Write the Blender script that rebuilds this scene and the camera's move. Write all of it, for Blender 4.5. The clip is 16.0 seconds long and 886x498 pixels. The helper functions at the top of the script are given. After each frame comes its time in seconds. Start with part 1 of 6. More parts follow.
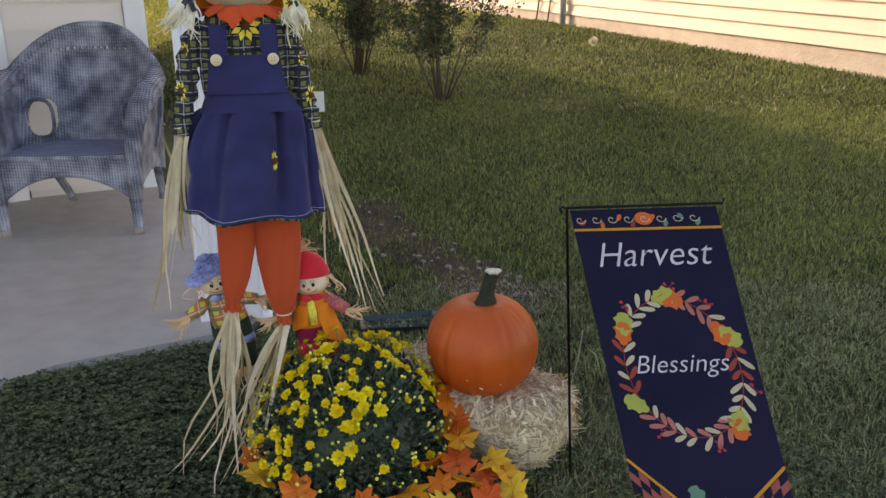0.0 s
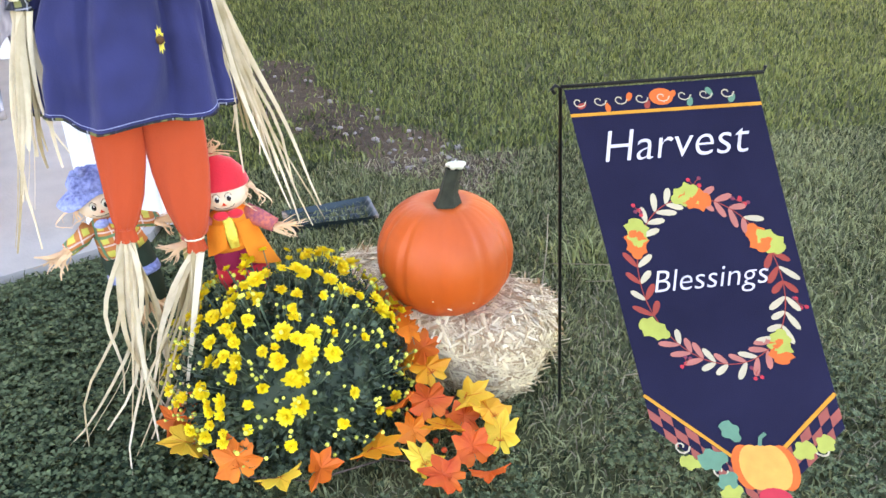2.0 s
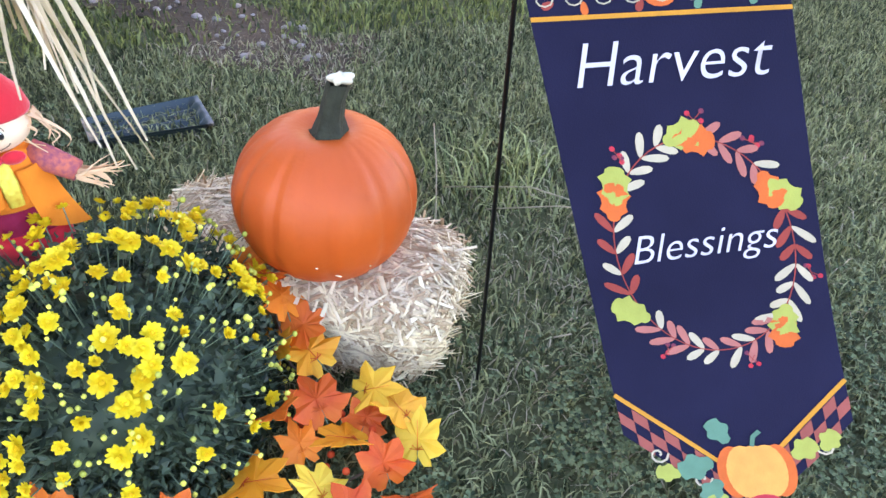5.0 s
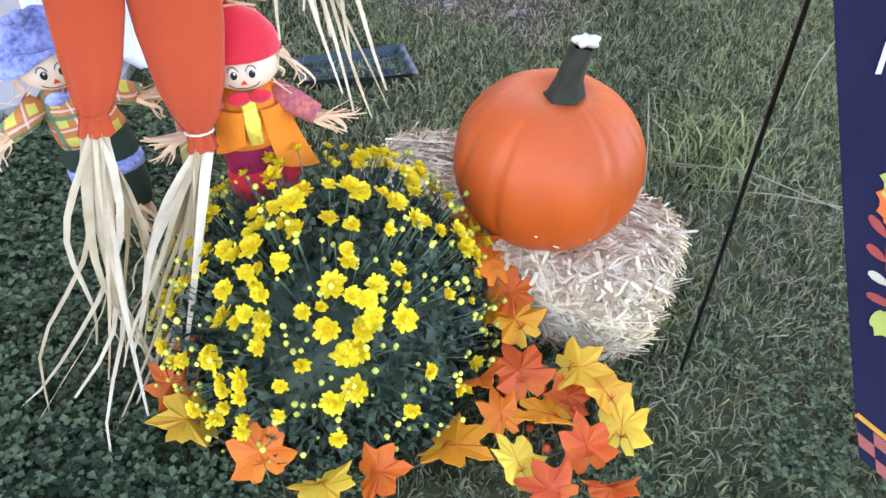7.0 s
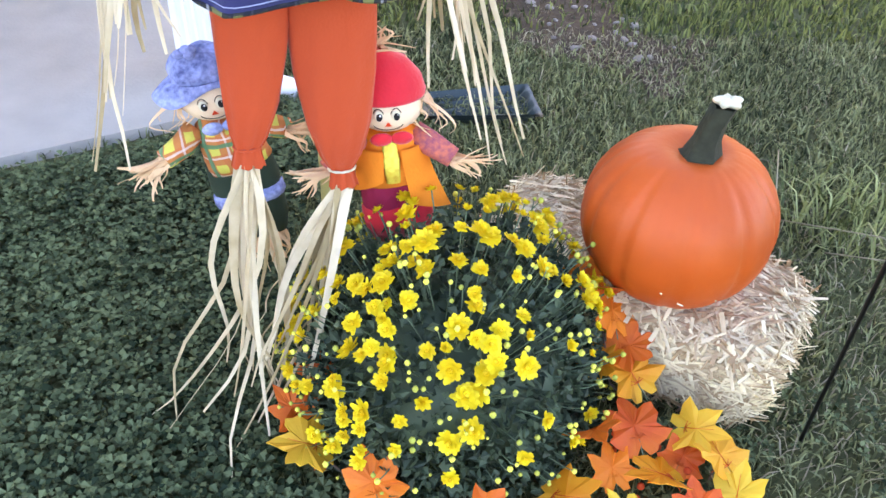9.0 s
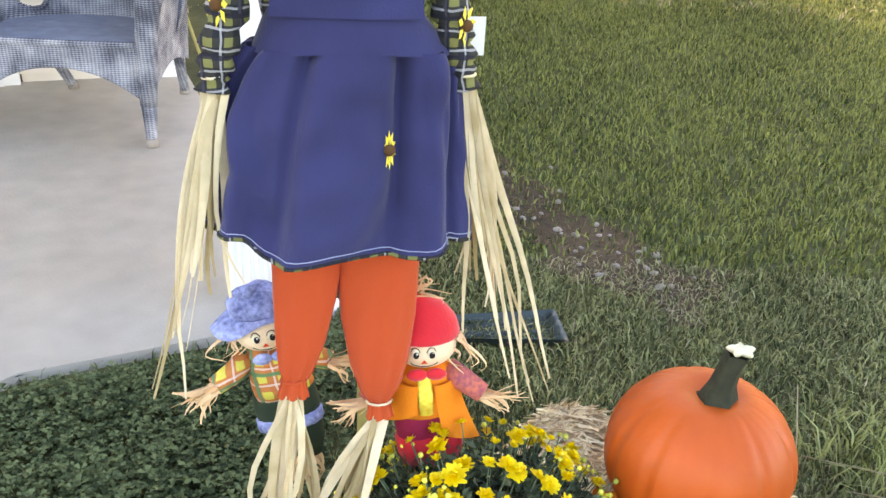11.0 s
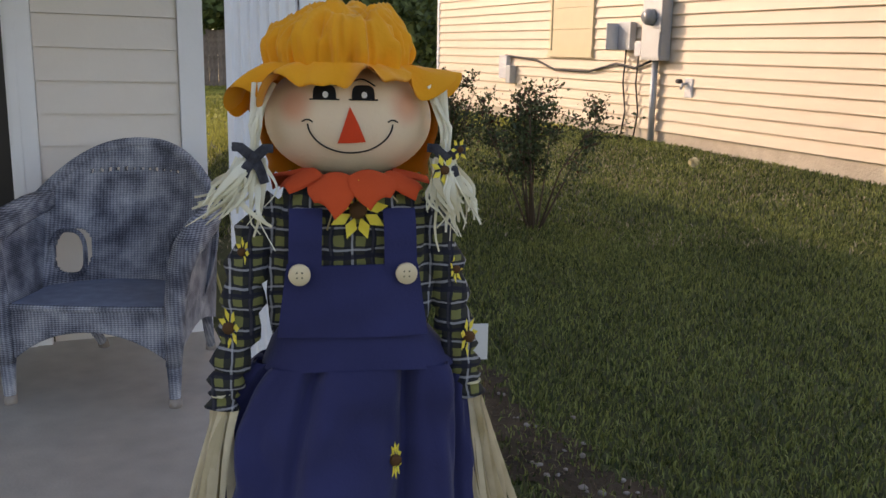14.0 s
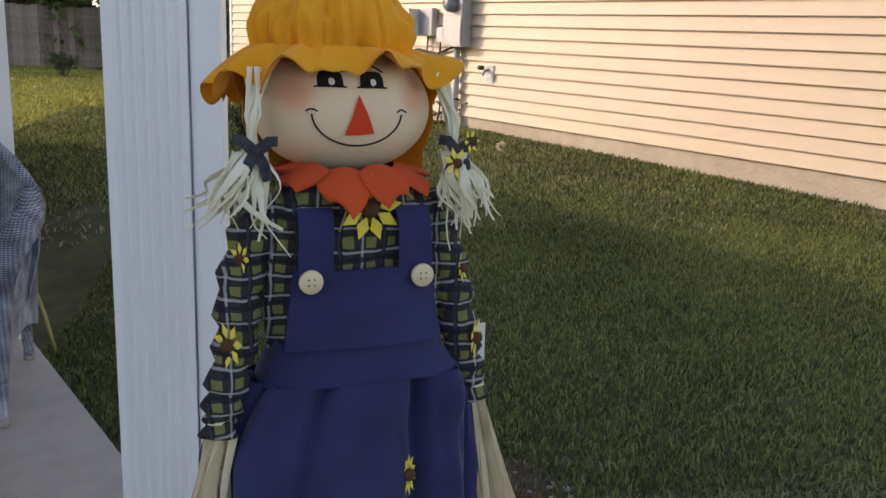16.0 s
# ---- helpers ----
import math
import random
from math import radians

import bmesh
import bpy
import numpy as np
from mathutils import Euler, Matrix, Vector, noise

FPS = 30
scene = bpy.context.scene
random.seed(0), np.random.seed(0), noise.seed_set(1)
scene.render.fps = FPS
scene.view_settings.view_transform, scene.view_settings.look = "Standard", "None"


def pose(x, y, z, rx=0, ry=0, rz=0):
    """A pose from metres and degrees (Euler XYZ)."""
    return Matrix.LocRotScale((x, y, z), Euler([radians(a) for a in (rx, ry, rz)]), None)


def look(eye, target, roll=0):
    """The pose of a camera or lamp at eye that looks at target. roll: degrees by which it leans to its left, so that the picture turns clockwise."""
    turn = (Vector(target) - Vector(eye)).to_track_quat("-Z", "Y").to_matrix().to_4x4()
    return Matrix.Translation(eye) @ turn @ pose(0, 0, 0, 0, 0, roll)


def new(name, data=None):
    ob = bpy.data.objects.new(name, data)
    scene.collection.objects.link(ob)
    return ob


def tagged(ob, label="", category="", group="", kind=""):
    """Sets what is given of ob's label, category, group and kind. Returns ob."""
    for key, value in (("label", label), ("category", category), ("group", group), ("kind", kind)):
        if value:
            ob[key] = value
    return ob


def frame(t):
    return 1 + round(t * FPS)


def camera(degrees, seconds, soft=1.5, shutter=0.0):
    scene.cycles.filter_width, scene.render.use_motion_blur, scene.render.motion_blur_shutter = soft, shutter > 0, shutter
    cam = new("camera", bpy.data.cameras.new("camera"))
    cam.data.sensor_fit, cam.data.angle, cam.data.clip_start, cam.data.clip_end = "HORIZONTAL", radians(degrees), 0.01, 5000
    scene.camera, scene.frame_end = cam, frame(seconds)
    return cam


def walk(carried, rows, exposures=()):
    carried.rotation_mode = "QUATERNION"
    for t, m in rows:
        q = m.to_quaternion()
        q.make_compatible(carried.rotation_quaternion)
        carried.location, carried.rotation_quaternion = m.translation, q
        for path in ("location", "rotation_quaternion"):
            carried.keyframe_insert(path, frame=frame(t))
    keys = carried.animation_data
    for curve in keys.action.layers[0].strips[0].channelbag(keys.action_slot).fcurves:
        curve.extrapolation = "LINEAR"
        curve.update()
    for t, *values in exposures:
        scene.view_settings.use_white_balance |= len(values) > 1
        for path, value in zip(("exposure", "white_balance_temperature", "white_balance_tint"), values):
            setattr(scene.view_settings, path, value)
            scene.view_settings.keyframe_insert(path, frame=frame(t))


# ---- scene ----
cam = camera(55.5, 16.0)
PATH = [
    (0, (0.054, -0.055, 1.184), (0.033, 1.85, 0.574), -0.4),
    (0.5, (0.034, 0.091, 1.175), (0.034, 1.953, 0.446), -1.7),
    (1, (0.038, 0.227, 1.178), (0.014, 2.053, 0.362), -2.1),
    (1.5, (0.02, 0.326, 1.148), (0.024, 2.106, 0.236), -1.4),
    (2, (-0.043, 0.39, 1.143), (0.147, 2.138, 0.191), -1.5),
    (2.5, (-0.15, 0.442, 1.126), (0.285, 2.108, 0.109), -1.2),
    (3, (-0.187, 0.507, 1.107), (0.358, 2.104, 0.033), 1.2),
    (3.2, (-0.187, 0.567, 1.096), (0.398, 2.147, 0.018), 2.1),
    (5.3, (-0.082, 0.878, 1.02), (0.479, 2.339, -0.226), 5.6),
    (5.5, (-0.106, 0.887, 1.011), (0.413, 2.34, -0.262), 5.5),
    (6, (-0.142, 0.907, 1.002), (0.278, 2.352, -0.315), 5.1),
    (6.5, (-0.174, 0.921, 1.006), (0.159, 2.394, -0.306), 4.5),
    (7, (-0.193, 0.934, 1.009), (0.056, 2.427, -0.299), 3.9),
    (7.5, (-0.215, 0.945, 1.007), (-0.033, 2.446, -0.301), 3.7),
    (8, (-0.231, 0.949, 1.011), (-0.1, 2.461, -0.291), 3.8),
    (8.2, (-0.235, 0.949, 1.015), (-0.126, 2.463, -0.287), 3.6),
    (10.3, (-0.253, 0.909, 1.094), (-0.298, 2.603, 0.032), 3.4),
    (10.5, (-0.256, 0.903, 1.104), (-0.307, 2.63, 0.097), 3.5),
    (11, (-0.253, 0.896, 1.134), (-0.31, 2.689, 0.25), 3.3),
    (11.5, (-0.244, 0.899, 1.156), (-0.315, 2.736, 0.367), 3.2),
    (12, (-0.242, 0.902, 1.169), (-0.345, 2.768, 0.457), 3.1),
    (12.5, (-0.238, 0.904, 1.182), (-0.348, 2.798, 0.548), 2.9),
    (13, (-0.237, 0.91, 1.2), (-0.337, 2.83, 0.647), 2.7),
    (13.5, (-0.234, 0.912, 1.217), (-0.346, 2.854, 0.755), 1.8),
    (14, (-0.23, 0.912, 1.234), (-0.379, 2.87, 0.853), 1.0),
    (14.5, (-0.238, 0.92, 1.244), (-0.421, 2.883, 0.91), 0.8),
    (15, (-0.275, 0.922, 1.242), (-0.394, 2.888, 0.893), 1.6),
    (15.5, (-0.371, 0.949, 1.239), (-0.283, 2.915, 0.88), 1.6),
    (16, (-0.48, 0.985, 1.232), (-0.139, 2.913, 0.827), 1.9),
]
walk(cam, [(t, look(eye, target, roll)) for t, eye, target, roll in PATH],
     exposures=[(0.0, 1.5, 8100, 25), (0.4, 2.2, 8000, 26), (1.0, 2.75, 7900, 27), (1.5, 3.08, 7700, 27), (2.0, 3.1, 7600, 27), (3.0, 2.95, 7300, 28), (5.5, 3.02, 6800, 30), (8.0, 3.0, 6800, 30), (10.4, 3.0, 8200, 22), (11.5, 2.88, 8900, 21), (12.5, 2.55, 8600, 23), (13.0, 2.0, 8000, 23), (14.0, 0.98, 7800, 24), (16.0, 1.03, 7500, 23)])

# ---- light ----
SUN_TO = Vector((-0.82, 0.41, 0.40)).normalized()
world = bpy.data.worlds.new("sky")
scene.world = world
world.use_nodes = True
wn = world.node_tree
sky = wn.nodes.new("ShaderNodeTexSky")
sky.sky_type = "NISHITA"
sky.sun_disc = False
sky.sun_elevation = math.asin(SUN_TO.z)
sky.sun_rotation = math.atan2(SUN_TO.x, SUN_TO.y)
wn.links.new(sky.outputs[0], wn.nodes["Background"].inputs[0])
wn.nodes["Background"].inputs[1].default_value = 0.15
sun = bpy.data.lights.new("sun", "SUN")
sun.energy, sun.angle, sun.color = 1.35, radians(0.6), (1.0, 0.88, 0.70)
new("sun", sun).matrix_world = look(SUN_TO * 60, (0, 0, 0))


# ---- materials ----
def material(name, rgb, rough=0.7, vary=0.15, scale=20.0, bump=0.2, bump_scale=60.0, island=0.0, metal=0.0, rgb2=None, sheen=0.0, trans=0.0, obj=0.0, spec=0.4):
    """Base colour broken up at two scales, fine relief, and a shift from piece to piece."""
    m = bpy.data.materials.new(name)
    m.use_nodes = True
    nt = m.node_tree
    bs = nt.nodes["Principled BSDF"]
    tc = nt.nodes.new("ShaderNodeTexCoord")
    n1 = nt.nodes.new("ShaderNodeTexNoise")
    n1.inputs["Scale"].default_value, n1.inputs["Detail"].default_value = scale, 6
    n2 = nt.nodes.new("ShaderNodeTexNoise")
    n2.inputs["Scale"].default_value, n2.inputs["Detail"].default_value = scale * 0.17, 3
    nt.links.new(tc.outputs["Object"], n1.inputs["Vector"])
    nt.links.new(tc.outputs["Object"], n2.inputs["Vector"])
    add = nt.nodes.new("ShaderNodeMath")
    add.operation = "ADD"
    nt.links.new(n1.outputs["Fac"], add.inputs[0])
    nt.links.new(n2.outputs["Fac"], add.inputs[1])
    last = add.outputs[0]
    for source, amount in (("island", island), ("object", obj)):
        if amount:
            node = nt.nodes.new("ShaderNodeNewGeometry" if source == "island" else "ShaderNodeObjectInfo")
            mad = nt.nodes.new("ShaderNodeMath")
            mad.operation = "MULTIPLY_ADD"
            nt.links.new(node.outputs["Random Per Island" if source == "island" else "Random"], mad.inputs[0])
            mad.inputs[1].default_value = amount * 2
            nt.links.new(last, mad.inputs[2])
            sub = nt.nodes.new("ShaderNodeMath")
            sub.operation = "SUBTRACT"
            nt.links.new(mad.outputs[0], sub.inputs[0])
            sub.inputs[1].default_value = amount
            last = sub.outputs[0]
    ramp = nt.nodes.new("ShaderNodeValToRGB")
    mr = nt.nodes.new("ShaderNodeMapRange")
    mr.inputs["From Min"].default_value, mr.inputs["From Max"].default_value = 0.55, 1.45
    nt.links.new(last, mr.inputs["Value"])
    nt.links.new(mr.outputs[0], ramp.inputs["Fac"])
    a, b = ramp.color_ramp.elements
    hi = rgb2 or rgb
    a.color = (*[c * (1 - vary) for c in rgb], 1)
    b.color = (*[min(c * (1 + vary), 0.95) for c in hi], 1)
    nt.links.new(ramp.outputs[0], bs.inputs["Base Color"])
    bs.inputs["Roughness"].default_value = rough
    bs.inputs["Metallic"].default_value = metal
    bs.inputs["Specular IOR Level"].default_value = spec
    if sheen:
        bs.inputs["Sheen Weight"].default_value = sheen
    if bump:
        n3 = nt.nodes.new("ShaderNodeTexNoise")
        n3.inputs["Scale"].default_value, n3.inputs["Detail"].default_value = bump_scale, 4
        nt.links.new(tc.outputs["Object"], n3.inputs["Vector"])
        bp = nt.nodes.new("ShaderNodeBump")
        bp.inputs["Strength"].default_value, bp.inputs["Distance"].default_value = bump, 0.5 / bump_scale
        nt.links.new(n3.outputs["Fac"], bp.inputs["Height"])
        nt.links.new(bp.outputs[0], bs.inputs["Normal"])
    if trans:
        tr = nt.nodes.new("ShaderNodeBsdfTranslucent")
        nt.links.new(ramp.outputs[0], tr.inputs["Color"])
        mix = nt.nodes.new("ShaderNodeMixShader")
        mix.inputs[0].default_value = trans
        nt.links.new(bs.outputs[0], mix.inputs[1])
        nt.links.new(tr.outputs[0], mix.inputs[2])
        nt.links.new(mix.outputs[0], nt.nodes["Material Output"].inputs[0])
    return m


def plaid(name, scale, base, dark, light, accent):
    """Woven checks from crossed stripes in object space."""
    m = bpy.data.materials.new(name)
    m.use_nodes = True
    nt = m.node_tree
    bs = nt.nodes["Principled BSDF"]
    bs.inputs["Roughness"].default_value = 0.9
    tc = nt.nodes.new("ShaderNodeTexCoord")
    sep = nt.nodes.new("ShaderNodeSeparateXYZ")
    warp = nt.nodes.new("ShaderNodeTexNoise")
    warp.inputs["Scale"].default_value = 22
    nt.links.new(tc.outputs["Object"], warp.inputs["Vector"])
    vm = nt.nodes.new("ShaderNodeVectorMath")
    vm.operation = "MULTIPLY_ADD"
    nt.links.new(warp.outputs["Color"], vm.inputs[0])
    vm.inputs[1].default_value = (0.014, 0.014, 0.014)
    nt.links.new(tc.outputs["Object"], vm.inputs[2])
    nt.links.new(vm.outputs[0], sep.inputs[0])

    def stripes(axis, freq, shift, width):
        a = nt.nodes.new("ShaderNodeMath")
        a.operation = "MULTIPLY_ADD"
        nt.links.new(sep.outputs[axis], a.inputs[0])
        a.inputs[1].default_value, a.inputs[2].default_value = freq, shift
        f = nt.nodes.new("ShaderNodeMath")
        f.operation = "FRACT"
        nt.links.new(a.outputs[0], f.inputs[0])
        g = nt.nodes.new("ShaderNodeMath")
        g.operation = "LESS_THAN"
        nt.links.new(f.outputs[0], g.inputs[0])
        g.inputs[1].default_value = width
        return g.outputs[0]

    col = None
    for axis, freq, shift, width, rgb, amount in ((0, scale, 0.1, 0.55, dark, 0.9), (2, scale, 0.3, 0.55, dark, 0.9), (0, scale, 0.78, 0.11, light, 0.5), (2, scale, 0.98, 0.11, light, 0.5), (0, scale * 0.5, 0.4, 0.1, accent, 0.9), (2, scale * 0.5, 0.2, 0.12, accent, 0.9)):
        mix = nt.nodes.new("ShaderNodeMixRGB")
        k = nt.nodes.new("ShaderNodeMath")
        k.operation = "MULTIPLY"
        nt.links.new(stripes(axis, freq, shift, width), k.inputs[0])
        k.inputs[1].default_value = amount
        nt.links.new(k.outputs[0], mix.inputs[0])
        if col is None:
            mix.inputs[1].default_value = (*base, 1)
        else:
            nt.links.new(col, mix.inputs[1])
        mix.inputs[2].default_value = (*rgb, 1)
        col = mix.outputs[0]
    nt.links.new(col, bs.inputs["Base Color"])
    n3 = nt.nodes.new("ShaderNodeTexNoise")
    n3.inputs["Scale"].default_value = 120
    nt.links.new(tc.outputs["Object"], n3.inputs["Vector"])
    bp = nt.nodes.new("ShaderNodeBump")
    bp.inputs["Strength"].default_value, bp.inputs["Distance"].default_value = 0.3, 0.004
    nt.links.new(n3.outputs["Fac"], bp.inputs["Height"])
    nt.links.new(bp.outputs[0], bs.inputs["Normal"])
    return m


M = {}
M["soil"] = material("lawn_soil", (0.045, 0.058, 0.020), 0.95, 0.4, 6, 0.8, 40, rgb2=(0.090, 0.098, 0.040))
M["bare"] = material("bare_earth", (0.042, 0.029, 0.017), 0.95, 0.4, 14, 0.9, 50, rgb2=(0.090, 0.064, 0.040))
M["grass"] = material("grass_blades", (0.058, 0.096, 0.022), 0.6, 0.35, 1.2, 0, island=0.55, rgb2=(0.225, 0.252, 0.075), trans=0.25)
M["grassnear"] = material("lawn_mix", (0.050, 0.078, 0.030), 0.6, 0.40, 2.5, 0, island=0.50, rgb2=(0.275, 0.295, 0.140), trans=0.25, spec=0.2)
# back lawn blades: the sunlight there is painted in as a paler, yellower colour
M["grasslit"] = material("sunlit_far_grass", (0.19, 0.23, 0.040), 0.6, 0.3, 0.5, 0, island=0.25, rgb2=(0.48, 0.46, 0.11), trans=0.25)
M["thatch"] = material("brown_thatch", (0.10, 0.072, 0.042), 0.9, 0.3, 3, 0, island=0.4, rgb2=(0.21, 0.165, 0.105), trans=0.15)
M["tuft"] = material("tuft_blades", (0.12, 0.17, 0.05), 0.6, 0.3, 3, 0, island=0.4, rgb2=(0.36, 0.40, 0.17), trans=0.25)
M["drygrass"] = material("dry_grass", (0.24, 0.20, 0.12), 0.8, 0.3, 3, 0, island=0.3, rgb2=(0.42, 0.37, 0.25), trans=0.2)
M["clover"] = material("clover_leaves", (0.028, 0.056, 0.026), 0.5, 0.35, 3, 0, island=0.48, rgb2=(0.140, 0.180, 0.085), trans=0.2, spec=0.15)
M["concrete"] = material("concrete", (0.46, 0.425, 0.375), 0.85, 0.12, 9, 0.25, 90, rgb2=(0.53, 0.49, 0.435))
M["siding"] = material("porch_siding", (0.81, 0.75, 0.69), 0.55, 0.04, 7, 0.08, 50)
M["siding2"] = material("neighbour_siding", (0.68, 0.56, 0.41), 0.5, 0.05, 3, 0.08, 40, obj=0.12)
M["found"] = material("foundation", (0.50, 0.42, 0.32), 0.9, 0.15, 6, 0.5, 30, rgb2=(0.56, 0.49, 0.39))
M["white"] = material("white_paint", (0.85, 0.86, 0.88), 0.45, 0.05, 5, 0.1, 60)
M["whitep"] = material("white_plastic", (0.66, 0.66, 0.67), 0.4, 0.06, 9, 0.05, 60)
M["dark"] = material("dark_door", (0.012, 0.010, 0.012), 0.35, 0.2, 8, 0.05, 60)
M["roof"] = material("shingles", (0.07, 0.065, 0.06), 0.9, 0.3, 30, 0.8, 40)
M["soffit"] = material("soffit", (0.7, 0.7, 0.7), 0.6, 0.04, 8, 0.1, 40)
M["greybox"] = material("grey_metal_box", (0.42, 0.44, 0.46), 0.45, 0.08, 12, 0.1, 80, metal=0.3)
M["glass"] = material("meter_glass", (0.25, 0.27, 0.28), 0.15, 0.1, 12, 0, 80)
M["cable"] = material("black_cable", (0.03, 0.03, 0.03), 0.6, 0.2, 20, 0.1, 80)
M["cream"] = material("cream_panel", (0.72, 0.60, 0.38), 0.5, 0.05, 5, 0.08, 40)
M["fence"] = material("weathered_boards", (0.26, 0.21, 0.17), 0.9, 0.3, 8, 0.5, 30, rgb2=(0.38, 0.32, 0.27), obj=0.3)
M["farhouse"] = material("grey_blue_siding", (0.13, 0.14, 0.17), 0.7, 0.1, 2, 0.2, 10)
M["farbrown"] = material("brown_shed", (0.05, 0.03, 0.025), 0.8, 0.2, 2, 0.2, 10)
M["leaf"] = material("shrub_leaves", (0.036, 0.066, 0.026), 0.55, 0.35, 5, 0, island=0.3, rgb2=(0.095, 0.125, 0.055), trans=0.2)
M["redleaf"] = material("red_shrub_leaves", (0.10, 0.045, 0.025), 0.6, 0.35, 5, 0, island=0.3, trans=0.2)
M["treeleaf"] = material("tree_leaves", (0.055, 0.10, 0.028), 0.6, 0.35, 2, 0, island=0.3, rgb2=(0.16, 0.21, 0.06), trans=0.25)
M["bark"] = material("bark", (0.13, 0.095, 0.07), 0.9, 0.3, 30, 0.6, 60)
M["wicker"] = None
M["cushion"] = material("blue_wicker_seat", (0.27, 0.31, 0.42), 0.8, 0.3, 20, 0.4, 120)
M["pumpkin"] = material("pumpkin_skin", (0.52, 0.078, 0.009), 0.48, 0.13, 9, 0.12, 45, rgb2=(0.60, 0.105, 0.012))
M["stem"] = material("pumpkin_stem", (0.016, 0.020, 0.010), 0.85, 0.4, 60, 0.6, 120, rgb2=(0.034, 0.038, 0.020))
M["cut"] = material("pale_cut", (0.72, 0.68, 0.50), 0.8, 0.1, 60, 0.3, 120)
M["hay"] = material("hay", (0.56, 0.38, 0.21), 0.8, 0.2, 30, 0, island=0.6, rgb2=(0.88, 0.70, 0.48), trans=0.1)
# core hay painted darker than the straw, as the shade in its gaps
M["hayshade"] = material("shaded_hay_core", (0.26, 0.17, 0.08), 0.9, 0.35, 60, 0.8, 120, rgb2=(0.48, 0.35, 0.19))
M["mumleaf"] = material("mum_leaves", (0.022, 0.046, 0.028), 0.6, 0.35, 12, 0, island=0.42, rgb2=(0.068, 0.102, 0.056), trans=0.15)
M["mumstem"] = material("mum_stems", (0.13, 0.19, 0.11), 0.7, 0.3, 30, 0, island=0.3)
M["petal"] = material("yellow_petals", (0.84, 0.60, 0.006), 0.6, 0.06, 60, 0, obj=0.25, rgb2=(0.88, 0.74, 0.02), trans=0.15)
M["centre"] = material("flower_centre", (0.80, 0.55, 0.01), 0.7, 0.1, 60, 0.3, 300)
M["bud"] = material("yellow_green_buds", (0.42, 0.47, 0.07), 0.7, 0.2, 60, 0, island=0.4, rgb2=(0.78, 0.74, 0.10))
M["maple_y"] = material("yellow_orange_leaf", (0.86, 0.30, 0.008), 0.55, 0.08, 22, 0.2, 200, obj=0.4, rgb2=(0.93, 0.66, 0.06), trans=0.2)
M["maple_o"] = material("red_orange_leaf", (0.72, 0.075, 0.010), 0.55, 0.15, 25, 0.2, 200, obj=0.35, rgb2=(0.88, 0.24, 0.015), trans=0.2)
M["straw"] = material("raffia", (0.48, 0.37, 0.19), 0.7, 0.15, 30, 0.2, 200, island=0.45, rgb2=(0.68, 0.58, 0.40), trans=0.15)
M["pale"] = material("pale_raffia", (0.78, 0.71, 0.47), 0.7, 0.1, 30, 0.2, 200, island=0.3, rgb2=(0.84, 0.81, 0.66), trans=0.15)
M["denim"] = material("blue_cotton", (0.016, 0.018, 0.082), 0.88, 0.22, 9, 0.35, 260, rgb2=(0.025, 0.029, 0.108), sheen=0.15)
M["stitch"] = material("pale_stitch", (0.35, 0.38, 0.55), 0.9, 0.1, 60, 0, 60)
M["orangecloth"] = material("orange_cotton", (0.50, 0.062, 0.012), 0.85, 0.1, 12, 0.35, 220, sheen=0.15)
M["felt"] = material("orange_felt", (0.62, 0.075, 0.016), 0.95, 0.1, 20, 0.4, 220)
M["gold"] = material("golden_cotton", (0.88, 0.36, 0.010), 0.85, 0.08, 14, 0.35, 200, sheen=0.15)
M["skin"] = material("muslin", (0.80, 0.61, 0.41), 0.9, 0.04, 9, 0.35, 220, rgb2=(0.84, 0.66, 0.46))
M["black"] = material("black_thread", (0.012, 0.011, 0.012), 0.8, 0.1, 30, 0.2, 220)
M["nose"] = material("red_felt", (0.72, 0.06, 0.015), 0.9, 0.08, 30, 0.4, 220)
M["button"] = material("wood_button", (0.74, 0.60, 0.38), 0.5, 0.08, 40, 0.1, 200)
M["plaid"] = plaid("plaid_shirt", 42, (0.17, 0.17, 0.055), (0.007, 0.008, 0.016), (0.52, 0.52, 0.55), (0.008, 0.008, 0.020))
M["bow"] = material("dark_print_cotton", (0.010, 0.011, 0.020), 0.9, 0.3, 160, 0.3, 200, rgb2=(0.06, 0.06, 0.07))
M["plaid2"] = plaid("plaid_small", 34, (0.62, 0.58, 0.10), (0.55, 0.16, 0.05), (0.82, 0.80, 0.76), (0.07, 0.22, 0.10))
M["sunpetal"] = material("sunflower_print", (0.82, 0.56, 0.03), 0.85, 0.15, 40, 0.3, 200, rgb2=(0.88, 0.74, 0.12))
M["brown"] = material("brown_print", (0.10, 0.045, 0.015), 0.9, 0.2, 40, 0.3, 200)
M["bluehat"] = material("blue_print_cotton", (0.03, 0.05, 0.24), 0.9, 0.5, 150, 0.4, 200, rgb2=(0.30, 0.36, 0.64))
M["sleeveprint"] = material("spotted_print_cotton", (0.14, 0.03, 0.20), 0.9, 0.4, 150, 0.3, 200, rgb2=(0.62, 0.16, 0.06))
M["yellowprint"] = material("yellow_print_cotton", (0.80, 0.40, 0.02), 0.9, 0.2, 140, 0.3, 200, rgb2=(0.90, 0.80, 0.12))
M["redcloth"] = material("red_fleece", (0.66, 0.018, 0.030), 0.9, 0.1, 40, 0.4, 220, sheen=0.3)
M["vest"] = material("orange_vest", (0.80, 0.22, 0.012), 0.9, 0.1, 40, 0.4, 220)
M["maroon"] = material("maroon_cotton", (0.27, 0.010, 0.045), 0.9, 0.12, 40, 0.4, 220)
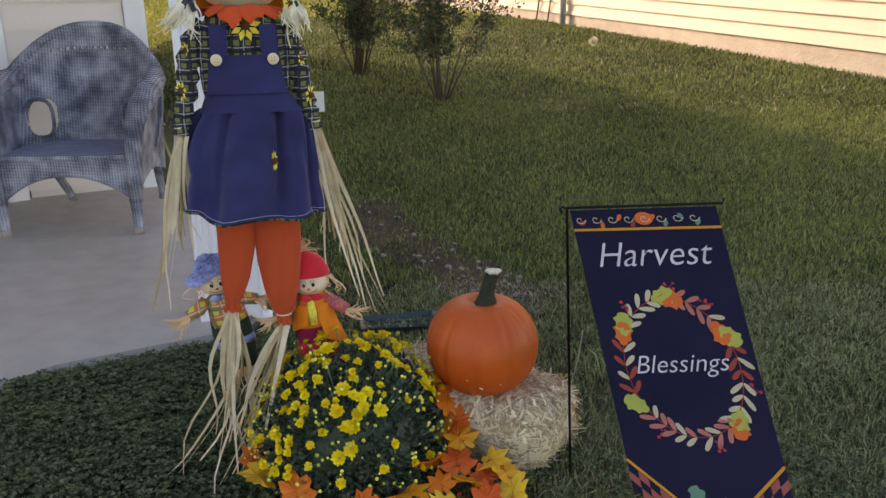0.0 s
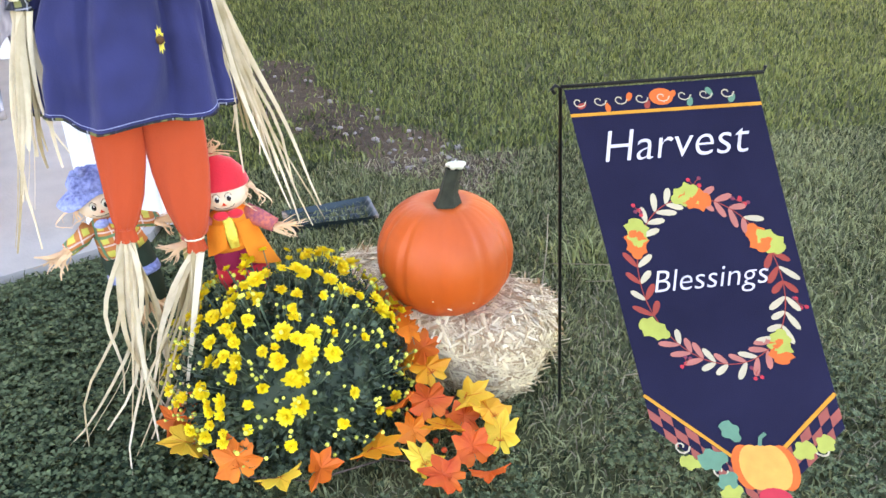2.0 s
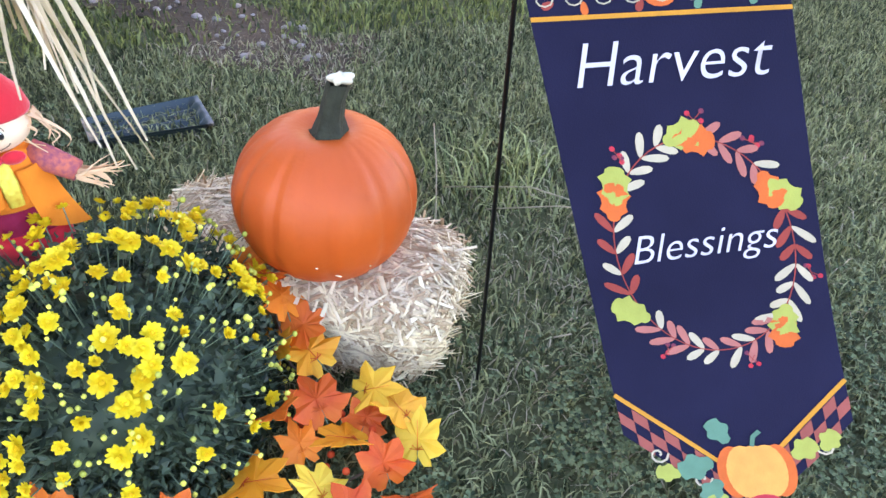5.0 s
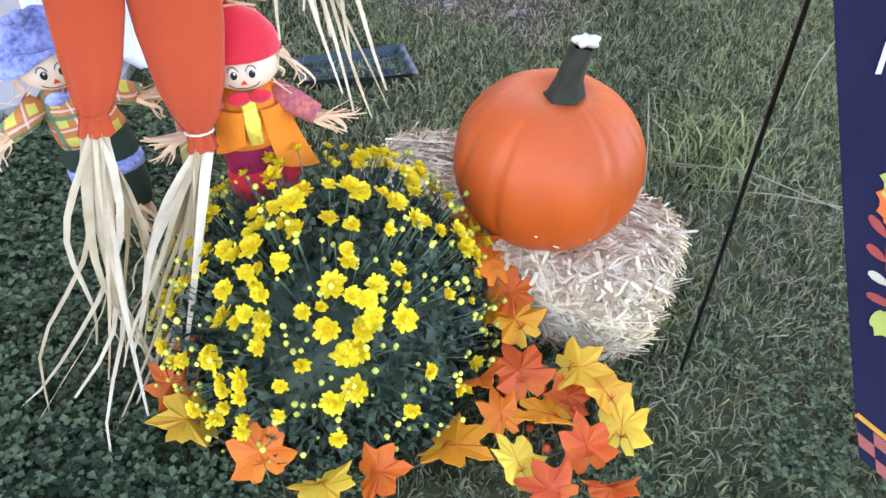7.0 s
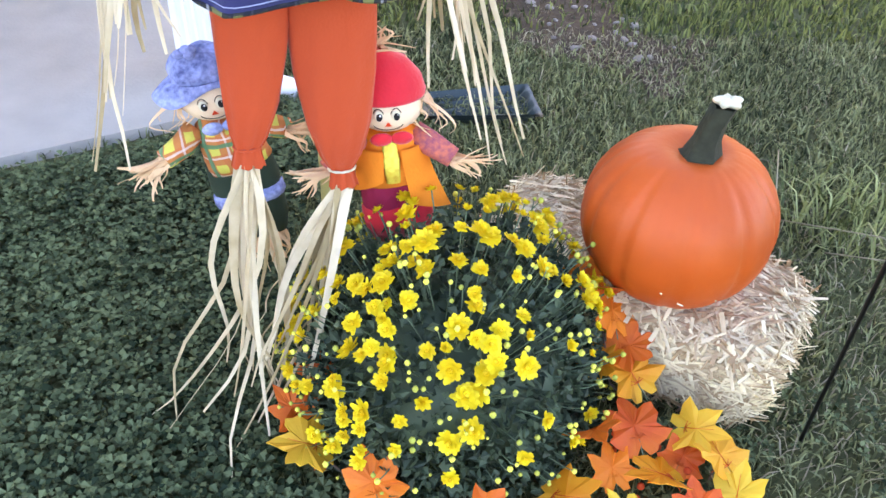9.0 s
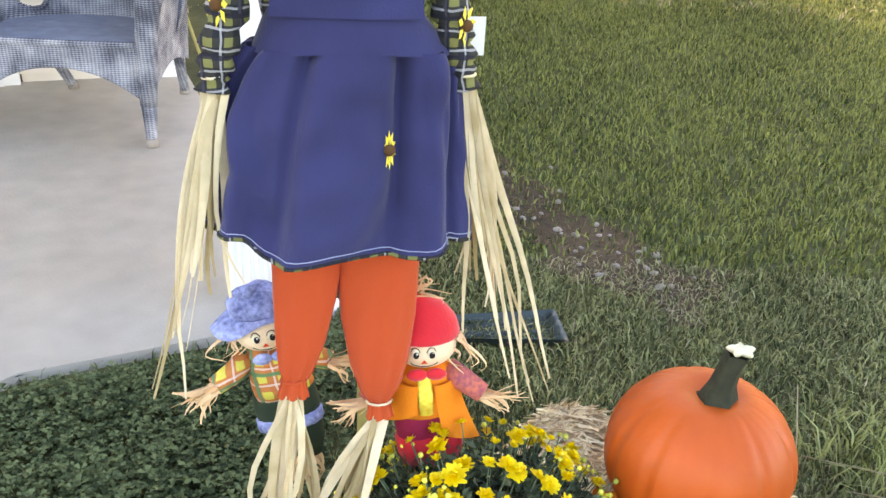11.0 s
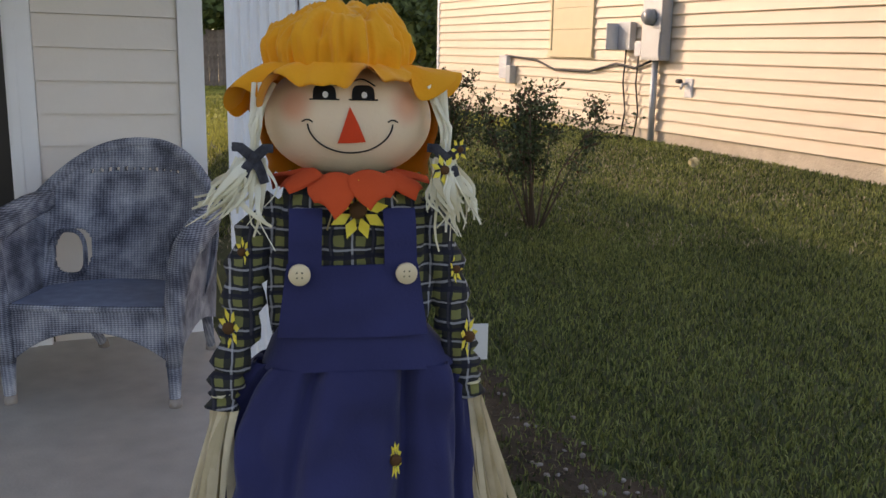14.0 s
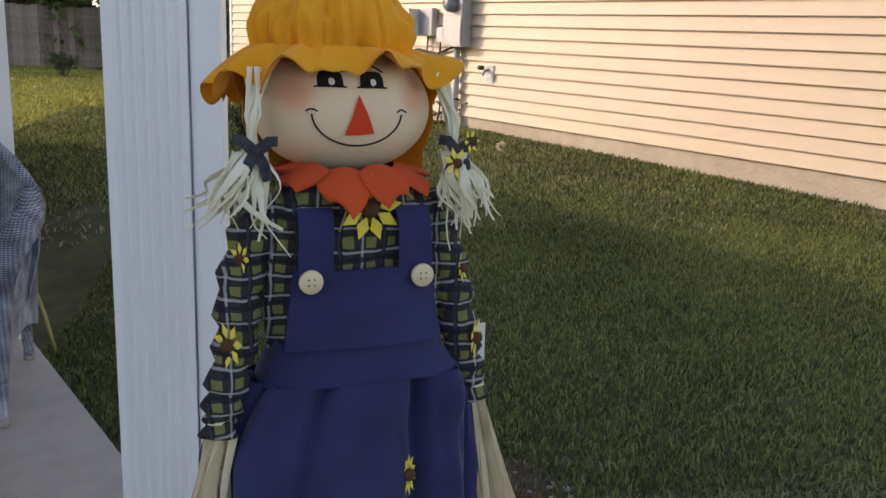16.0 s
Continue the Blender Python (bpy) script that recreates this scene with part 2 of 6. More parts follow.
M["greencloth"] = material("dark_green_cotton", (0.018, 0.035, 0.020), 0.9, 0.2, 40, 0.4, 220)
M["burlap"] = material("burlap", (0.78, 0.52, 0.30), 0.9, 0.15, 60, 0.5, 220)
M["bamboo"] = material("stake_wood", (0.40, 0.35, 0.13), 0.6, 0.15, 30, 0.2, 100)
M["flag"] = material("navy_flag", (0.010, 0.010, 0.030), 0.85, 0.18, 10, 0.5, 500, rgb2=(0.013, 0.013, 0.036), spec=0.15)
M["rod"] = material("black_rod", (0.012, 0.012, 0.012), 0.5, 0.1, 40, 0.1, 80, metal=0.5)
M["paper"] = material("white_paper", (0.78, 0.78, 0.76), 0.7, 0.03, 20, 0.1, 80)
M["splash"] = material("dark_plastic", (0.030, 0.052, 0.056), 0.28, 0.2, 12, 0.2, 60)
M["stone"] = material("pebble", (0.34, 0.30, 0.27), 0.85, 0.25, 40, 0.4, 90, obj=0.3)
M["mat"] = material("door_mat", (0.05, 0.045, 0.04), 0.95, 0.3, 40, 0.7, 120)
for key, rgb in (("f_white", (0.56, 0.53, 0.58)), ("f_orange", (0.60, 0.12, 0.02)), ("f_green", (0.34, 0.37, 0.07)), ("f_teal", (0.09, 0.22, 0.14)), ("f_pink", (0.42, 0.14, 0.11)),
                 ("f_cream", (0.47, 0.41, 0.28)), ("f_gold", (0.55, 0.24, 0.02)), ("f_rust", (0.30, 0.045, 0.03)), ("f_pump", (0.74, 0.33, 0.07)), ("f_red", (0.50, 0.03, 0.05)), ("f_plum", (0.16, 0.03, 0.06)), ("f_check", (0.30, 0.075, 0.055))):
    M[key] = material("print" + key[1:], rgb, 0.8, 0.15, 60, 0.3, 400)


def wicker_material():
    """Painted cane: woven relief, blue-grey paint rubbed through to white."""
    m = bpy.data.materials.new("painted_wicker")
    m.use_nodes = True
    nt = m.node_tree
    bs = nt.nodes["Principled BSDF"]
    bs.inputs["Roughness"].default_value = 0.7
    tc = nt.nodes.new("ShaderNodeTexCoord")
    mp = nt.nodes.new("ShaderNodeMapping")
    nt.links.new(tc.outputs["Object"], mp.inputs[0])
    waves = []
    for direction, freq in (("Z", 44), ("X", 24)):
        w = nt.nodes.new("ShaderNodeTexWave")
        w.bands_direction = direction
        w.inputs["Scale"].default_value, w.inputs["Distortion"].default_value, w.inputs["Detail"].default_value = freq, 1.6, 2
        w.inputs["Detail Scale"].default_value = 0.6
        nt.links.new(mp.outputs[0], w.inputs[0])
        waves.append(w.outputs["Fac"])
    mul = nt.nodes.new("ShaderNodeMath")
    mul.operation = "MULTIPLY_ADD"
    nt.links.new(waves[0], mul.inputs[0])
    mul.inputs[1].default_value = 0.40
    k = nt.nodes.new("ShaderNodeMath")
    k.operation = "MULTIPLY"
    nt.links.new(waves[1], k.inputs[0])
    k.inputs[1].default_value = 0.22
    nt.links.new(k.outputs[0], mul.inputs[2])
    n = nt.nodes.new("ShaderNodeTexNoise")
    n.inputs["Scale"].default_value, n.inputs["Detail"].default_value = 9, 5
    nt.links.new(tc.outputs["Object"], n.inputs[0])
    sumn = nt.nodes.new("ShaderNodeMath")
    sumn.operation = "MULTIPLY_ADD"
    nt.links.new(n.outputs["Fac"], sumn.inputs[0])
    sumn.inputs[1].default_value = 1.7
    nt.links.new(mul.outputs[0], sumn.inputs[2])
    ramp = nt.nodes.new("ShaderNodeValToRGB")
    ramp.color_ramp.elements[0].position, ramp.color_ramp.elements[0].color = 0.43, (0.055, 0.063, 0.095, 1)
    ramp.color_ramp.elements[1].position, ramp.color_ramp.elements[1].color = 0.93, (0.80, 0.81, 0.85, 1)
    e = ramp.color_ramp.elements.new(0.69)
    e.color = (0.35, 0.375, 0.45, 1)
    sc = nt.nodes.new("ShaderNodeMath")
    sc.operation = "MULTIPLY"
    sc.inputs[1].default_value = 0.50
    nt.links.new(sumn.outputs[0], sc.inputs[0])
    nt.links.new(sc.outputs[0], ramp.inputs[0])
    nt.links.new(ramp.outputs[0], bs.inputs["Base Color"])
    bp = nt.nodes.new("ShaderNodeBump")
    bp.inputs["Strength"].default_value, bp.inputs["Distance"].default_value = 0.8, 0.006
    nt.links.new(mul.outputs[0], bp.inputs["Height"])
    nt.links.new(bp.outputs[0], bs.inputs["Normal"])
    return m


M["wicker"] = wicker_material()


def dyed_muslin():
    """The figure's face cloth, rubbed with red dye on both cheeks."""
    m = material("face_muslin", (0.80, 0.61, 0.41), 0.9, 0.04, 9, 0.35, 220, rgb2=(0.84, 0.66, 0.46))
    nt = m.node_tree
    bs = nt.nodes["Principled BSDF"]
    tc = nt.nodes.new("ShaderNodeTexCoord")
    col = bs.inputs["Base Color"].links[0].from_socket
    for x in (-0.066, 0.066):
        d = nt.nodes.new("ShaderNodeVectorMath")
        d.operation = "DISTANCE"
        nt.links.new(tc.outputs["Object"], d.inputs[0])
        d.inputs[1].default_value = (x, 0.034, 1.208)
        mr = nt.nodes.new("ShaderNodeMapRange")
        mr.interpolation_type = "SMOOTHSTEP"
        mr.inputs["From Min"].default_value, mr.inputs["From Max"].default_value = 0.006, 0.030
        mr.inputs["To Min"].default_value, mr.inputs["To Max"].default_value = 0.75, 0.0
        nt.links.new(d.outputs["Value"], mr.inputs["Value"])
        mix = nt.nodes.new("ShaderNodeMixRGB")
        nt.links.new(mr.outputs[0], mix.inputs[0])
        nt.links.new(col, mix.inputs[1])
        mix.inputs[2].default_value = (0.76, 0.33, 0.19, 1)
        col = mix.outputs[0]
    nt.links.new(col, bs.inputs["Base Color"])
    return m


M["face"] = dyed_muslin()


# ---- building kit ----
class Kit:
    """Collects vertices and faces, with a material for each face, into one mesh."""

    def __init__(self):
        self.v, self.f, self.k, self.mats, self.smooth = [], [], [], [], []

    def slot(self, mat):
        if mat not in self.mats:
            self.mats.append(mat)
        return self.mats.index(mat)

    def add(self, verts, faces, mat, smooth=True):
        base, s = len(self.v), self.slot(mat)
        self.v += [tuple(p) for p in verts]
        self.f += [tuple(base + i for i in f) for f in faces]
        self.k += [s] * len(faces)
        self.smooth += [smooth] * len(faces)
        return self

    def grid(self, fn, nu, nv, mat, closed_u=False, smooth=True):
        """A sheet fn(i / nu, j / nv)."""
        cols = nu if closed_u else nu + 1
        verts = [fn(i / nu, j / nv) for j in range(nv + 1) for i in range(cols)]
        faces = []
        for j in range(nv):
            for i in range(nu):
                a, b = j * cols + i, j * cols + (i + 1) % cols
                faces.append((a, b, b + cols, a + cols))
        return self.add(verts, faces, mat, smooth)

    def tube(self, pts, radii, mat, n=8, squash=1.0, caps=True):
        pts = [Vector(p) for p in pts]
        if not hasattr(radii, "__len__"):
            radii = [radii] * len(pts)
        verts, faces = [], []
        side = None
        for i, p in enumerate(pts):
            t = (pts[min(i + 1, len(pts) - 1)] - pts[max(i - 1, 0)]).normalized()
            if side is None:
                side = t.cross(Vector((0, 1, 0)) if abs(t.y) < 0.9 else Vector((1, 0, 0))).normalized()
            side = (side - t * side.dot(t)).normalized()
            up = t.cross(side)
            for j in range(n):
                a = 2 * math.pi * j / n
                verts.append(p + side * math.cos(a) * radii[i] + up * math.sin(a) * radii[i] * squash)
        for i in range(len(pts) - 1):
            for j in range(n):
                k = (j + 1) % n
                faces.append((i * n + j, i * n + k, (i + 1) * n + k, (i + 1) * n + j))
        if caps:
            faces += [tuple(reversed(range(n))), tuple(range((len(pts) - 1) * n, len(pts) * n))]
        return self.add(verts, faces, mat)

    def ribbon(self, pts, width, mat, face=(0, -1, 0), taper=0.3, thick=0.0008):
        """A strip of raffia with a little thickness."""
        pts = [Vector(p) for p in pts]
        verts, faces, n = [], [], len(pts)
        for i, p in enumerate(pts):
            t = (pts[min(i + 1, n - 1)] - pts[max(i - 1, 0)]).normalized()
            s = t.cross(Vector(face))
            s = s.normalized() if s.length > 1e-4 else Vector((1, 0, 0))
            w = width * (1 - (1 - taper) * i / (n - 1)) / 2
            o = s.cross(t) * thick
            verts += [p - s * w, p + o, p + s * w]
        for i in range(n - 1):
            a = 3 * i
            faces += [(a, a + 1, a + 4, a + 3), (a + 1, a + 2, a + 5, a + 4)]
        return self.add(verts, faces, mat)

    def box(self, lo, hi, mat, bevel=0.0):
        """A block; with a bevel its edges are cut back."""
        (x0, y0, z0), (x1, y1, z1) = lo, hi
        if bevel <= 0:
            v = [(x, y, z) for z in (z0, z1) for y in (y0, y1) for x in (x0, x1)]
            return self.add(v, [(0, 2, 3, 1), (4, 5, 7, 6), (0, 1, 5, 4), (2, 6, 7, 3), (0, 4, 6, 2), (1, 3, 7, 5)], mat, False)
        bm = bmesh.new()
        bmesh.ops.create_cube(bm, size=1)
        for p in bm.verts:
            p.co = ((x0 + x1) / 2 + p.co.x * (x1 - x0), (y0 + y1) / 2 + p.co.y * (y1 - y0), (z0 + z1) / 2 + p.co.z * (z1 - z0))
        bmesh.ops.bevel(bm, geom=bm.edges[:], offset=bevel, segments=2, affect="EDGES")
        bm.verts.index_update()
        self.add([p.co[:] for p in bm.verts], [[p.index for p in f.verts] for f in bm.faces], mat, False)
        bm.free()
        return self

    def ball(self, c, r, mat, n=12, m=8, fn=None):
        def at(a, b):
            th, ph = 2 * math.pi * a, math.pi * b
            p = Vector((math.sin(ph) * math.cos(th) * r[0], math.sin(ph) * math.sin(th) * r[1], math.cos(ph) * r[2]))
            if fn:
                p = fn(p, th, ph)
            return Vector(c) + p
        return self.grid(at, n, m, mat, closed_u=True)

    def sheet(self, pts, out, thick, mat):
        """A flat outline given thickness."""
        pts = [Vector(p) for p in pts]
        o = Vector(out).normalized() * thick
        n = len(pts)
        c = sum(pts, Vector()) / n
        verts = [p for p in pts] + [p + o for p in pts] + [c, c + o]
        faces = [(i, (i + 1) % n, 2 * n) for i in range(n)] + [(n + (i + 1) % n, n + i, 2 * n + 1) for i in range(n)]
        faces += [(i, n + i, n + (i + 1) % n, (i + 1) % n) for i in range(n)]
        return self.add(verts, faces, mat, False)

    def mesh(self, name):
        me = bpy.data.meshes.new(name)
        me.from_pydata([tuple(p) for p in self.v], [], self.f)
        for m in self.mats:
            me.materials.append(m)
        me.polygons.foreach_set("material_index", self.k)
        me.polygons.foreach_set("use_smooth", self.smooth)
        me.update()
        return me

    def make(self, name, parent=None, at=None, label="", category="", group="", kind=""):
        ob = new(name, self.mesh(name))
        if parent is not None:
            ob.parent = parent
        if at is not None:
            ob.matrix_basis = at
        return tagged(ob, label, category, group, kind)


def part(name, kit, parent, label="", at=None):
    return kit.make(name, parent, at, label)


def thing(name, at, label, category, group="", kind=""):
    e = new(name)
    e.matrix_basis = at
    return tagged(e, label, category, group, kind)


def shared(name, me, parent, at):
    ob = new(name, me)
    ob.parent = parent
    ob.matrix_basis = at
    return ob


def smooth01(x):
    x = min(max(x, 0.0), 1.0)
    return x * x * (3 - 2 * x)


TH = radians(26)


def ground_z(x, y):
    """Level round the porch, then a steady rise to the back fence."""
    d = y - 3.6
    rise = 0.062 * d * smooth01((d + 0.6) / 3.0) if d > -0.6 else 0.0
    if y > 13:
        rise = 0.5828 + 0.032 * (min(y, 34) - 13)
    bumps = 0.012 * noise.noise((x * 0.9, y * 0.9, 0.3)) + 0.03 * noise.noise((x * 0.17, y * 0.17, 1.3)) * smooth01((y - 5) / 4)
    z = -0.015 + rise + bumps
    lx = (x + 1.70) * math.cos(TH) + (y - 4.87) * math.sin(TH)
    ly = -(x + 1.70) * math.sin(TH) + (y - 4.87) * math.cos(TH)
    if -9.5 < lx < 0.9 and -2.4 < ly < 11:
        k = smooth01((0.9 - lx) / 0.7) * smooth01((ly + 2.4) / 0.8) * smooth01((11 - ly) / 2)
        z = z * (1 - k) - 0.05 * k
    return z


RNG = random.Random(7)

# ---- ground ----
def lines(breaks):
    out = []
    for a, b, step in breaks:
        x = a
        while x < b - 1e-6:
            out.append(x)
            x += step
    return out + [breaks[-1][1]]


gx = lines([(-400, -40, 60), (-40, -8, 4), (-8, -3, 0.5), (-3, 6, 0.15), (6, 10, 0.5), (10, 42, 4), (42, 402, 60)])
gy = lines([(-400, -40, 60), (-40, -4, 4), (-4, 0, 0.5), (0, 12, 0.15), (12, 20, 0.5), (20, 40, 2), (40, 400, 60)])
k = Kit()
nx = len(gx)
k.add([(x, y, ground_z(x, y)) for y in gy for x in gx], [(j * nx + i, j * nx + i + 1, (j + 1) * nx + i + 1, (j + 1) * nx + i) for j in range(len(gy) - 1) for i in range(nx - 1)], M["soil"])
k.make("ground", label="dark lawn soil under short grass", category="ground", kind="structure")

# ---- the house with the porch ----

HOUSE = Matrix.Translation((-1.70, 4.87, 0)) @ Matrix.Rotation(TH, 4, "Z")  # x along the front wall to its right end, y into the house
SLAB_Z = 0.012


def porch_slab():
    kit = Kit()
    outline = [(0.03, 0.03), (0.045, -1.3), (0.05, -2.30), (-0.02, -2.40), (-0.66, -2.43), (-0.88, -2.56), (-0.88, -5.5), (-2.1, -5.5), (-2.1, -2.5), (-6.0, -2.5), (-6.0, 0.03)]
    n = len(outline)
    verts = [(x, y, SLAB_Z) for x, y in outline] + [(x, y, -0.25) for x, y in outline]
    kit.add(verts, [tuple(range(n))[::-1], *[(i, (i + 1) % n, n + (i + 1) % n, n + i) for i in range(n)]], M["concrete"], False)
    return kit.make("porch_floor", at=HOUSE, label="smooth grey concrete porch slab with walkway", category="porch floor", kind="structure")


porch_slab()

# front wall: from the corner board to the door, the door, and on to the far end
wall = thing("wall_front", HOUSE, "beige lap siding front wall beside the door", "wall", kind="structure")
part("wall_core", Kit().box((-0.70, 0.03, 0.0), (0.0, 0.18, 2.75), M["siding"]).box((-6, 0.03, 0), (-1.85, 0.18, 2.75), M["siding"]).box((-1.85, 0.03, 2.15), (-0.70, 0.18, 2.75), M["siding"]), wall)


def siding_course(length, exposure):
    """One lap board: thick at its foot, thin at its head."""
    kit = Kit()
    kit.add([(0, 0, 0), (length, 0, 0), (length, 0.016, exposure), (0, 0.016, exposure), (0, 0.026, 0), (length, 0.026, 0), (length, 0.026, exposure), (0, 0.026, exposure)],
            [(0, 1, 2, 3), (5, 4, 7, 6), (1, 0, 4, 5), (3, 2, 6, 7), (0, 3, 7, 4), (2, 1, 5, 6)], M["siding"], False)
    return kit.mesh("siding_board")


board = siding_course(0.61, 0.146)
for i in range(18):
    shared("siding_board", board, wall, pose(-0.705, 0.004, 0.055 + i * 0.1465))
board = siding_course(4.05, 0.146)
for i in range(18):
    shared("siding_board", board, wall, pose(-5.95, 0.004, 0.055 + i * 0.1465))
part("corner_board", Kit().box((-0.092, -0.012, 0.0), (0.022, 0.03, 2.75), M["white"], 0.003).box((0.0, 0.03, 0.0), (0.022, 0.13, 2.75), M["white"], 0.003), wall, "white corner board")

door = thing("door_1", HOUSE, "very dark front door in a white frame", "door", kind="structure")
part("door_frame", Kit().box((-0.822, -0.02, 0.0), (-0.707, 0.03, 2.15), M["white"], 0.004).box((-0.812, -0.034, 0.0), (-0.772, -0.019, 2.15), M["white"], 0.004)
     .box((-1.85, -0.02, 0.0), (-1.735, 0.03, 2.15), M["white"], 0.004).box((-1.85, -0.02, 2.15), (-0.707, 0.03, 2.26), M["white"], 0.004), door, "white door casing")
part("door_leaf", Kit().box((-1.735, 0.05, 0.10), (-0.822, 0.09, 2.15), M["dark"], 0.004), door)
part("threshold", Kit().box((-1.735, -0.07, 0.0), (-0.822, 0.09, 0.075), M["greybox"], 0.006).box((-1.735, -0.03, 0.075), (-0.822, 0.09, 0.11), M["greybox"], 0.004), door, "grey metal threshold")

k = Kit()
k.box((-0.05, 0.18, 0), (0.0, 7, 2.75), M["siding"]).box((-9, 6.9, 0), (0, 7, 2.75), M["siding"]).box((-9, 0.18, 0), (-8.9, 6.9, 2.75), M["siding"]).box((-9, 0.03, 0), (-6, 0.18, 2.75), M["siding"])
k.make("wall_side", at=HOUSE, label="beige siding side and rear walls", category="wall", kind="structure")
RIDGE = 5.95
k = Kit()
x0, x1, xm = -9.4, 0.42, -4.3
for a, b in ((x0, xm), (x1, xm)):
    za, zb = 2.72, RIDGE
    k.add([(a, -0.1, za), (b, -0.1, zb), (b, 7.3, zb), (a, 7.3, za), (a, -0.1, za + 0.12), (b, -0.1, zb + 0.12), (b, 7.3, zb + 0.12), (a, 7.3, za + 0.12)],
          [(0, 1, 2, 3), (4, 7, 6, 5), (0, 4, 5, 1), (2, 6, 7, 3), (0, 3, 7, 4)], M["roof"], False)
k.add([(x0, -0.05, 2.72), (x1, -0.05, 2.72), (xm, -0.05, RIDGE), (x0, 7.2, 2.72), (x1, 7.2, 2.72), (xm, 7.2, RIDGE)], [(0, 1, 2), (3, 5, 4)], M["siding"], False)
k.add([(-6.2, -2.75, 2.52), (0.42, -2.75, 2.52), (0.42, 0.0, 3.1), (-6.2, 0.0, 3.1), (-6.2, -2.75, 2.62), (0.42, -2.75, 2.62), (0.42, 0.0, 3.2), (-6.2, 0.0, 3.2)],
      [(0, 1, 2, 3), (4, 7, 6, 5), (0, 4, 5, 1), (1, 5, 6, 2), (3, 2, 6, 7), (0, 3, 7, 4)], M["roof"], False)
k.make("roof", at=HOUSE, label="dark shingled gable and porch roof", category="roof", kind="structure")
Kit().box((-6.0, -2.6, 2.47), (0.3, 0.0, 2.51), M["soffit"]).make("ceiling", at=HOUSE, label="white porch ceiling", category="ceiling", kind="structure")
Kit().box((-6.0, -2.6, 2.25), (0.3, -2.42, 2.47), M["white"], 0.004).make("trim", at=HOUSE, label="white porch beam", category="beam", kind="structure")


# ---- porch column and downspout ----
def fluted_column():
    th = thing("porch_column", Matrix.Translation((-0.853, 2.752, SLAB_Z)) @ Matrix.Rotation(radians(-6), 4, "Z"), "square white fluted vinyl porch column", "column", kind="")
    w, z1 = 0.161, 2.26
    prof = []
    for side in range(4):
        n, margin = 6, 0.014
        pts = [(0.0, 0.0)]
        step = (w - 2 * margin) / n
        for i in range(n):
            a = margin + i * step
            pts += [(a, 0.0), (a + step * 0.18, 0.006), (a + step * 0.55, 0.008), (a + step * 0.86, 0.004)]
        pts.append((w - margin, 0.0))
        for x, y in pts:
            prof.append(((x, y), (w - y, x), (w - x, w - y), (y, w - x))[side])
    n = len(prof)
    kit = Kit()
    kit.add([(x, y, z) for z in (0.0, z1) for x, y in prof], [(i, (i + 1) % n, n + (i + 1) % n, n + i) for i in range(n)], M["white"], False)
    part("shaft", kit, th)
    part("capital", Kit().box((-0.018, -0.018, z1 - 0.1), (w + 0.018, w + 0.018, z1 - 0.02), M["white"], 0.006), th)
    return th


fluted_column()
ds = thing("downspout", Matrix.Translation((-0.853, 2.752, -0.02)) @ Matrix.Rotation(radians(-6), 4, "Z"), "white square metal downspout behind the column", "downspout")
part("pipe", Kit().box((0.1645, 0.010, 0.06), (0.226, 0.076, 2.27), M["white"], 0.006), ds)
part("elbow", Kit().tube([(0.195, 0.043, 0.12), (0.197, 0.043, 0.065), (0.227, 0.046, 0.045), (0.272, 0.046, 0.035)], 0.027, M["white"], 8), ds)
part("strap", Kit().box((0.163, 0.006, 1.95), (0.229, 0.080, 1.98), M["white"], 0.002), ds)

# ---- neighbour's house ----
TH2 = radians(28)
RISE = 0.038
# local x runs away along the wall, local y points out to the yard, z rises with the ground
neigh = thing("neighbour_house", Matrix.Translation((1.72, 12.60, 0.0)) @ Matrix.Rotation(TH2 + radians(90), 4, "Z"), "neighbouring house with sunlit cream lap siding", "house")


def lean(kit):
    """Follows the fall of the plot along the wall."""
    kit.v = [(x, y, z + RISE * x) for x, y, z in kit.v]
    return kit


XA, XB, SILL = -9.0, 7.42, 0.695
part("wall", lean(Kit().box((XA, -0.30, 0.0), (XB, -0.03, 6.2), M["siding2"])), neigh)
part("foundation", lean(Kit().box((XA, -0.03, -0.3), (XB, -0.005, SILL), M["found"])), neigh, "rough tan foundation band")
part("corner_board", lean(Kit().box((XB - 0.02, -0.06, SILL), (XB + 0.08, 0.03, 6.2), M["white"], 0.004)), neigh, "white corner trim")
part("roof", lean(Kit().add([(XA - 0.4, 0.45, 6.1), (XB + 0.4, 0.45, 6.1), (XB + 0.4, -5, 9), (XA - 0.4, -5, 9), (XA - 0.4, 0.45, 6.25), (XB + 0.4, 0.45, 6.25), (XB + 0.4, -5, 9.2), (XA - 0.4, -5, 9.2)],
                            [(0, 1, 2, 3), (4, 7, 6, 5), (0, 4, 5, 1), (1, 5, 6, 2), (0, 3, 7, 4)], M["roof"], False)), neigh)
part("end_wall", lean(Kit().box((XB - 0.27, -8, 0), (XB, -0.30, 6.2), M["siding2"]).box((XA, -8, 0), (XA + 0.2, -0.30, 6.2), M["siding2"]).box((XA, -8.2, 0), (XB, -8, 6.2), M["siding2"])), neigh)
EXP2 = 0.1505
k = Kit()
L2 = XB - 0.02 - XA
k.add([(0, 0.027, 0), (L2, 0.027, RISE * L2), (L2, -0.004, EXP2 + RISE * L2), (0, -0.004, EXP2), (0, -0.028, 0), (L2, -0.028, RISE * L2)],
      [(1, 0, 3, 2), (0, 1, 5, 4)], M["siding2"], False)
board2 = k.mesh("siding_board")
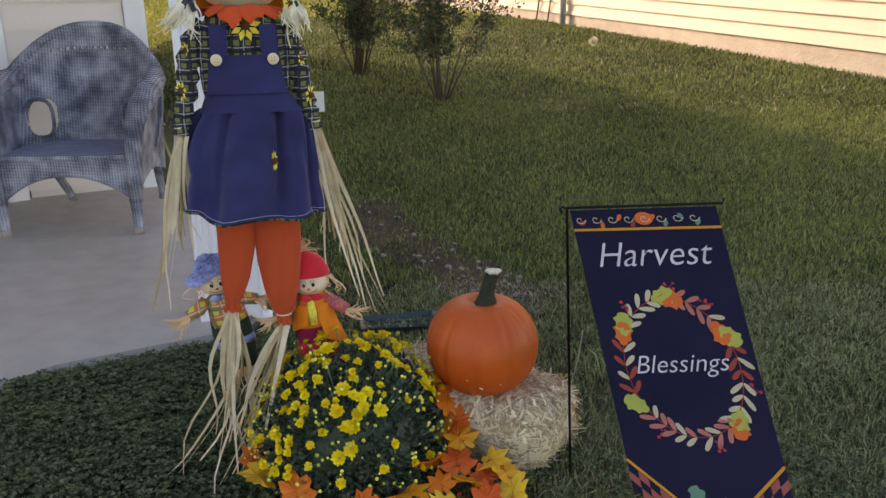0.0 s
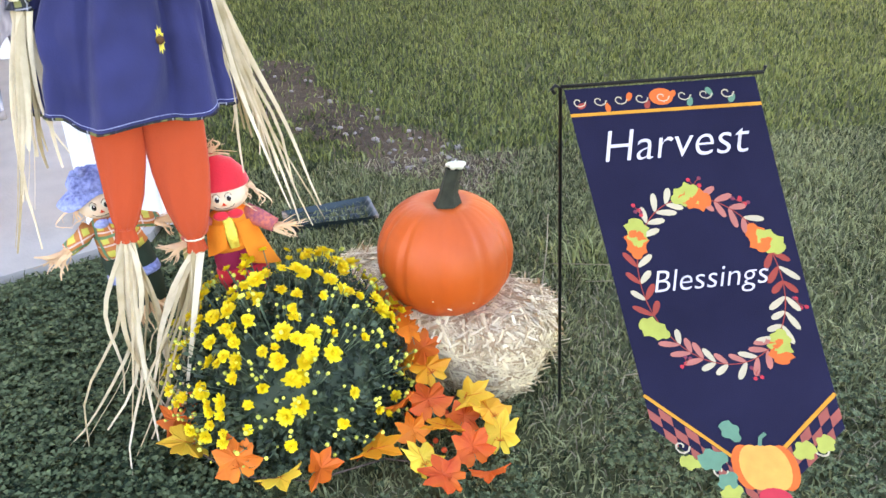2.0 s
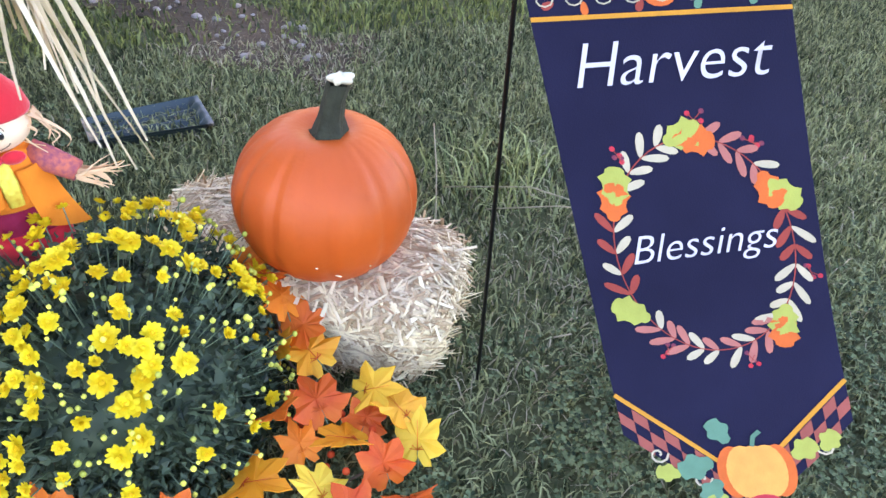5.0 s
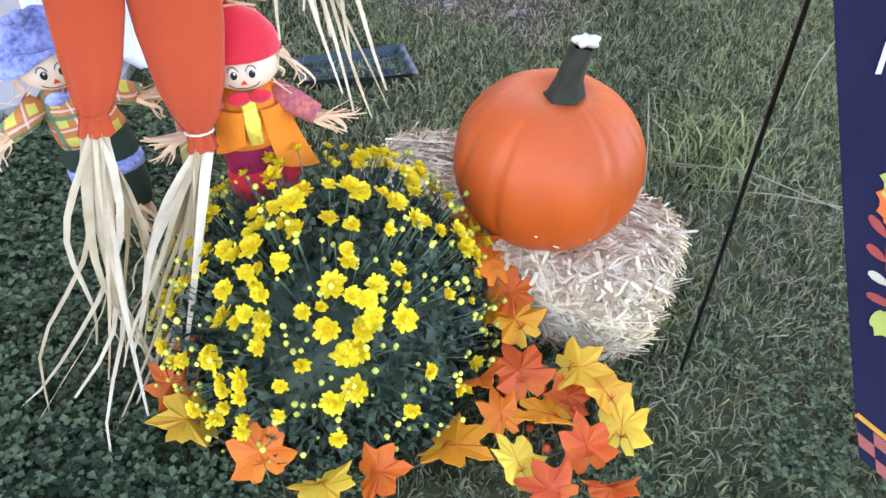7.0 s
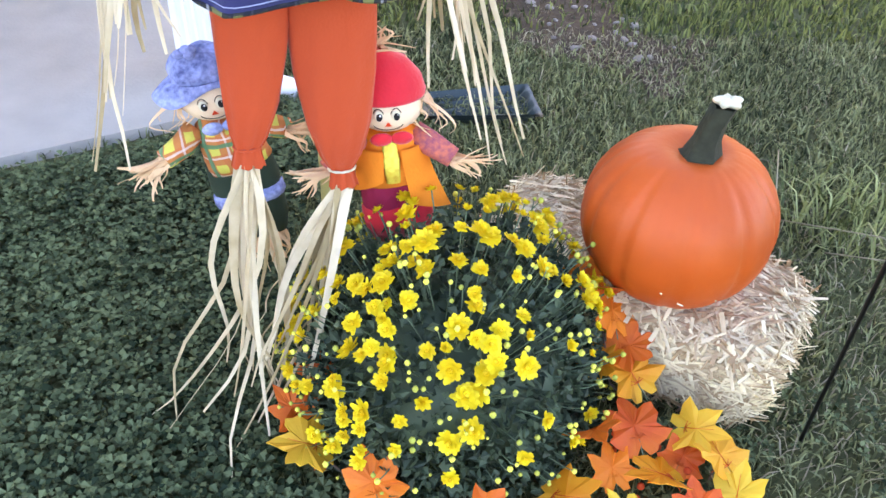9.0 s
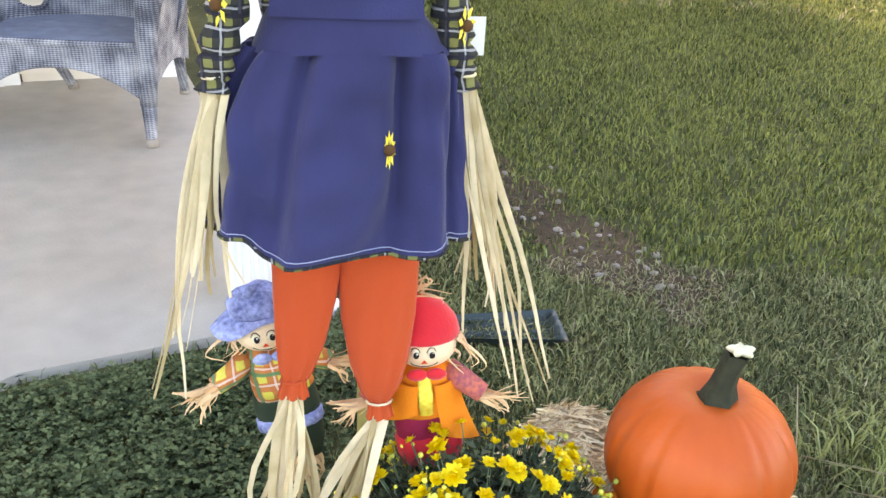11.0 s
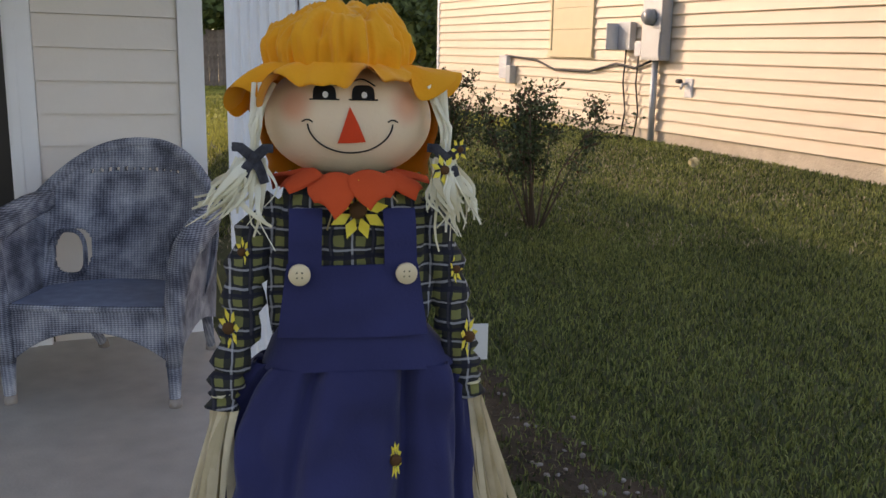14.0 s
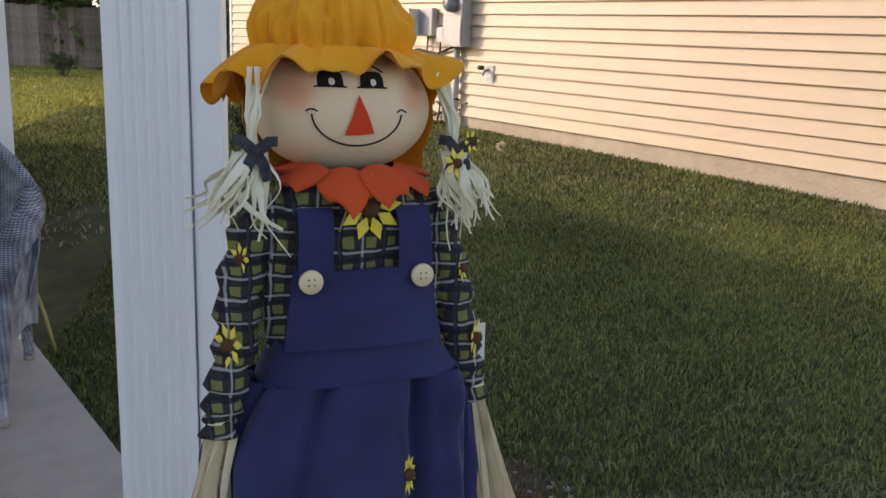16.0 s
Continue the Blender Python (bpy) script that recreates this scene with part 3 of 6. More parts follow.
for i in range(26):
    shared("siding_board", board2, neigh, pose(XA, 0, SILL + RISE * XA + i * EXP2))

# meter, panel, cables, faucet, window on that wall
mb = thing("electric_meter_box", neigh.matrix_basis @ pose(0, 0, 0), "grey metal electric meter box on the siding", "meter box")
part("cabinet", lean(Kit().box((-0.26, 0.02, 1.61), (0.16, 0.19, 2.42), M["greybox"], 0.012)), mb)
part("door_panel", lean(Kit().box((-0.24, 0.19, 1.64), (0.14, 0.20, 1.97), M["greybox"], 0.006)), mb)
part("meter_dial", lean(Kit().tube([(-0.05, 0.19, 2.16), (-0.05, 0.26, 2.16), (-0.05, 0.31, 2.16)], [0.11, 0.105, 0.075], M["glass"], 18)), mb, "round glass electric meter")
part("conduit", lean(Kit().tube([(-0.03, 0.08, 0.45), (-0.03, 0.08, 1.62)], 0.045, M["greybox"], 10)), mb, "grey conduit pipe into the ground")
part("mast_cable", lean(Kit().tube([(0.02, 0.05, 2.42), (0.0, 0.05, 3.0), (-0.02, 0.05, 6.0)], 0.012, M["cable"], 6)), mb)
tb = thing("telephone_box", neigh.matrix_basis.copy(), "small grey utility box with open lid", "utility box")
part("cabinet", lean(Kit().box((0.50, 0.02, 1.74), (0.80, 0.12, 2.12), M["greybox"], 0.01)), tb)
part("lid", lean(Kit().box((0.80, 0.02, 1.74), (0.83, 0.30, 2.10), M["whitep"], 0.008)), tb)
part("junction", lean(Kit().box((0.24, 0.02, 1.66), (0.40, 0.12, 1.86), M["whitep"], 0.01)), tb)
for i, xx in enumerate((0.66, 0.36)):
    part("cable", lean(Kit().tube([(xx, 0.06, 1.75), (xx + 0.05, 0.05, 1.3), (xx - 0.02, 0.04, 0.9), (xx + 0.06, 0.05, 0.45)], 0.012, M["cable"], 6)), tb)
ob2 = thing("outdoor_outlet_box", neigh.matrix_basis.copy(), "small white utility box with black cable", "utility box")
part("cabinet", lean(Kit().box((4.15, 0.02, 1.22), (4.45, 0.11, 1.62), M["whitep"], 0.01).box((3.95, 0.02, 1.15), (4.12, 0.14, 1.45), M["greybox"], 0.01)), ob2)
part("cable", lean(Kit().tube([(4.3, 0.05, 1.62), (3.2, 0.05, 1.56), (2.6, 0.05, 1.42), (1.6, 0.05, 1.42), (0.9, 0.05, 1.55), (0.45, 0.05, 1.5), (0.1, 0.05, 1.6)], 0.018, M["cable"], 6)), ob2, "sagging black cable")
fc = thing("hose_faucet", neigh.matrix_basis.copy(), "white wall faucet on a plate", "faucet")
part("plate", lean(Kit().box((-0.75, 0.01, 1.16), (-0.60, 0.035, 1.40), M["whitep"], 0.006)), fc)
part("spout", lean(Kit().tube([(-0.64, 0.03, 1.33), (-0.64, 0.10, 1.33), (-0.64, 0.12, 1.26)], 0.018, M["greybox"], 8)), fc)
part("handle", lean(Kit().tube([(-0.60, 0.09, 1.36), (-0.52, 0.09, 1.36)], 0.03, M["cable"], 8)), fc)
win = thing("window_1", neigh.matrix_basis.copy(), "window covered by a cream panel in the siding", "window", kind="structure")
part("window_frame", lean(Kit().box((1.55, 0.0, 1.72), (1.62, 0.05, 4.0), M["cream"], 0.004).box((2.74, 0.0, 1.72), (2.81, 0.05, 4.0), M["cream"], 0.004).box((1.55, 0.0, 1.66), (2.81, 0.06, 1.72), M["cream"], 0.004)), win)
for i in range(7):
    part("pane_panel", lean(Kit().box((1.62, 0.0, 1.72 + i * 0.325), (2.74, 0.034, 2.04 + i * 0.325), M["cream"], 0.005)), win)
part("window_sill", lean(Kit().box((1.52, 0.0, 1.62), (2.84, 0.07, 1.66), M["cream"], 0.004)), win)


# ---- back yard: fence, far houses ----
fence = thing("board_fence", Matrix.Identity(4), "weathered brown wooden privacy fence", "fence")
plank = Kit().box((0, 0, 0), (0.150, 0.02, 1.85), M["fence"]).mesh("plank")
FA, FB = Vector((-22, 25.5, 0)), Vector((-1.5, 31.5, 0))
fd = (FB - FA)
count = int(fd.length / 0.145)
fang = math.degrees(math.atan2(fd.y, fd.x))
for i in range(count):
    p = FA + fd * (i / count)
    shared("plank", plank, fence, pose(p.x, p.y - 0.024 * (i % 2), ground_z(p.x, p.y) + RNG.uniform(-0.02, 0.03), 0, 0, fang))
for i in range(0, count, 16):
    p = FA + fd * (i / count)
    part("post", Kit().box((0, 0.03, 0), (0.09, 0.12, 1.85), M["fence"]), fence, at=pose(p.x, p.y, ground_z(p.x, p.y), 0, 0, fang))
fh = thing("distant_house", pose(2.0, 36.0, 1.25, 0, 0, 20), "two-storey dark grey-blue house far behind", "house")
part("wall", Kit().box((-7, 0, 2.2), (7, 8, 6.5), M["farhouse"]), fh)
part("ground_floor", Kit().box((-7, -0.3, 0), (7, 8, 2.2), M["farbrown"]), fh)
part("roof", Kit().add([(-7.4, -0.5, 6.4), (7.4, -0.5, 6.4), (7.4, 4, 9), (-7.4, 4, 9), (7.4, 8.5, 6.4), (-7.4, 8.5, 6.4)], [(0, 1, 2, 3), (3, 2, 4, 5), (0, 5, 4, 1), (0, 3, 5), (1, 4, 2)], M["roof"], False), fh)
for wx in (-4.6, 0.2, 3.4):
    wd = part("window", Kit().box((wx, -0.06, 3.4), (wx + 1.0, 0.02, 5.0), M["white"], 0.01), fh, "white-framed window")
    part("pane", Kit().box((wx + 0.08, -0.075, 3.48), (wx + 0.92, -0.062, 4.92), M["glass"]), wd)
sh = thing("brown_shed", pose(-4.4, 30.9, 1.13, 0, 0, 20), "dark brown garden shed beside the fence", "shed")
part("wall", Kit().box((0, 0, 0), (5.5, 3, 2.3), M["farbrown"]), sh)
part("roof", Kit().add([(-0.2, -0.2, 2.25), (5.7, -0.2, 2.25), (5.7, 3.2, 2.9), (-0.2, 3.2, 2.9), (-0.2, -0.2, 2.35), (5.7, -0.2, 2.35), (5.7, 3.2, 3.0), (-0.2, 3.2, 3.0)], [(0, 1, 2, 3), (4, 7, 6, 5), (0, 4, 5, 1), (1, 5, 6, 2), (0, 3, 7, 4)], M["roof"], False), sh)


# ---- pumpkin ----
def pumpkin():
    th = thing("pumpkin", pose(0.132, 1.965, 0.148), "round orange pumpkin with a dark curved stem on hay", "pumpkin")
    R, H, ribs = 0.146, 0.130, 11

    def at(a, b):
        t, ph = 2 * math.pi * a, math.pi * b
        s, c = math.sin(ph), math.cos(ph)
        rib = 1 - 0.034 * (abs(math.cos(t * ribs / 2 + 0.4 * math.sin(2 * t))) ** 14) * s ** 0.5 + 0.012 * math.sin(t + 0.6) * s
        fine = 1 - 0.010 * abs(math.cos(t * 17 + 0.8 * math.sin(3 * t))) ** 6 * max(0.0, c + 0.35)
        r = R * s ** 0.86 * rib * fine
        z = H * (1 + c) - 0.020 * math.exp(-(s / 0.22) ** 2) * (1 if c > 0 else -0.6)
        return (r * math.cos(t), r * math.sin(t), z)

    part("body", Kit().grid(at, 132, 40, M["pumpkin"], closed_u=True), th)
    for a0, b0, l in ((0.735, 0.665, 0.010), (0.742, 0.672, 0.006), (0.800, 0.640, 0.004), (0.700, 0.60, 0.004)):
        p0, p1 = Vector(at(a0, b0)), Vector(at(a0 + l, b0 + 0.6 * l))
        off = Vector((p0.x, p0.y, 0)).normalized() * 0.0006
        part("scar", Kit().tube([p0 + off, (p0 + p1) / 2 + off, p1 + off], [0.0008, 0.0016, 0.0007], M["cut"], 6), th, "pale dry scratch")
    kit = Kit()
    path = [(0.008, -0.012, 0.228), (0.007, -0.012, 0.248), (0.009, -0.010, 0.272), (0.014, -0.008, 0.298), (0.024, -0.004, 0.325)]
    radii = [0.046, 0.025, 0.0175, 0.0155, 0.0165]
    n = 15
    verts, faces = [], []
    for p, r in zip(path, radii):
        for j in range(n):
            a = 2 * math.pi * j / n
            rr = r * (1 + (0.20 if j % 3 == 0 else -0.08))
            verts.append((p[0] + rr * math.cos(a), p[1] + rr * math.sin(a), p[2] + (0.004 * math.sin(a * 3) if r > 0.03 else 0)))
    for i in range(len(path) - 1):
        for j in range(n):
            faces.append((i * n + j, i * n + (j + 1) % n, (i + 1) * n + (j + 1) % n, (i + 1) * n + j))
    kit.add(verts, faces, M["stem"])
    st = part("stem", kit, th, "dark green ribbed stem")
    part("cut_tip", Kit().ball((0.027, -0.003, 0.330), (0.018, 0.014, 0.007), M["cut"], 20, 8, lambda p, t, f: p * (1 + 0.28 * math.sin(5 * t))), st, "pale cut end of the stem")


pumpkin()


# ---- hay bale ----
HAY = pose(0.10, 2.02, 0.0, 0, 0, -33)


def hay_bale():
    th = thing("hay_bale", HAY, "small pale hay bale with loose straw ends", "hay bale")
    lx, ly, h = 0.262, 0.128, 0.158

    def skin(a, b):
        t, ph = 2 * math.pi * a, math.pi * b
        c, s, cz = math.cos(t), math.sin(t), math.cos(ph)
        e = lambda q, m: math.copysign(abs(q) ** m, q)
        w = 0.010 * noise.noise((c * 3, s * 3, cz * 3))
        r = abs(math.sin(ph)) ** 0.35
        return (e(c, 0.35) * r * (lx + w), e(s, 0.35) * r * (ly + w), h / 2 + e(cz, 0.45) * (h / 2 + w * 0.5))

    # darkened core: shows between the straws as painted shade
    part("bale_core", Kit().grid(skin, 60, 24, M["hayshade"], closed_u=True), th)
    rng = random.Random(3)
    loose = Kit()
    for i in range(5200):
        side = rng.random()
        q = [rng.uniform(-1, 1), rng.uniform(-1, 1), rng.uniform(-0.95, 1)]
        axis = 2 if side < 0.42 else 1 if side < 0.74 else 0
        q[axis] = 1 if axis == 2 else (-1 if rng.random() < (0.8 if axis == 1 else 0.4) else 1)
        q = Vector(q)
        q /= (abs(q.x) ** 6 + abs(q.y) ** 6 + abs(q.z) ** 5) ** (1 / 6)
        nrm = Vector((q.x * abs(q.x) ** 4 / lx, q.y * abs(q.y) ** 4 / ly, q.z * abs(q.z) ** 4 / (h / 2))).normalized()
        p = Vector((q.x * lx, q.y * ly, h / 2 + q.z * h / 2))
        t1 = nrm.orthogonal().normalized()
        flat = Vector((1, 0, 0)) - nrm * nrm.x
        ang = rng.gauss(0, 0.8)
        base = flat.normalized() if flat.length > 0.4 else t1
        tang = (base * math.cos(ang) + nrm.cross(base) * math.sin(ang)).normalized()
        ln = rng.uniform(0.035, 0.115)
        lift = rng.uniform(0.001, 0.011)
        tip = rng.uniform(-0.001, 0.010) if rng.random() < 0.96 else rng.uniform(0.01, 0.04)
        q = p + nrm * lift
        loose.ribbon([q - tang * ln * 0.5, q + nrm * 0.003, q + tang * ln * 0.5 + nrm * tip], rng.uniform(0.0028, 0.0082), M["hay"], face=nrm, taper=0.6)
    tagged(part("loose_straw", loose, th), kind="stuff")
    bits = Kit()
    for i in range(40):
        a = rng.uniform(-0.5, 0.6)
        x, y = 0.262 * math.cos(a) + rng.uniform(-0.05, 0.05), -0.13 + rng.uniform(-0.10, 0.25)
        g = rng.uniform(0, 6.28)
        l = rng.uniform(0.02, 0.07)
        bits.ribbon([(x, y, 0.012), (x + l * math.cos(g), y + l * math.sin(g), 0.02)], 0.003, M["hay"], face=(0, 0, 1))
    part("fallen_straw", bits, th)


hay_bale()


# ---- chrysanthemum ----
def bloom(seed, open_):
    """A double flower: three rings of blunt petals round a small centre, some of them bent or short."""
    rng = random.Random(seed)
    kit = Kit()
    for ring, (n, l, tilt) in enumerate(((17, 0.0168, 0.16), (14, 0.0132, 0.5), (9, 0.0085, 0.95))):
        for i in range(n):
            a = 2 * math.pi * (i + rng.uniform(-0.35, 0.35)) / n + ring
            e = tilt + rng.uniform(-0.22, 0.18) + (1 - open_) * 0.8
            d = Vector((math.cos(a) * math.cos(e), math.sin(a) * math.cos(e), math.sin(e)))
            s = Vector((-math.sin(a), math.cos(a), rng.uniform(-0.3, 0.3))) * 0.0036
            ll = l * rng.uniform(0.72, 1.12)
            b = Vector((0, 0, 0.0012 * ring))
            sag = Vector((0, 0, rng.uniform(-0.0015, 0.0022)))
            kit.add([b, b + d * ll * 0.5 - s, b + d * ll * 0.88 - s * 0.75 + sag, b + d * ll + sag, b + d * ll * 0.88 + s * 0.75 + sag, b + d * ll * 0.5 + s], [(0, 1, 2, 3, 4, 5)], M["petal"], False)
    kit.ball((0, 0, 0.004), (0.0042, 0.0042, 0.004), M["centre"], 8, 5)
    return kit.mesh("flower")


def chrysanthemum():
    c = Vector((-0.203, 1.815, 0.0))
    th = thing("chrysanthemum_plant", Matrix.Translation(c), "bushy yellow chrysanthemum in full bloom on the grass", "potted flowers")
    rng = random.Random(11)
    RX, RZ = 0.232, 0.318

    def dome(u1, u2, k=1.0):
        """A spot on the crown."""
        t = 2 * math.pi * u1
        z = u2
        r = math.sqrt(max(0, 1 - abs(z) ** 2.9))
        w = 1 + 0.07 * noise.noise((math.cos(t) * 1.7, math.sin(t) * 1.7, z * 2))
        return Vector((RX * r * math.cos(t) * w * k, RX * 0.86 * r * math.sin(t) * w * k + 0.055 * z * k, 0.045 + (RZ - 0.045) * z * w * k))

    kit = Kit()
    for i in range(9000):
        p = dome(rng.random(), rng.uniform(-0.12, 1) if i % 3 else rng.uniform(-0.15, 0.45), rng.uniform(0.72, 0.985))
        d = Vector((rng.gauss(0, 1), rng.gauss(0, 1), rng.gauss(0.2, 0.8))).normalized()
        s = d.orthogonal().normalized()
        s = (Matrix.Rotation(rng.uniform(0, 6.28), 3, d) @ s)
        l, w = rng.uniform(0.010, 0.024), rng.uniform(0.004, 0.008)
        if p.z < 0.004:
            p.z = 0.004
        n = d.cross(s) * 0.003
        kit.add([p, p + d * l * 0.5 - s * w + n, p + d * l, p + d * l * 0.5 + s * w + n], [(0, 1, 2), (0, 2, 3)], M["mumleaf"], False)
    tagged(part("foliage", kit, th, "dark green lobed leaves"), kind="stuff")
    core = Kit().ball((0, 0, 0.11), (RX * 0.72, RX * 0.68, 0.125), M["mumleaf"], 20, 12, lambda p, t, f: p * (1 + 0.1 * math.sin(5 * t + 3 * f)))
    part("inner_growth", core, th)
    stems, buds = Kit(), Kit()
    kinds = [bloom(s, o) for s, o in ((1, 1.0), (2, 0.95), (3, 0.7), (4, 0.35))]
    placed = []
    n = 0
    tries = 0
    while n < 185 and tries < 12000:
        tries += 1
        p = dome(rng.random(), rng.uniform(0.02, 1) ** 0.8)
        front = -p.y / RX
        if rng.random() > 0.30 + 0.42 * p.z / RZ + 0.22 * noise.noise((p.x * 13, p.y * 13, p.z * 13)) - 0.45 * p.x / RX * (1 if p.x > 0 and p.z < 0.2 else 0.5):
            continue
        if any((p - q).length < 0.017 for q in placed):
            continue
        placed.append(p)
        n += 1
        nrm = Vector((p.x / RX ** 2, p.y / RX ** 2, (p.z - 0.03) / RZ ** 2)).normalized()
        nrm = (nrm + Vector((0, -0.10, 0.35)) + Vector((rng.gauss(0, 0.34), rng.gauss(0, 0.34), rng.gauss(0, 0.12)))).normalized()
        q = p + nrm * rng.uniform(0.004, 0.024)
        turn = nrm.to_track_quat("Z", "X").to_matrix().to_4x4()
        kk = rng.choice((0, 0, 1, 1, 2, 3))
        s = rng.uniform(0.62, 1.22) * (0.8 if kk == 3 else 1)
        shared("flower", kinds[kk], th, Matrix.Translation(q) @ turn @ Matrix.Rotation(rng.uniform(0, 6.28), 4, "Z") @ Matrix.Scale(s, 4))
        stems.tube([p * 0.75 + Vector((0, 0, 0.01)), q], 0.0010, M["mumstem"], 4, caps=False)
    for i in range(420):
        p = dome(rng.random(), rng.uniform(-0.02, 0.95))
        out = Vector((p.x, p.y, p.z - 0.03)).normalized()
        q = p + out * rng.uniform(0.0, 0.030) + Vector((rng.gauss(0, 0.006), rng.gauss(0, 0.006), 0))
        if q.z < 0.01:
            continue
        r = rng.uniform(0.0025, 0.0052)
        buds.ball(q, (r, r, r), M["bud"], 6, 4)
        stems.tube([p * 0.82, p.lerp(q, 0.5) + Vector((0, 0, -0.004)), q], 0.0009, M["mumstem"], 4, caps=False)
    tagged(part("stem_growth", stems, th), kind="stuff")
    tagged(part("bud_mass", buds, th, "yellow-green flower buds"), kind="stuff")


chrysanthemum()


# ---- garland of silk maple leaves ----
def maple(mat, seed):
    rng = random.Random(seed)
    tips = [(-90, 0.30), (-70, 0.62), (-50, 0.72), (-38, 0.60), (-20, 0.80), (-5, 1.0), (4, 0.82), (16, 0.68), (28, 0.86), (38, 0.94), (46, 1.10), (55, 0.92), (64, 0.72), (71, 0.78), (78, 0.96), (90, 1.18)]
    prof = tips + [(180 - a, r) for a, r in tips[-2::-1]]
    pts = []
    for a, r in prof:
        r *= rng.uniform(0.93, 1.05)
        t = radians(a)
        x, y = 0.036 * r * math.cos(t), 0.040 * r * math.sin(t) + 0.004
        pts.append((x, y, 0.010 * (x / 0.036) ** 2 - 0.007 * (y / 0.04) ** 2 + rng.uniform(-0.002, 0.002)))
    kit = Kit().sheet(pts, (0, 0, 1), 0.0010, mat)
    for a in (90, 36, 144, 8, 172):
        t = radians(a)
        kit.tube([(0, 0, 0.0018), (0.03 * math.cos(t), 0.034 * math.sin(t), 0.003)], [0.0006, 0.0003], M["maple_o"], 4)
    kit.tube([(0, 0.0, 0.001), (0.0, -0.022, -0.002)], 0.0008, M["mumstem"], 4)
    return kit.mesh("maple_leaf")


def garland():
    th = thing("maple_leaf_garland", pose(0, 0, 0.0), "garland of yellow and orange silk maple leaves", "leaf garland")
    ys, os_ = [maple(M["maple_y"], s) for s in (1, 2, 3)], [maple(M["maple_o"], s) for s in (4, 5)]
    rng = random.Random(5)
    # x, y, z, colour (0 yellow, 1 red-orange), size
    fixed = ((0.080, 1.810, 0.07, 0, 1.15), (0.002, 1.725, 0.06, 1, 1.1), (0.067, 1.714, 0.06, 1, 1.2), (0.139, 1.735, 0.06, 0, 1.1), (0.188, 1.678, 0.05, 0, 1.2), (0.105, 1.654, 0.05, 0, 1.2),
             (0.136, 1.598, 0.035, 1, 1.05), (0.191, 1.625, 0.035, 0, 1.1), (-0.059, 1.627, 0.04, 0, 1.3), (0.041, 1.585, 0.03, 0, 1.05), (0.085, 1.545, 0.03, 1, 1.1), (0.160, 1.555, 0.025, 1, 1.0),
             (-0.302, 1.625, 0.035, 1, 1.15), (-0.225, 1.590, 0.03, 0, 1.1), (-0.160, 1.598, 0.03, 1, 1.05), (-0.392, 1.695, 0.04, 0, 1.2), (-0.420, 1.790, 0.07, 1, 1.0), (-0.425, 1.745, 0.05, 1, 0.9),
             (0.055, 1.850, 0.10, 1, 1.0), (0.045, 1.880, 0.13, 1, 1.1), (0.015, 1.915, 0.16, 1, 1.0), (-0.015, 1.930, 0.18, 1, 0.95), (0.02, 1.83, 0.08, 0, 0.95), (0.03, 1.665, 0.035, 1, 0.9), (0.125, 1.69, 0.035, 1, 0.9))
    for x, y, z, kind, s in fixed:
        me = rng.choice(os_ if kind else ys)
        shared("maple_leaf", me, th, pose(x, y - 0.012, z + 0.015, rng.uniform(18, 60), rng.uniform(-25, 25), rng.uniform(-180, 180) if rng.random() < 0.6 else rng.uniform(-50, 50)) @ Matrix.Scale(s * 1.16, 4))
    vine = Kit()
    for run in (((-0.45, 1.80, 0.09), (-0.40, 1.70, 0.03), (-0.30, 1.62, 0.02), (-0.17, 1.59, 0.02), (-0.03, 1.63, 0.02)), ((-0.03, 1.63, 0.02), (0.06, 1.60, 0.02), (0.15, 1.63, 0.02), (0.19, 1.70, 0.03), (0.11, 1.73, 0.05), (0.04, 1.80, 0.08), (0.03, 1.88, 0.13), (-0.03, 1.95, 0.18))):
        vine.tube(run, 0.0022, M["bark"], 6)
    part("vine", vine, th, "thin brown wire vine")
    for i in range(16):
        x, y = rng.uniform(0.0, 0.14), rng.uniform(1.6, 1.75)
        part("berry", Kit().ball((x, y, rng.uniform(0.03, 0.07)), (0.006, 0.006, 0.006), M["felt"], 8, 5), th)


garland()


# ---- harvest flag ----
FLAG_W, FLAG_SIDE, FLAG_L = 0.302, 0.600, 0.745
ROD_FOOT, ROD_TOP = Vector((0.348, 1.772, -0.01)), Vector((0.304, 1.714, 0.708))
BAR = Vector((0.293, -0.079, 0.030)).normalized()
FALL = Vector((0.107, -0.220, -0.480)).normalized()
FLAG_OUT = BAR.cross(FALL).normalized()
FLAG_OUT = FLAG_OUT if FLAG_OUT.y < 0 else -FLAG_OUT


def flag_at(s, d, lift=0.0):
    """A spot of the cloth: s across from the rod, d down from the bar. The breeze carries its foot out towards the street."""
    f = d / 0.54
    wave = 0.007 * math.sin(s * 15 + f * 2.2) * min(f, 1) + 0.007 * math.sin(f * 4.5 + 0.4) * f - 0.020 * math.sin(math.pi * min(f, 1.2) * 0.8)
    return ROD_TOP + Vector((0, 0, -0.004)) + BAR * (0.006 + s * (1 + 0.03 * f)) + FALL * d + FLAG_OUT * (wave + lift)


def flag_edge(s):
    """Where the cloth ends: a pointed foot."""
    return FLAG_SIDE + (FLAG_L - FLAG_SIDE) * (1 - abs(2 * s / FLAG_W - 1))


def on_flag(kit, pts, faces, mat, lift=0.0012):
    kit.add([flag_at(s, d, lift) for s, d in pts], faces, mat)


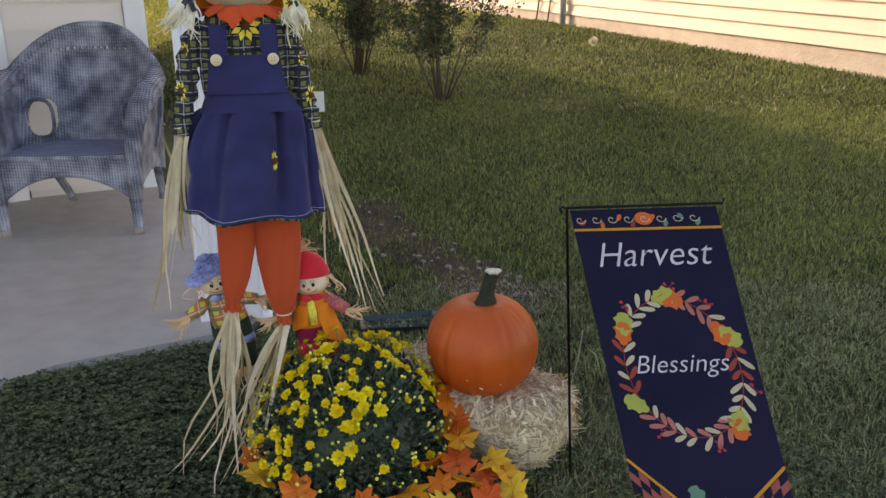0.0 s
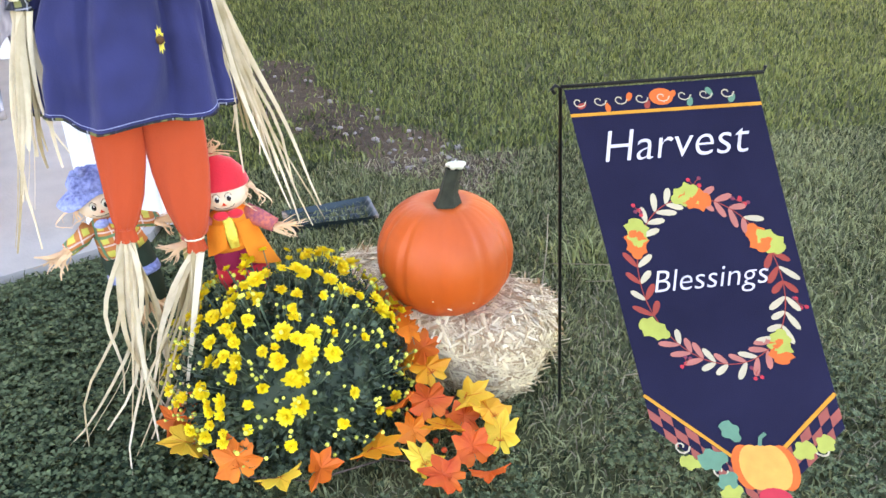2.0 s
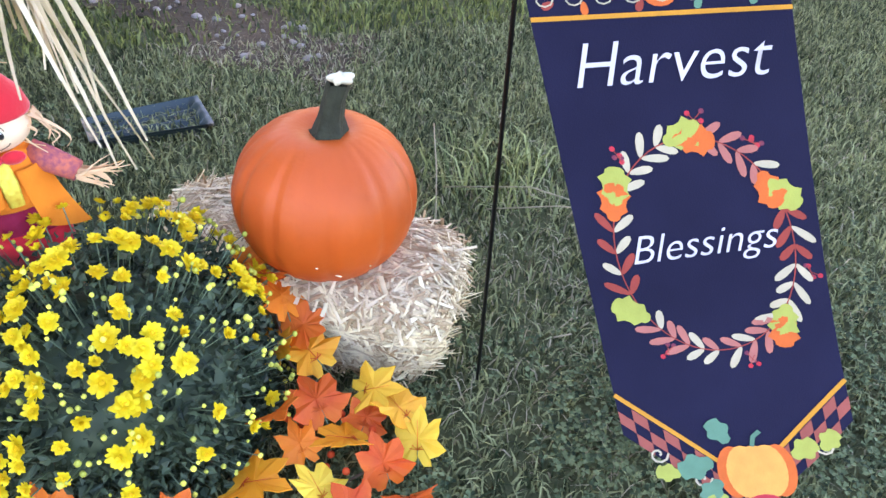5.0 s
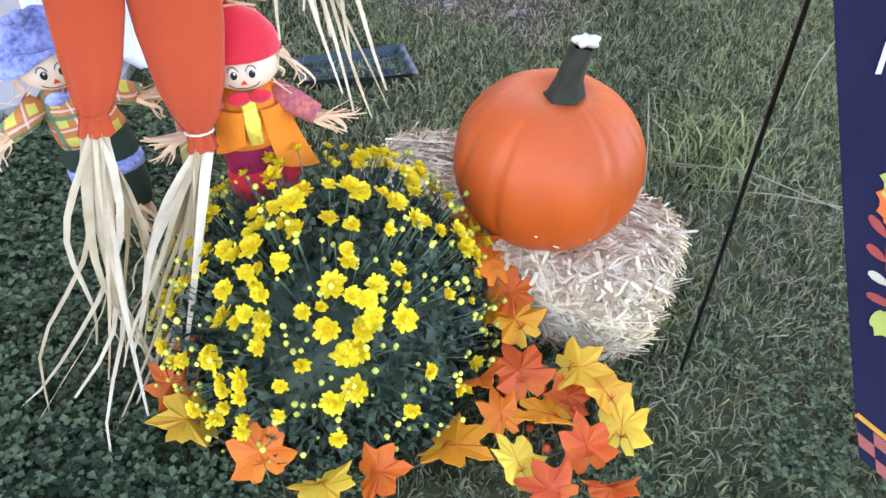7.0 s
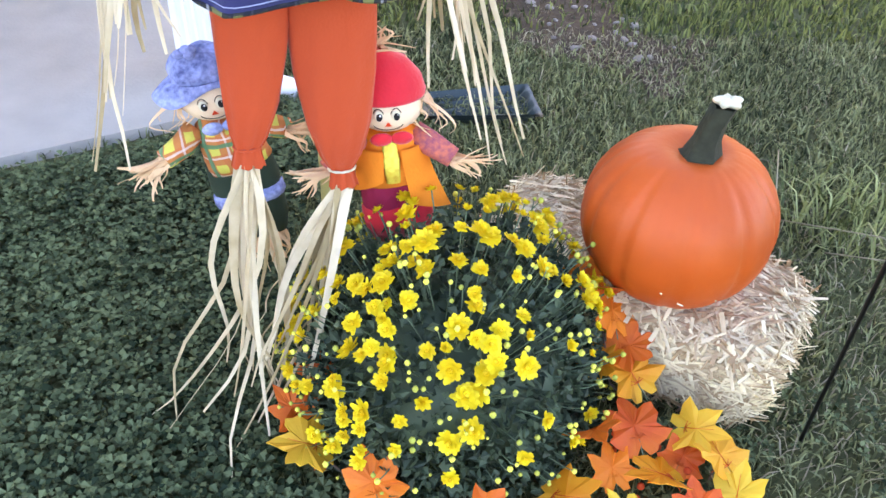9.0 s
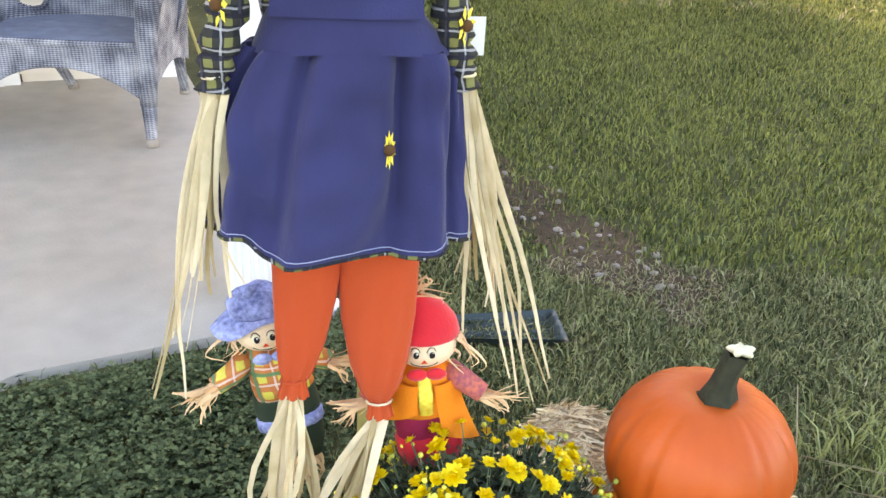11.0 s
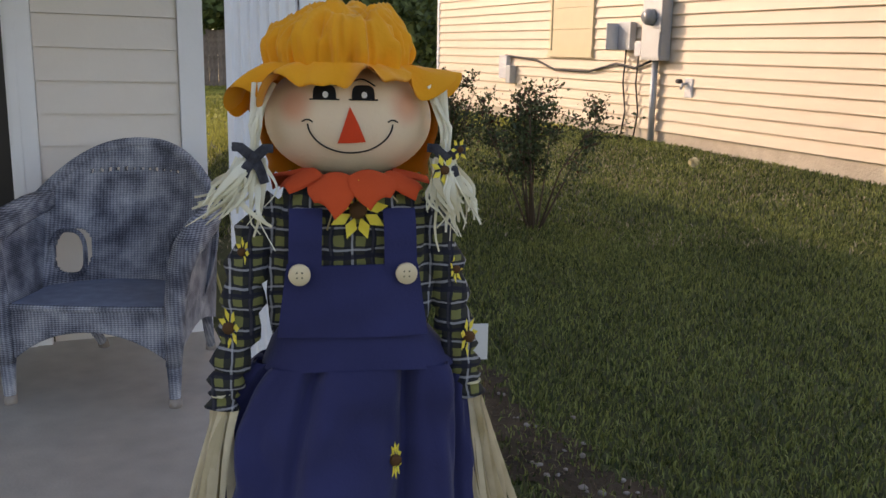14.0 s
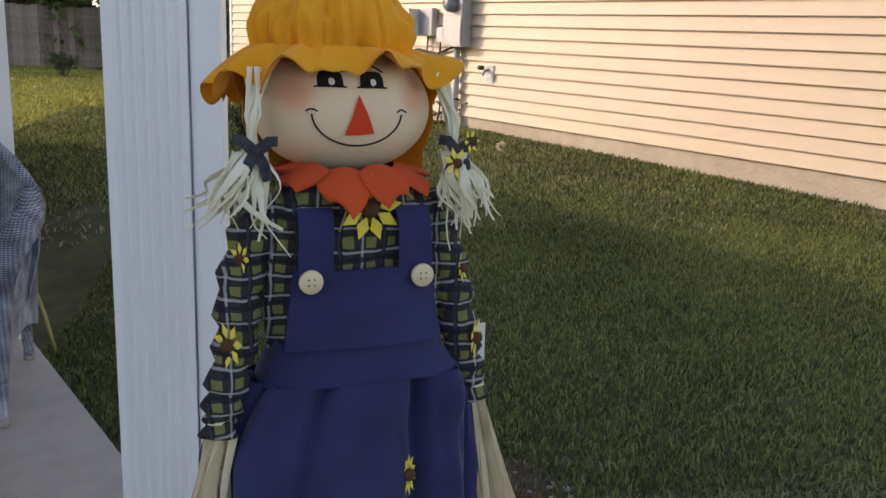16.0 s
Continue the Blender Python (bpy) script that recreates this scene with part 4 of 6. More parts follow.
def flag_shape(kit, outline, mat, lift=0.0012):
    n = len(outline)
    c = (sum(p[0] for p in outline) / n, sum(p[1] for p in outline) / n)
    on_flag(kit, list(outline) + [c], [(i, (i + 1) % n, n) for i in range(n)], mat, lift)


def leaf_outline(s, d, ang, l, w, lobes=0):
    pts = []
    n = 10 if not lobes else 22
    for i in range(n):
        t = i / n * 2 * math.pi
        x = l * 0.5 * (1 - math.cos(t))
        y = w * 0.5 * math.sin(t) * (1 - 0.25 * math.cos(t))
        if lobes:
            y *= 0.72 + 0.45 * math.sin(t * lobes) ** 2
        pts.append((s + x * math.cos(ang) - y * math.sin(ang), d + x * math.sin(ang) + y * math.cos(ang)))
    return pts


def words(text, size, shear):
    cu = bpy.data.curves.new("letters", "FONT")
    cu.body, cu.size, cu.shear, cu.resolution_u = text, size, shear, 4
    cu.align_x, cu.offset = "CENTER", -0.0008
    tmp = bpy.data.objects.new("letters", cu)
    me = tmp.to_mesh()
    v, f = [tuple(p.co) for p in me.vertices], [tuple(p.vertices) for p in me.polygons]
    tmp.to_mesh_clear()
    bpy.data.objects.remove(tmp)
    bpy.data.curves.remove(cu)
    return v, f


def stroke(kit, pts, width, mat, lift=0.0014):
    """A painted line on the cloth."""
    out = []
    n = len(pts)
    for i, (s, d) in enumerate(pts):
        a, b = pts[max(i - 1, 0)], pts[min(i + 1, n - 1)]
        tx, ty = b[0] - a[0], b[1] - a[1]
        l = math.hypot(tx, ty) or 1
        out += [(s - ty / l * width / 2, d + tx / l * width / 2), (s + ty / l * width / 2, d - tx / l * width / 2)]
    on_flag(kit, out, [(2 * i, 2 * i + 1, 2 * i + 3, 2 * i + 2) for i in range(n - 1)], mat, lift)


def garden_flag():
    th = thing("garden_flag", Matrix.Identity(4), "navy harvest garden flag on a thin black metal rod", "garden flag")
    rod = Kit().tube([ROD_FOOT, ROD_TOP, ROD_TOP + Vector((-0.010, -0.003, 0.006)), ROD_TOP + Vector((-0.016, -0.004, 0.0)), ROD_TOP + Vector((-0.010, -0.003, -0.008))], 0.0032, M["rod"], 8)
    part("rod", rod, th, "thin black metal rod")
    part("top_bar", Kit().tube([ROD_TOP + Vector((0, 0, 0.002)), ROD_TOP + BAR * (FLAG_W + 0.018) + Vector((0, 0, 0.002)), ROD_TOP + BAR * (FLAG_W + 0.020) + Vector((0, 0, 0.012))], 0.0032, M["rod"], 8), th)
    cl = Kit()
    for lift in (0.0, -0.0016):
        cl.grid(lambda a, b, lift=lift: flag_at(a * FLAG_W, b * flag_edge(a * FLAG_W), lift), 26, 44, M["flag"])
    cloth = part("cloth", cl, th, "dark navy woven cloth")
    rng = random.Random(9)
    W = FLAG_W
    # lettering
    for text, size, s0, d0, tilt in (("Harvest", 0.236, 0.155, 0.124, -0.02), ("Blessings", 0.188, 0.156, 0.352, -0.06)):
        lett = Kit()
        v, f = words(text, 0.1, 0.35)
        lo_, hi_ = min(p[0] for p in v), max(p[0] for p in v)
        q = size / (hi_ - lo_)
        on_flag(lett, [(s0 + (x - (lo_ + hi_) / 2) * q, d0 - y * q * 1.05 + tilt * x * q) for x, y, z in v], f, M["f_white"], 0.0020)
        part("lettering", lett, cloth, "white script word " + text)
    # bands
    bd = Kit()
    stroke(bd, [(W * i / 16, 0.044) for i in range(17)], 0.0055, M["f_gold"])
    part("top_line", bd, cloth, "thin gold line")
    bd = Kit()
    lo = lambda s: flag_edge(s) - 0.060
    stroke(bd, [(W * i / 20, lo(W * i / 20)) for i in range(21)], 0.006, M["f_gold"], 0.0016)
    part("foot_line", bd, cloth, "thin gold line")
    bd = Kit()
    n = 17
    for i in range(n):
        for j in range(3):
            s0, s1 = W * i / n, W * (i + 1) / n
            if (i + j) % 2 == 0:
                continue
            y0, y1 = 0.006 + j * 0.018, 0.006 + (j + 1) * 0.018
            on_flag(bd, [(s0, lo(s0) + y0), (s1, lo(s1) + y0), (s1, lo(s1) + y1), (s0, lo(s0) + y1)], [(0, 1, 2, 3)], M["f_check"])
    part("plaid_border", bd, cloth, "red and navy checked border")
    # vines and little pumpkin along the top
    tp = Kit()
    for i in range(8):
        s0 = 0.018 + i * 0.0335
        stroke(tp, [(s0 + 0.012 * math.cos(t * 0.7) * (1 - t / 11), 0.022 + 0.010 * math.sin(t * 0.7) * (1 - t / 11)) for t in range(10)], 0.0018, M["f_cream"])
        flag_shape(tp, leaf_outline(s0 + 0.012, 0.026, rng.uniform(0, 6), 0.016, 0.009), rng.choice((M["f_orange"], M["f_rust"], M["f_teal"])))
    flag_shape(tp, [(W * 0.5 + 0.019 * math.cos(t), 0.022 + 0.014 * math.sin(t)) for t in np.linspace(0, 6.28, 16, False)], M["f_orange"])
    part("top_print", tp, cloth, "printed vines and leaves")
    # wreath
    wr = Kit()
    cs, cd, rs, rd = 0.155, 0.342, 0.113, 0.148
    stroke(wr, [(cs + rs * math.cos(t), cd + rd * math.sin(t)) for t in np.linspace(0, 6.2832, 60)], 0.0016, M["f_rust"])
    sprays = ((0.2, 0.75, "f_cream"), (0.8, 1.35, "f_pink"), (1.62, 2.3, "f_pink"), (2.75, 3.35, "f_rust"), (3.75, 4.35, "f_cream"), (4.85, 5.45, "f_pink"), (5.95, 6.3, "f_rust"))
    for a0, a1, key in sprays:
        m = max(3, int((a1 - a0) / 0.13))
        for i in range(m):
            a = a0 + (a1 - a0) * i / (m - 1)
            p = (cs + rs * math.cos(a), cd + rd * math.sin(a))
            tang = math.atan2(rd * math.cos(a), -rs * math.sin(a))
            for sd in (0.75, -0.75):
                flag_shape(wr, leaf_outline(p[0], p[1], tang + sd, rng.uniform(0.027, 0.038), 0.0105), M[key if rng.random() < 0.8 else "f_cream"])
    for a, key in ((2.45, "f_green"), (3.45, "f_orange"), (4.55, "f_orange"), (5.65, "f_green"), (0.72, "f_orange"), (5.55, "f_orange"), (3.6, "f_green"), (4.45, "f_green"), (0.62, "f_green")):
        p = (cs + rs * math.cos(a), cd + rd * math.sin(a))
        tang = math.atan2(rd * math.cos(a), -rs * math.sin(a)) + rng.uniform(-0.5, 0.5)
        flag_shape(wr, leaf_outline(p[0], p[1], tang, 0.052, 0.036, 4), M[key], 0.0017)
    for a in (0.25, 1.3, 2.15, 4.0, 4.8, 5.35):
        p = (cs + rs * 1.17 * math.cos(a), cd + rd * 1.15 * math.sin(a))
        for i in range(5):
            q = (p[0] + rng.uniform(-0.012, 0.012), p[1] + rng.uniform(-0.012, 0.012))
            flag_shape(wr, [(q[0] + 0.0035 * math.cos(t), q[1] + 0.0035 * math.sin(t)) for t in np.linspace(0, 6.28, 8, False)], M["f_plum" if i % 2 else "f_red"])
            stroke(wr, [p, q], 0.001, M["f_rust"])
    part("wreath", wr, cloth, "printed wreath of autumn leaves and berries")
    # pumpkin at the foot
    pk = Kit()
    pc = (W * 0.545, FLAG_L - 0.074)
    for dx, w_ in ((-0.030, 0.022), (0.030, 0.022), (-0.016, 0.024), (0.016, 0.024), (0.0, 0.022)):
        flag_shape(pk, [(pc[0] + dx + w_ * math.cos(t), pc[1] + 0.040 * math.sin(t)) for t in np.linspace(0, 6.28, 20, False)], M["f_pump" if dx in (0.0, 0.016, -0.016) else "f_orange"], 0.0022 + (0.0006 if abs(dx) < 0.02 else 0))
    stroke(pk, [(pc[0], pc[1] - 0.038), (pc[0] + 0.004, pc[1] - 0.052), (pc[0] + 0.014, pc[1] - 0.060)], 0.006, M["f_teal"], 0.003)
    for ds_, dd, an, key, l in ((-0.055, -0.02, 2.9, "f_teal", 0.05), (-0.05, 0.01, 2.3, "f_teal", 0.04), (-0.03, -0.045, 4.2, "f_teal", 0.04), (-0.045, 0.035, 2.6, "f_green", 0.04), (0.05, -0.02, -0.6, "f_green", 0.04), (-0.10, -0.005, 3.4, "f_green", 0.035), (0.09, -0.03, -0.9, "f_green", 0.035)):
        flag_shape(pk, leaf_outline(pc[0] + ds_, pc[1] + dd, an, l, l * 0.75, 3), M[key], 0.0026)
    flag_shape(pk, [(pc[0] + 0.026 * math.cos(t) + 0.004, pc[1] + 0.052 + 0.017 * math.sin(t)) for t in np.linspace(0, 6.28, 16, False)], M["f_red"], 0.003)
    for s0, d0, sg in ((W * 0.13, lo(W * 0.13) + 0.055, 1), (W * 0.30, lo(W * 0.30) + 0.05, 1), (W * 0.86, lo(W * 0.86) + 0.055, -1)):
        stroke(pk, [(s0 + sg * 0.014 * math.cos(t * 0.7) * (1 - t / 12), d0 + 0.014 * math.sin(t * 0.7) * (1 - t / 12)) for t in range(11)], 0.003, M["f_cream"], 0.002)
    part("pumpkin_print", pk, cloth, "printed orange pumpkin with green leaves")


garden_flag()


# ---- scarecrow: one cloth figure on a stake ----
def straw_bunch(kit, rng, root, spread, tips, count, width, mat, bend=0.03, face=(0, -1, 0)):
    """Raffia strips that leave a tie together and part towards their tips."""
    root = Vector(root)
    mean = sum((Vector(t) for t in tips), Vector()) / len(tips)
    for i in range(count):
        goal = Vector(tips[i % len(tips)]) + Vector((rng.gauss(0, spread), rng.gauss(0, spread), rng.gauss(0, spread * 0.8)))
        reach = rng.uniform(0.72, 1.06)
        a = root + Vector((rng.gauss(0, 0.006), rng.gauss(0, 0.005), 0))
        side = Vector((rng.gauss(0, bend), rng.gauss(0, bend * 0.6), 0))
        wob, ph = rng.gauss(0, bend * 0.45), rng.uniform(0, 6)
        pts, n = [], 9
        for j in range(n + 1):
            t = j / n * reach
            p = a + (mean - root) * t + (goal - mean) * t ** 1.9 + side * math.sin(math.pi * min(t, 1)) + Vector((wob * math.sin(t * 9 + ph) * t, 0, 0))
            pts.append(p)
        fx = Vector(face) + Vector((rng.gauss(0, 0.7), 0, rng.gauss(0, 0.4)))
        kit.ribbon(pts, width * rng.uniform(0.4, 1.3), mat, face=fx.normalized(), taper=0.22)


def flower_print(kit, c, r, n=9, tilt=0.0, out=(0, -1, 0), rx=1.0):
    c = Vector(c)
    o = Vector(out).normalized()
    s = o.cross(Vector((0, 0, 1))).normalized()
    u = s.cross(o)
    for i in range(n):
        a = 2 * math.pi * i / n + tilt
        d = s * math.cos(a) * rx + u * math.sin(a)
        e = s * -math.sin(a) * rx + u * math.cos(a)
        kit.add([c + d * r * 0.25, c + d * r * 0.6 - e * r * 0.2, c + d * r + o * 0.002, c + d * r * 0.6 + e * r * 0.2], [(0, 1, 2, 3)], M["sunpetal"], False)
    kit.ball(c + o * 0.002, (r * 0.3, r * 0.2, r * 0.3), M["brown"], 8, 5)


def scarecrow():
    kit = Kit()
    rng = random.Random(21)
    hy = 0.085
    # head
    HC, HR = Vector((0.0, hy, 1.192)), Vector((0.103, 0.070, 0.073))

    def face_at(x, z, lift=0.0008):
        q = 1 - ((x - HC.x) / HR.x) ** 2 - ((z - HC.z) / HR.z) ** 2
        return Vector((x, HC.y - HR.y * math.sqrt(max(q, 0.02)) - lift, z))

    kit.ball(HC, HR, M["face"], 40, 24, lambda p, t, f: Vector((p.x * (1 + 0.03 * math.cos(f) ** 2), p.y, p.z)) * (1 + 0.012 * noise.noise((p.x * 18, p.y * 18, p.z * 18))))

    def patch(pts, mat, lift=0.0012):
        n = len(pts)
        c = (sum(p[0] for p in pts) / n, sum(p[1] for p in pts) / n)
        rim = [face_at(x, z, lift) for x, z in pts]
        mid = [face_at((x + c[0]) / 2, (z + c[1]) / 2, lift) for x, z in pts]
        kit.add(rim + mid + [face_at(*c, lift)], [f for i in range(n) for f in ((i, (i + 1) % n, n + (i + 1) % n, n + i), (n + i, n + (i + 1) % n, 2 * n))], mat)

    for ex in (-0.031, 0.014):
        w = 0.0135
        patch([(ex + w * math.copysign(abs(math.cos(t)) ** 0.5, math.cos(t)), 1.2165 + 0.0165 * math.sin(t) ** 0.6) for t in np.linspace(0, math.pi, 14)] + [(ex - w, 1.2165), (ex + w, 1.2165)], M["black"])
        patch([(ex + 0.0035 * math.cos(t) + 0.001, 1.2215 + 0.0038 * math.sin(t)) for t in np.linspace(0, 6.28, 10, False)], M["paper"], 0.0026)
        kit.tube([face_at(ex - 0.017, 1.2160, 0.001), face_at(ex, 1.2162, 0.001), face_at(ex + 0.017, 1.2160, 0.001)], 0.0009, M["black"], 5)
        kit.tube([face_at(ex - 0.016 + 0.006 * i, 1.234 + 0.006 * math.sin(i * 0.7), 0.001) for i in range(6)], 0.0009, M["black"], 5)
    patch([(-0.0165, 1.1655), (0.0, 1.166), (0.0165, 1.1675), (0.008, 1.188), (-0.002, 1.2085), (-0.009, 1.187)], M["nose"], 0.003)
    kit.tube([face_at(-0.001 + 0.050 * math.cos(t), 1.190 + 0.036 * math.sin(t), 0.001) for t in np.linspace(math.pi * 1.02, math.pi * 1.98, 22)], 0.0010, M["black"], 5)
    for sx in (-1, 1):
        kit.tube([face_at(-0.001 + sx * (0.044 + 0.004 * i), 1.193 - 0.0012 * (i - 1.5) ** 2, 0.001) for i in range(4)], 0.0009, M["black"], 5)
    # hat: gathered crown, then a ruffled brim
    def gather(t):
        return 1 - 2 * abs(math.sin(t * 10 + 1.3 * math.sin(3 * t))) ** 0.7 + 0.5 * math.sin(t * 31 + 2 * math.sin(2 * t))

    def crown(a, b):
        t = 2 * math.pi * a
        ph = b * math.pi * 0.54
        r = math.sin(ph) ** 0.84
        tuck = smooth01((b - 0.75) / 0.25)
        fold = noise.noise((math.cos(t) * 3.2, math.sin(t) * 3.2, 2.0 + 1.1 * b)) + 1.0 * noise.noise((math.cos(t) * 9, math.sin(t) * 9, 6.0 + 1.6 * b))
        pleat = 1 + (0.085 * gather(t) * (0.65 + 0.7 * noise.noise((math.cos(t) * 2.1, math.sin(t) * 2.1, 12.0))) * smooth01((b - 0.52) * 2.6) + 0.15 * fold * smooth01(b * 2.2)) * r - 0.085 * tuck
        puff = (0.016 * noise.noise((math.cos(t) * 2.5 * r, math.sin(t) * 2.5 * r, 4.0)) + 0.020 * (0.3 - abs(noise.noise((math.cos(t) * 5 * r, math.sin(t) * 5 * r, 9.0))))) * smooth01(b * 4) * (1 - tuck)
        return (-0.008 + 0.088 * r * math.cos(t) * pleat, hy + 0.078 * r * math.sin(t) * pleat, 1.258 + 0.069 * math.cos(ph) + puff + 0.004 * math.sin(t * 3) * r)

    kit.grid(crown, 280, 36, M["gold"], closed_u=True)

    def brim(a, b, under=0.0):
        t = 2 * math.pi * a
        front, left, right, back = max(0.0, -math.sin(t)), max(0.0, -math.cos(t)), max(0.0, math.cos(t)), max(0.0, math.sin(t))
        w = 0.024 + 0.020 * left + 0.020 * right + 0.016 * back
        ruff = math.sin(t * 9 + 2 * math.sin(2 * t)) + 0.7 * math.sin(t * 14 + 1) + 0.35 * math.sin(t * 23 + 2)
        r = 1 + b * w / 0.085
        drop = b * (0.014 + 0.008 * front + 0.030 * left ** 2 * b + 0.004 * right + 0.05 * back)
        z = 1.258 - drop + 0.0098 * b * ruff + 0.022 * b * front * smooth01(1 - abs(math.cos(t) - 0.12) * 4) - under
        k = 1 + 0.095 * b * math.sin(t * 9 + 1.2 + 2 * math.sin(2 * t)) + 0.045 * b * math.sin(t * 14 + 2.4) + 0.050 * gather(t) * (1 - b) ** 2
        return (-0.008 + 0.088 * r * math.cos(t) * k, hy + 0.078 * r * math.sin(t) * k * (0.92 if math.sin(t) < 0 else 1), z)

    kit.grid(brim, 300, 10, M["gold"], closed_u=True)
    kit.grid(lambda a, b: brim(a, b, 0.0018), 300, 10, M["gold"], closed_u=True)
    # cloth hanging behind the cheeks
    kit.grid(lambda a, b: (math.cos(math.pi * a) * (0.122 - 0.024 * b + 0.003 * math.sin(b * 14)), hy + 0.0 + 0.075 * math.sin(math.pi * a), 1.235 - 0.115 * b + 0.003 * math.sin(a * 60)), 30, 6, M["gold"])
    # pigtails
    for sx, tipx, tipz in ((-1, -0.150, 1.078), (1, 0.130, 1.068)):
        root = Vector((sx * 0.101, 0.045, 1.222))
        knot = Vector((sx * 0.112, 0.022, 1.148))
        for i in range(22):
            kit.ribbon([root + Vector((rng.gauss(0, 0.006), rng.gauss(0, 0.006), 0.012)), root.lerp(knot, 0.5) + Vector((sx * 0.006 + rng.gauss(0, 0.004), rng.gauss(0, 0.005), 0)), knot + Vector((rng.gauss(0, 0.004), rng.gauss(0, 0.004), 0))], 0.006, M["pale"], face=(sx * 0.3, -1, 0.2 * rng.random()))
        straw_bunch(kit, rng, knot, 0.014, [(tipx, 0.0, tipz), (tipx - 0.02 * (sx < 0), -0.01, tipz + 0.02), (tipx + sx * 0.012, 0.0, tipz + 0.012), (sx * 0.115, 0.0, 1.062)], 40, 0.0115, M["pale"], 0.012)
        for dx, dz in ((-0.024, 0.014), (0.022, 0.012), (-0.014, -0.026), (0.012, -0.028)):
            e = knot + Vector((dx, -0.014, dz))
            kit.ribbon([knot + Vector((0, -0.010, 0)), knot.lerp(e, 0.6) + Vector((0, -0.010, 0.005)), e], 0.013, M["bow"], taper=0.8)
        kit.ball(knot + Vector((0, -0.010, 0)), (0.008, 0.006, 0.009), M["bow"], 8, 6)
        if sx > 0:
            flower_print(kit, knot + Vector((-0.004, -0.020, -0.012)), 0.019, 7, 0.4, (0.3, -1, 0.3))
            flower_print(kit, knot + Vector((0.014, -0.016, 0.012)), 0.014, 6, 1.0, (0.5, -1, 0.2))
    # petal collar
    for i in range(9):
        a = math.pi * 2 * i / 9 + 0.1745
        c = Vector((math.cos(a), math.sin(a), 0))
        base = Vector((c.x * 0.052, hy - 0.03 + c.y * 0.045, 1.126 + 0.003 * (i % 2)))
        l = 0.049 + 0.005 * math.sin(i * 2.3)
        side = Vector((-c.y, c.x, 0))
        roll = 0.010 * math.sin(i * 1.9)
        down = 0.22 + 0.40 * max(0, -c.y)

        def petal(u_, v_, base=base, c=c, side=side, l=l, roll=roll, down=down):
            w = 0.0285 * math.sin(math.pi * min(0.94, 0.22 + 0.74 * v_)) ** 0.5
            return base + c * (l * v_ * (1 - 0.3 * down)) + side * ((u_ - 0.5) * 2 * w) + Vector((0, 0, -l * down * v_ ** 1.3 + roll * (u_ - 0.5) * 2 * v_ + 0.007 * math.cos((u_ - 0.5) * 3)))
        kit.grid(petal, 6, 12, M["felt"])
        kit.grid(lambda u_, v_, petal=petal: Vector(petal(u_, v_)) - Vector((0, 0, 0.0022)), 6, 12, M["felt"])
    kit.tube([(-0.030, -0.012, 1.068), (-0.022, -0.016, 1.095), (-0.006, -0.012, 1.112), (0.0, -0.010, 1.116), (0.022, -0.012, 1.114), (0.045, -0.010, 1.108), (0.052, -0.010, 1.100)], 0.0011, M["straw"], 5)
    # shirt body
    def torso(a, b):
        t = 2 * math.pi * a
        w = 0.088 + 0.014 * math.sin(math.pi * b) - 0.012 * (b < 0.1)
        e = lambda q: math.copysign(abs(q) ** 0.7, q)
        return (w * e(math.cos(t)) + 0.004 * math.sin(9 * t + 8 * b), 0.045 + 0.042 * e(math.sin(t)) + 0.003 * math.sin(7 * t + 11 * b), 1.115 - 0.21 * b)

    kit.grid(torso, 48, 16, M["plaid"], closed_u=True)
    # sleeves, raffia hands
    for sx, pts in ((-1, [(-0.078, 0.045, 1.088), (-0.112, 0.040, 1.050), (-0.128, 0.030, 1.000), (-0.132, 0.022, 0.950), (-0.146, 0.012, 0.900), (-0.153, 0.008, 0.872), (-0.156, 0.006, 0.850)]),
                    (1, [(0.078, 0.045, 1.088), (0.104, 0.042, 1.050), (0.118, 0.036, 1.000), (0.126, 0.030, 0.950), (0.134, 0.024, 0.910), (0.142, 0.022, 0.880), (0.148, 0.022, 0.850)])):
        n = len(pts)
        fine = []
        for i in range(n - 1):
            for j in range(4):
                fine.append(Vector(pts[i]).lerp(Vector(pts[i + 1]), j / 4))
        fine.append(Vector(pts[-1]))
        rad = []
        for i in range(len(fine)):
            f = i / (len(fine) - 1)
            rad.append(max(0.011, 0.029 * (1 - 0.40 * f) + 0.005 * math.sin(i * 2.1)) if f < 0.88 else 0.012 + 0.010 * (f - 0.9) / 0.1)
        kit.tube(fine, rad, M["plaid"], 14, squash=0.8)
        for i, (f, r) in enumerate(((5, 0.018), (12, 0.026))):
            p = fine[min(f + (2 if sx > 0 else 0), len(fine) - 1)]
            flower_print(kit, p + Vector((sx * 0.012, -rad[f] * 0.84, 0)), r, 7, f, (sx * 0.9, -1, 0.1 * f % 0.3), rx=0.7)
        wrist = fine[-1]
        tips = [(-0.205, -0.02, 0.53), (-0.19, -0.03, 0.60), (-0.17, -0.01, 0.56), (-0.245, -0.04, 0.44), (-0.215, -0.03, 0.48)] if sx < 0 else [(0.185, 0.0, 0.60), (0.215, 0.0, 0.50), (0.255, 0.0, 0.42), (0.285, 0.0, 0.39), (0.20, 0.0, 0.54), (0.235, -0.01, 0.46)]
        straw_bunch(kit, rng, wrist, 0.016, tips, 20, 0.0145, M["straw"], 0.010)
        kit.tube([wrist + Vector((0.013 * math.cos(t), 0.013 * math.sin(t), 0.018)) for t in np.linspace(0, 6.28, 9)], 0.002, M["pale"], 5)
    # bib, straps, buttons
    def bib(a, b):
        x = (a - 0.5) * 2
        w = 0.077 + 0.012 * b
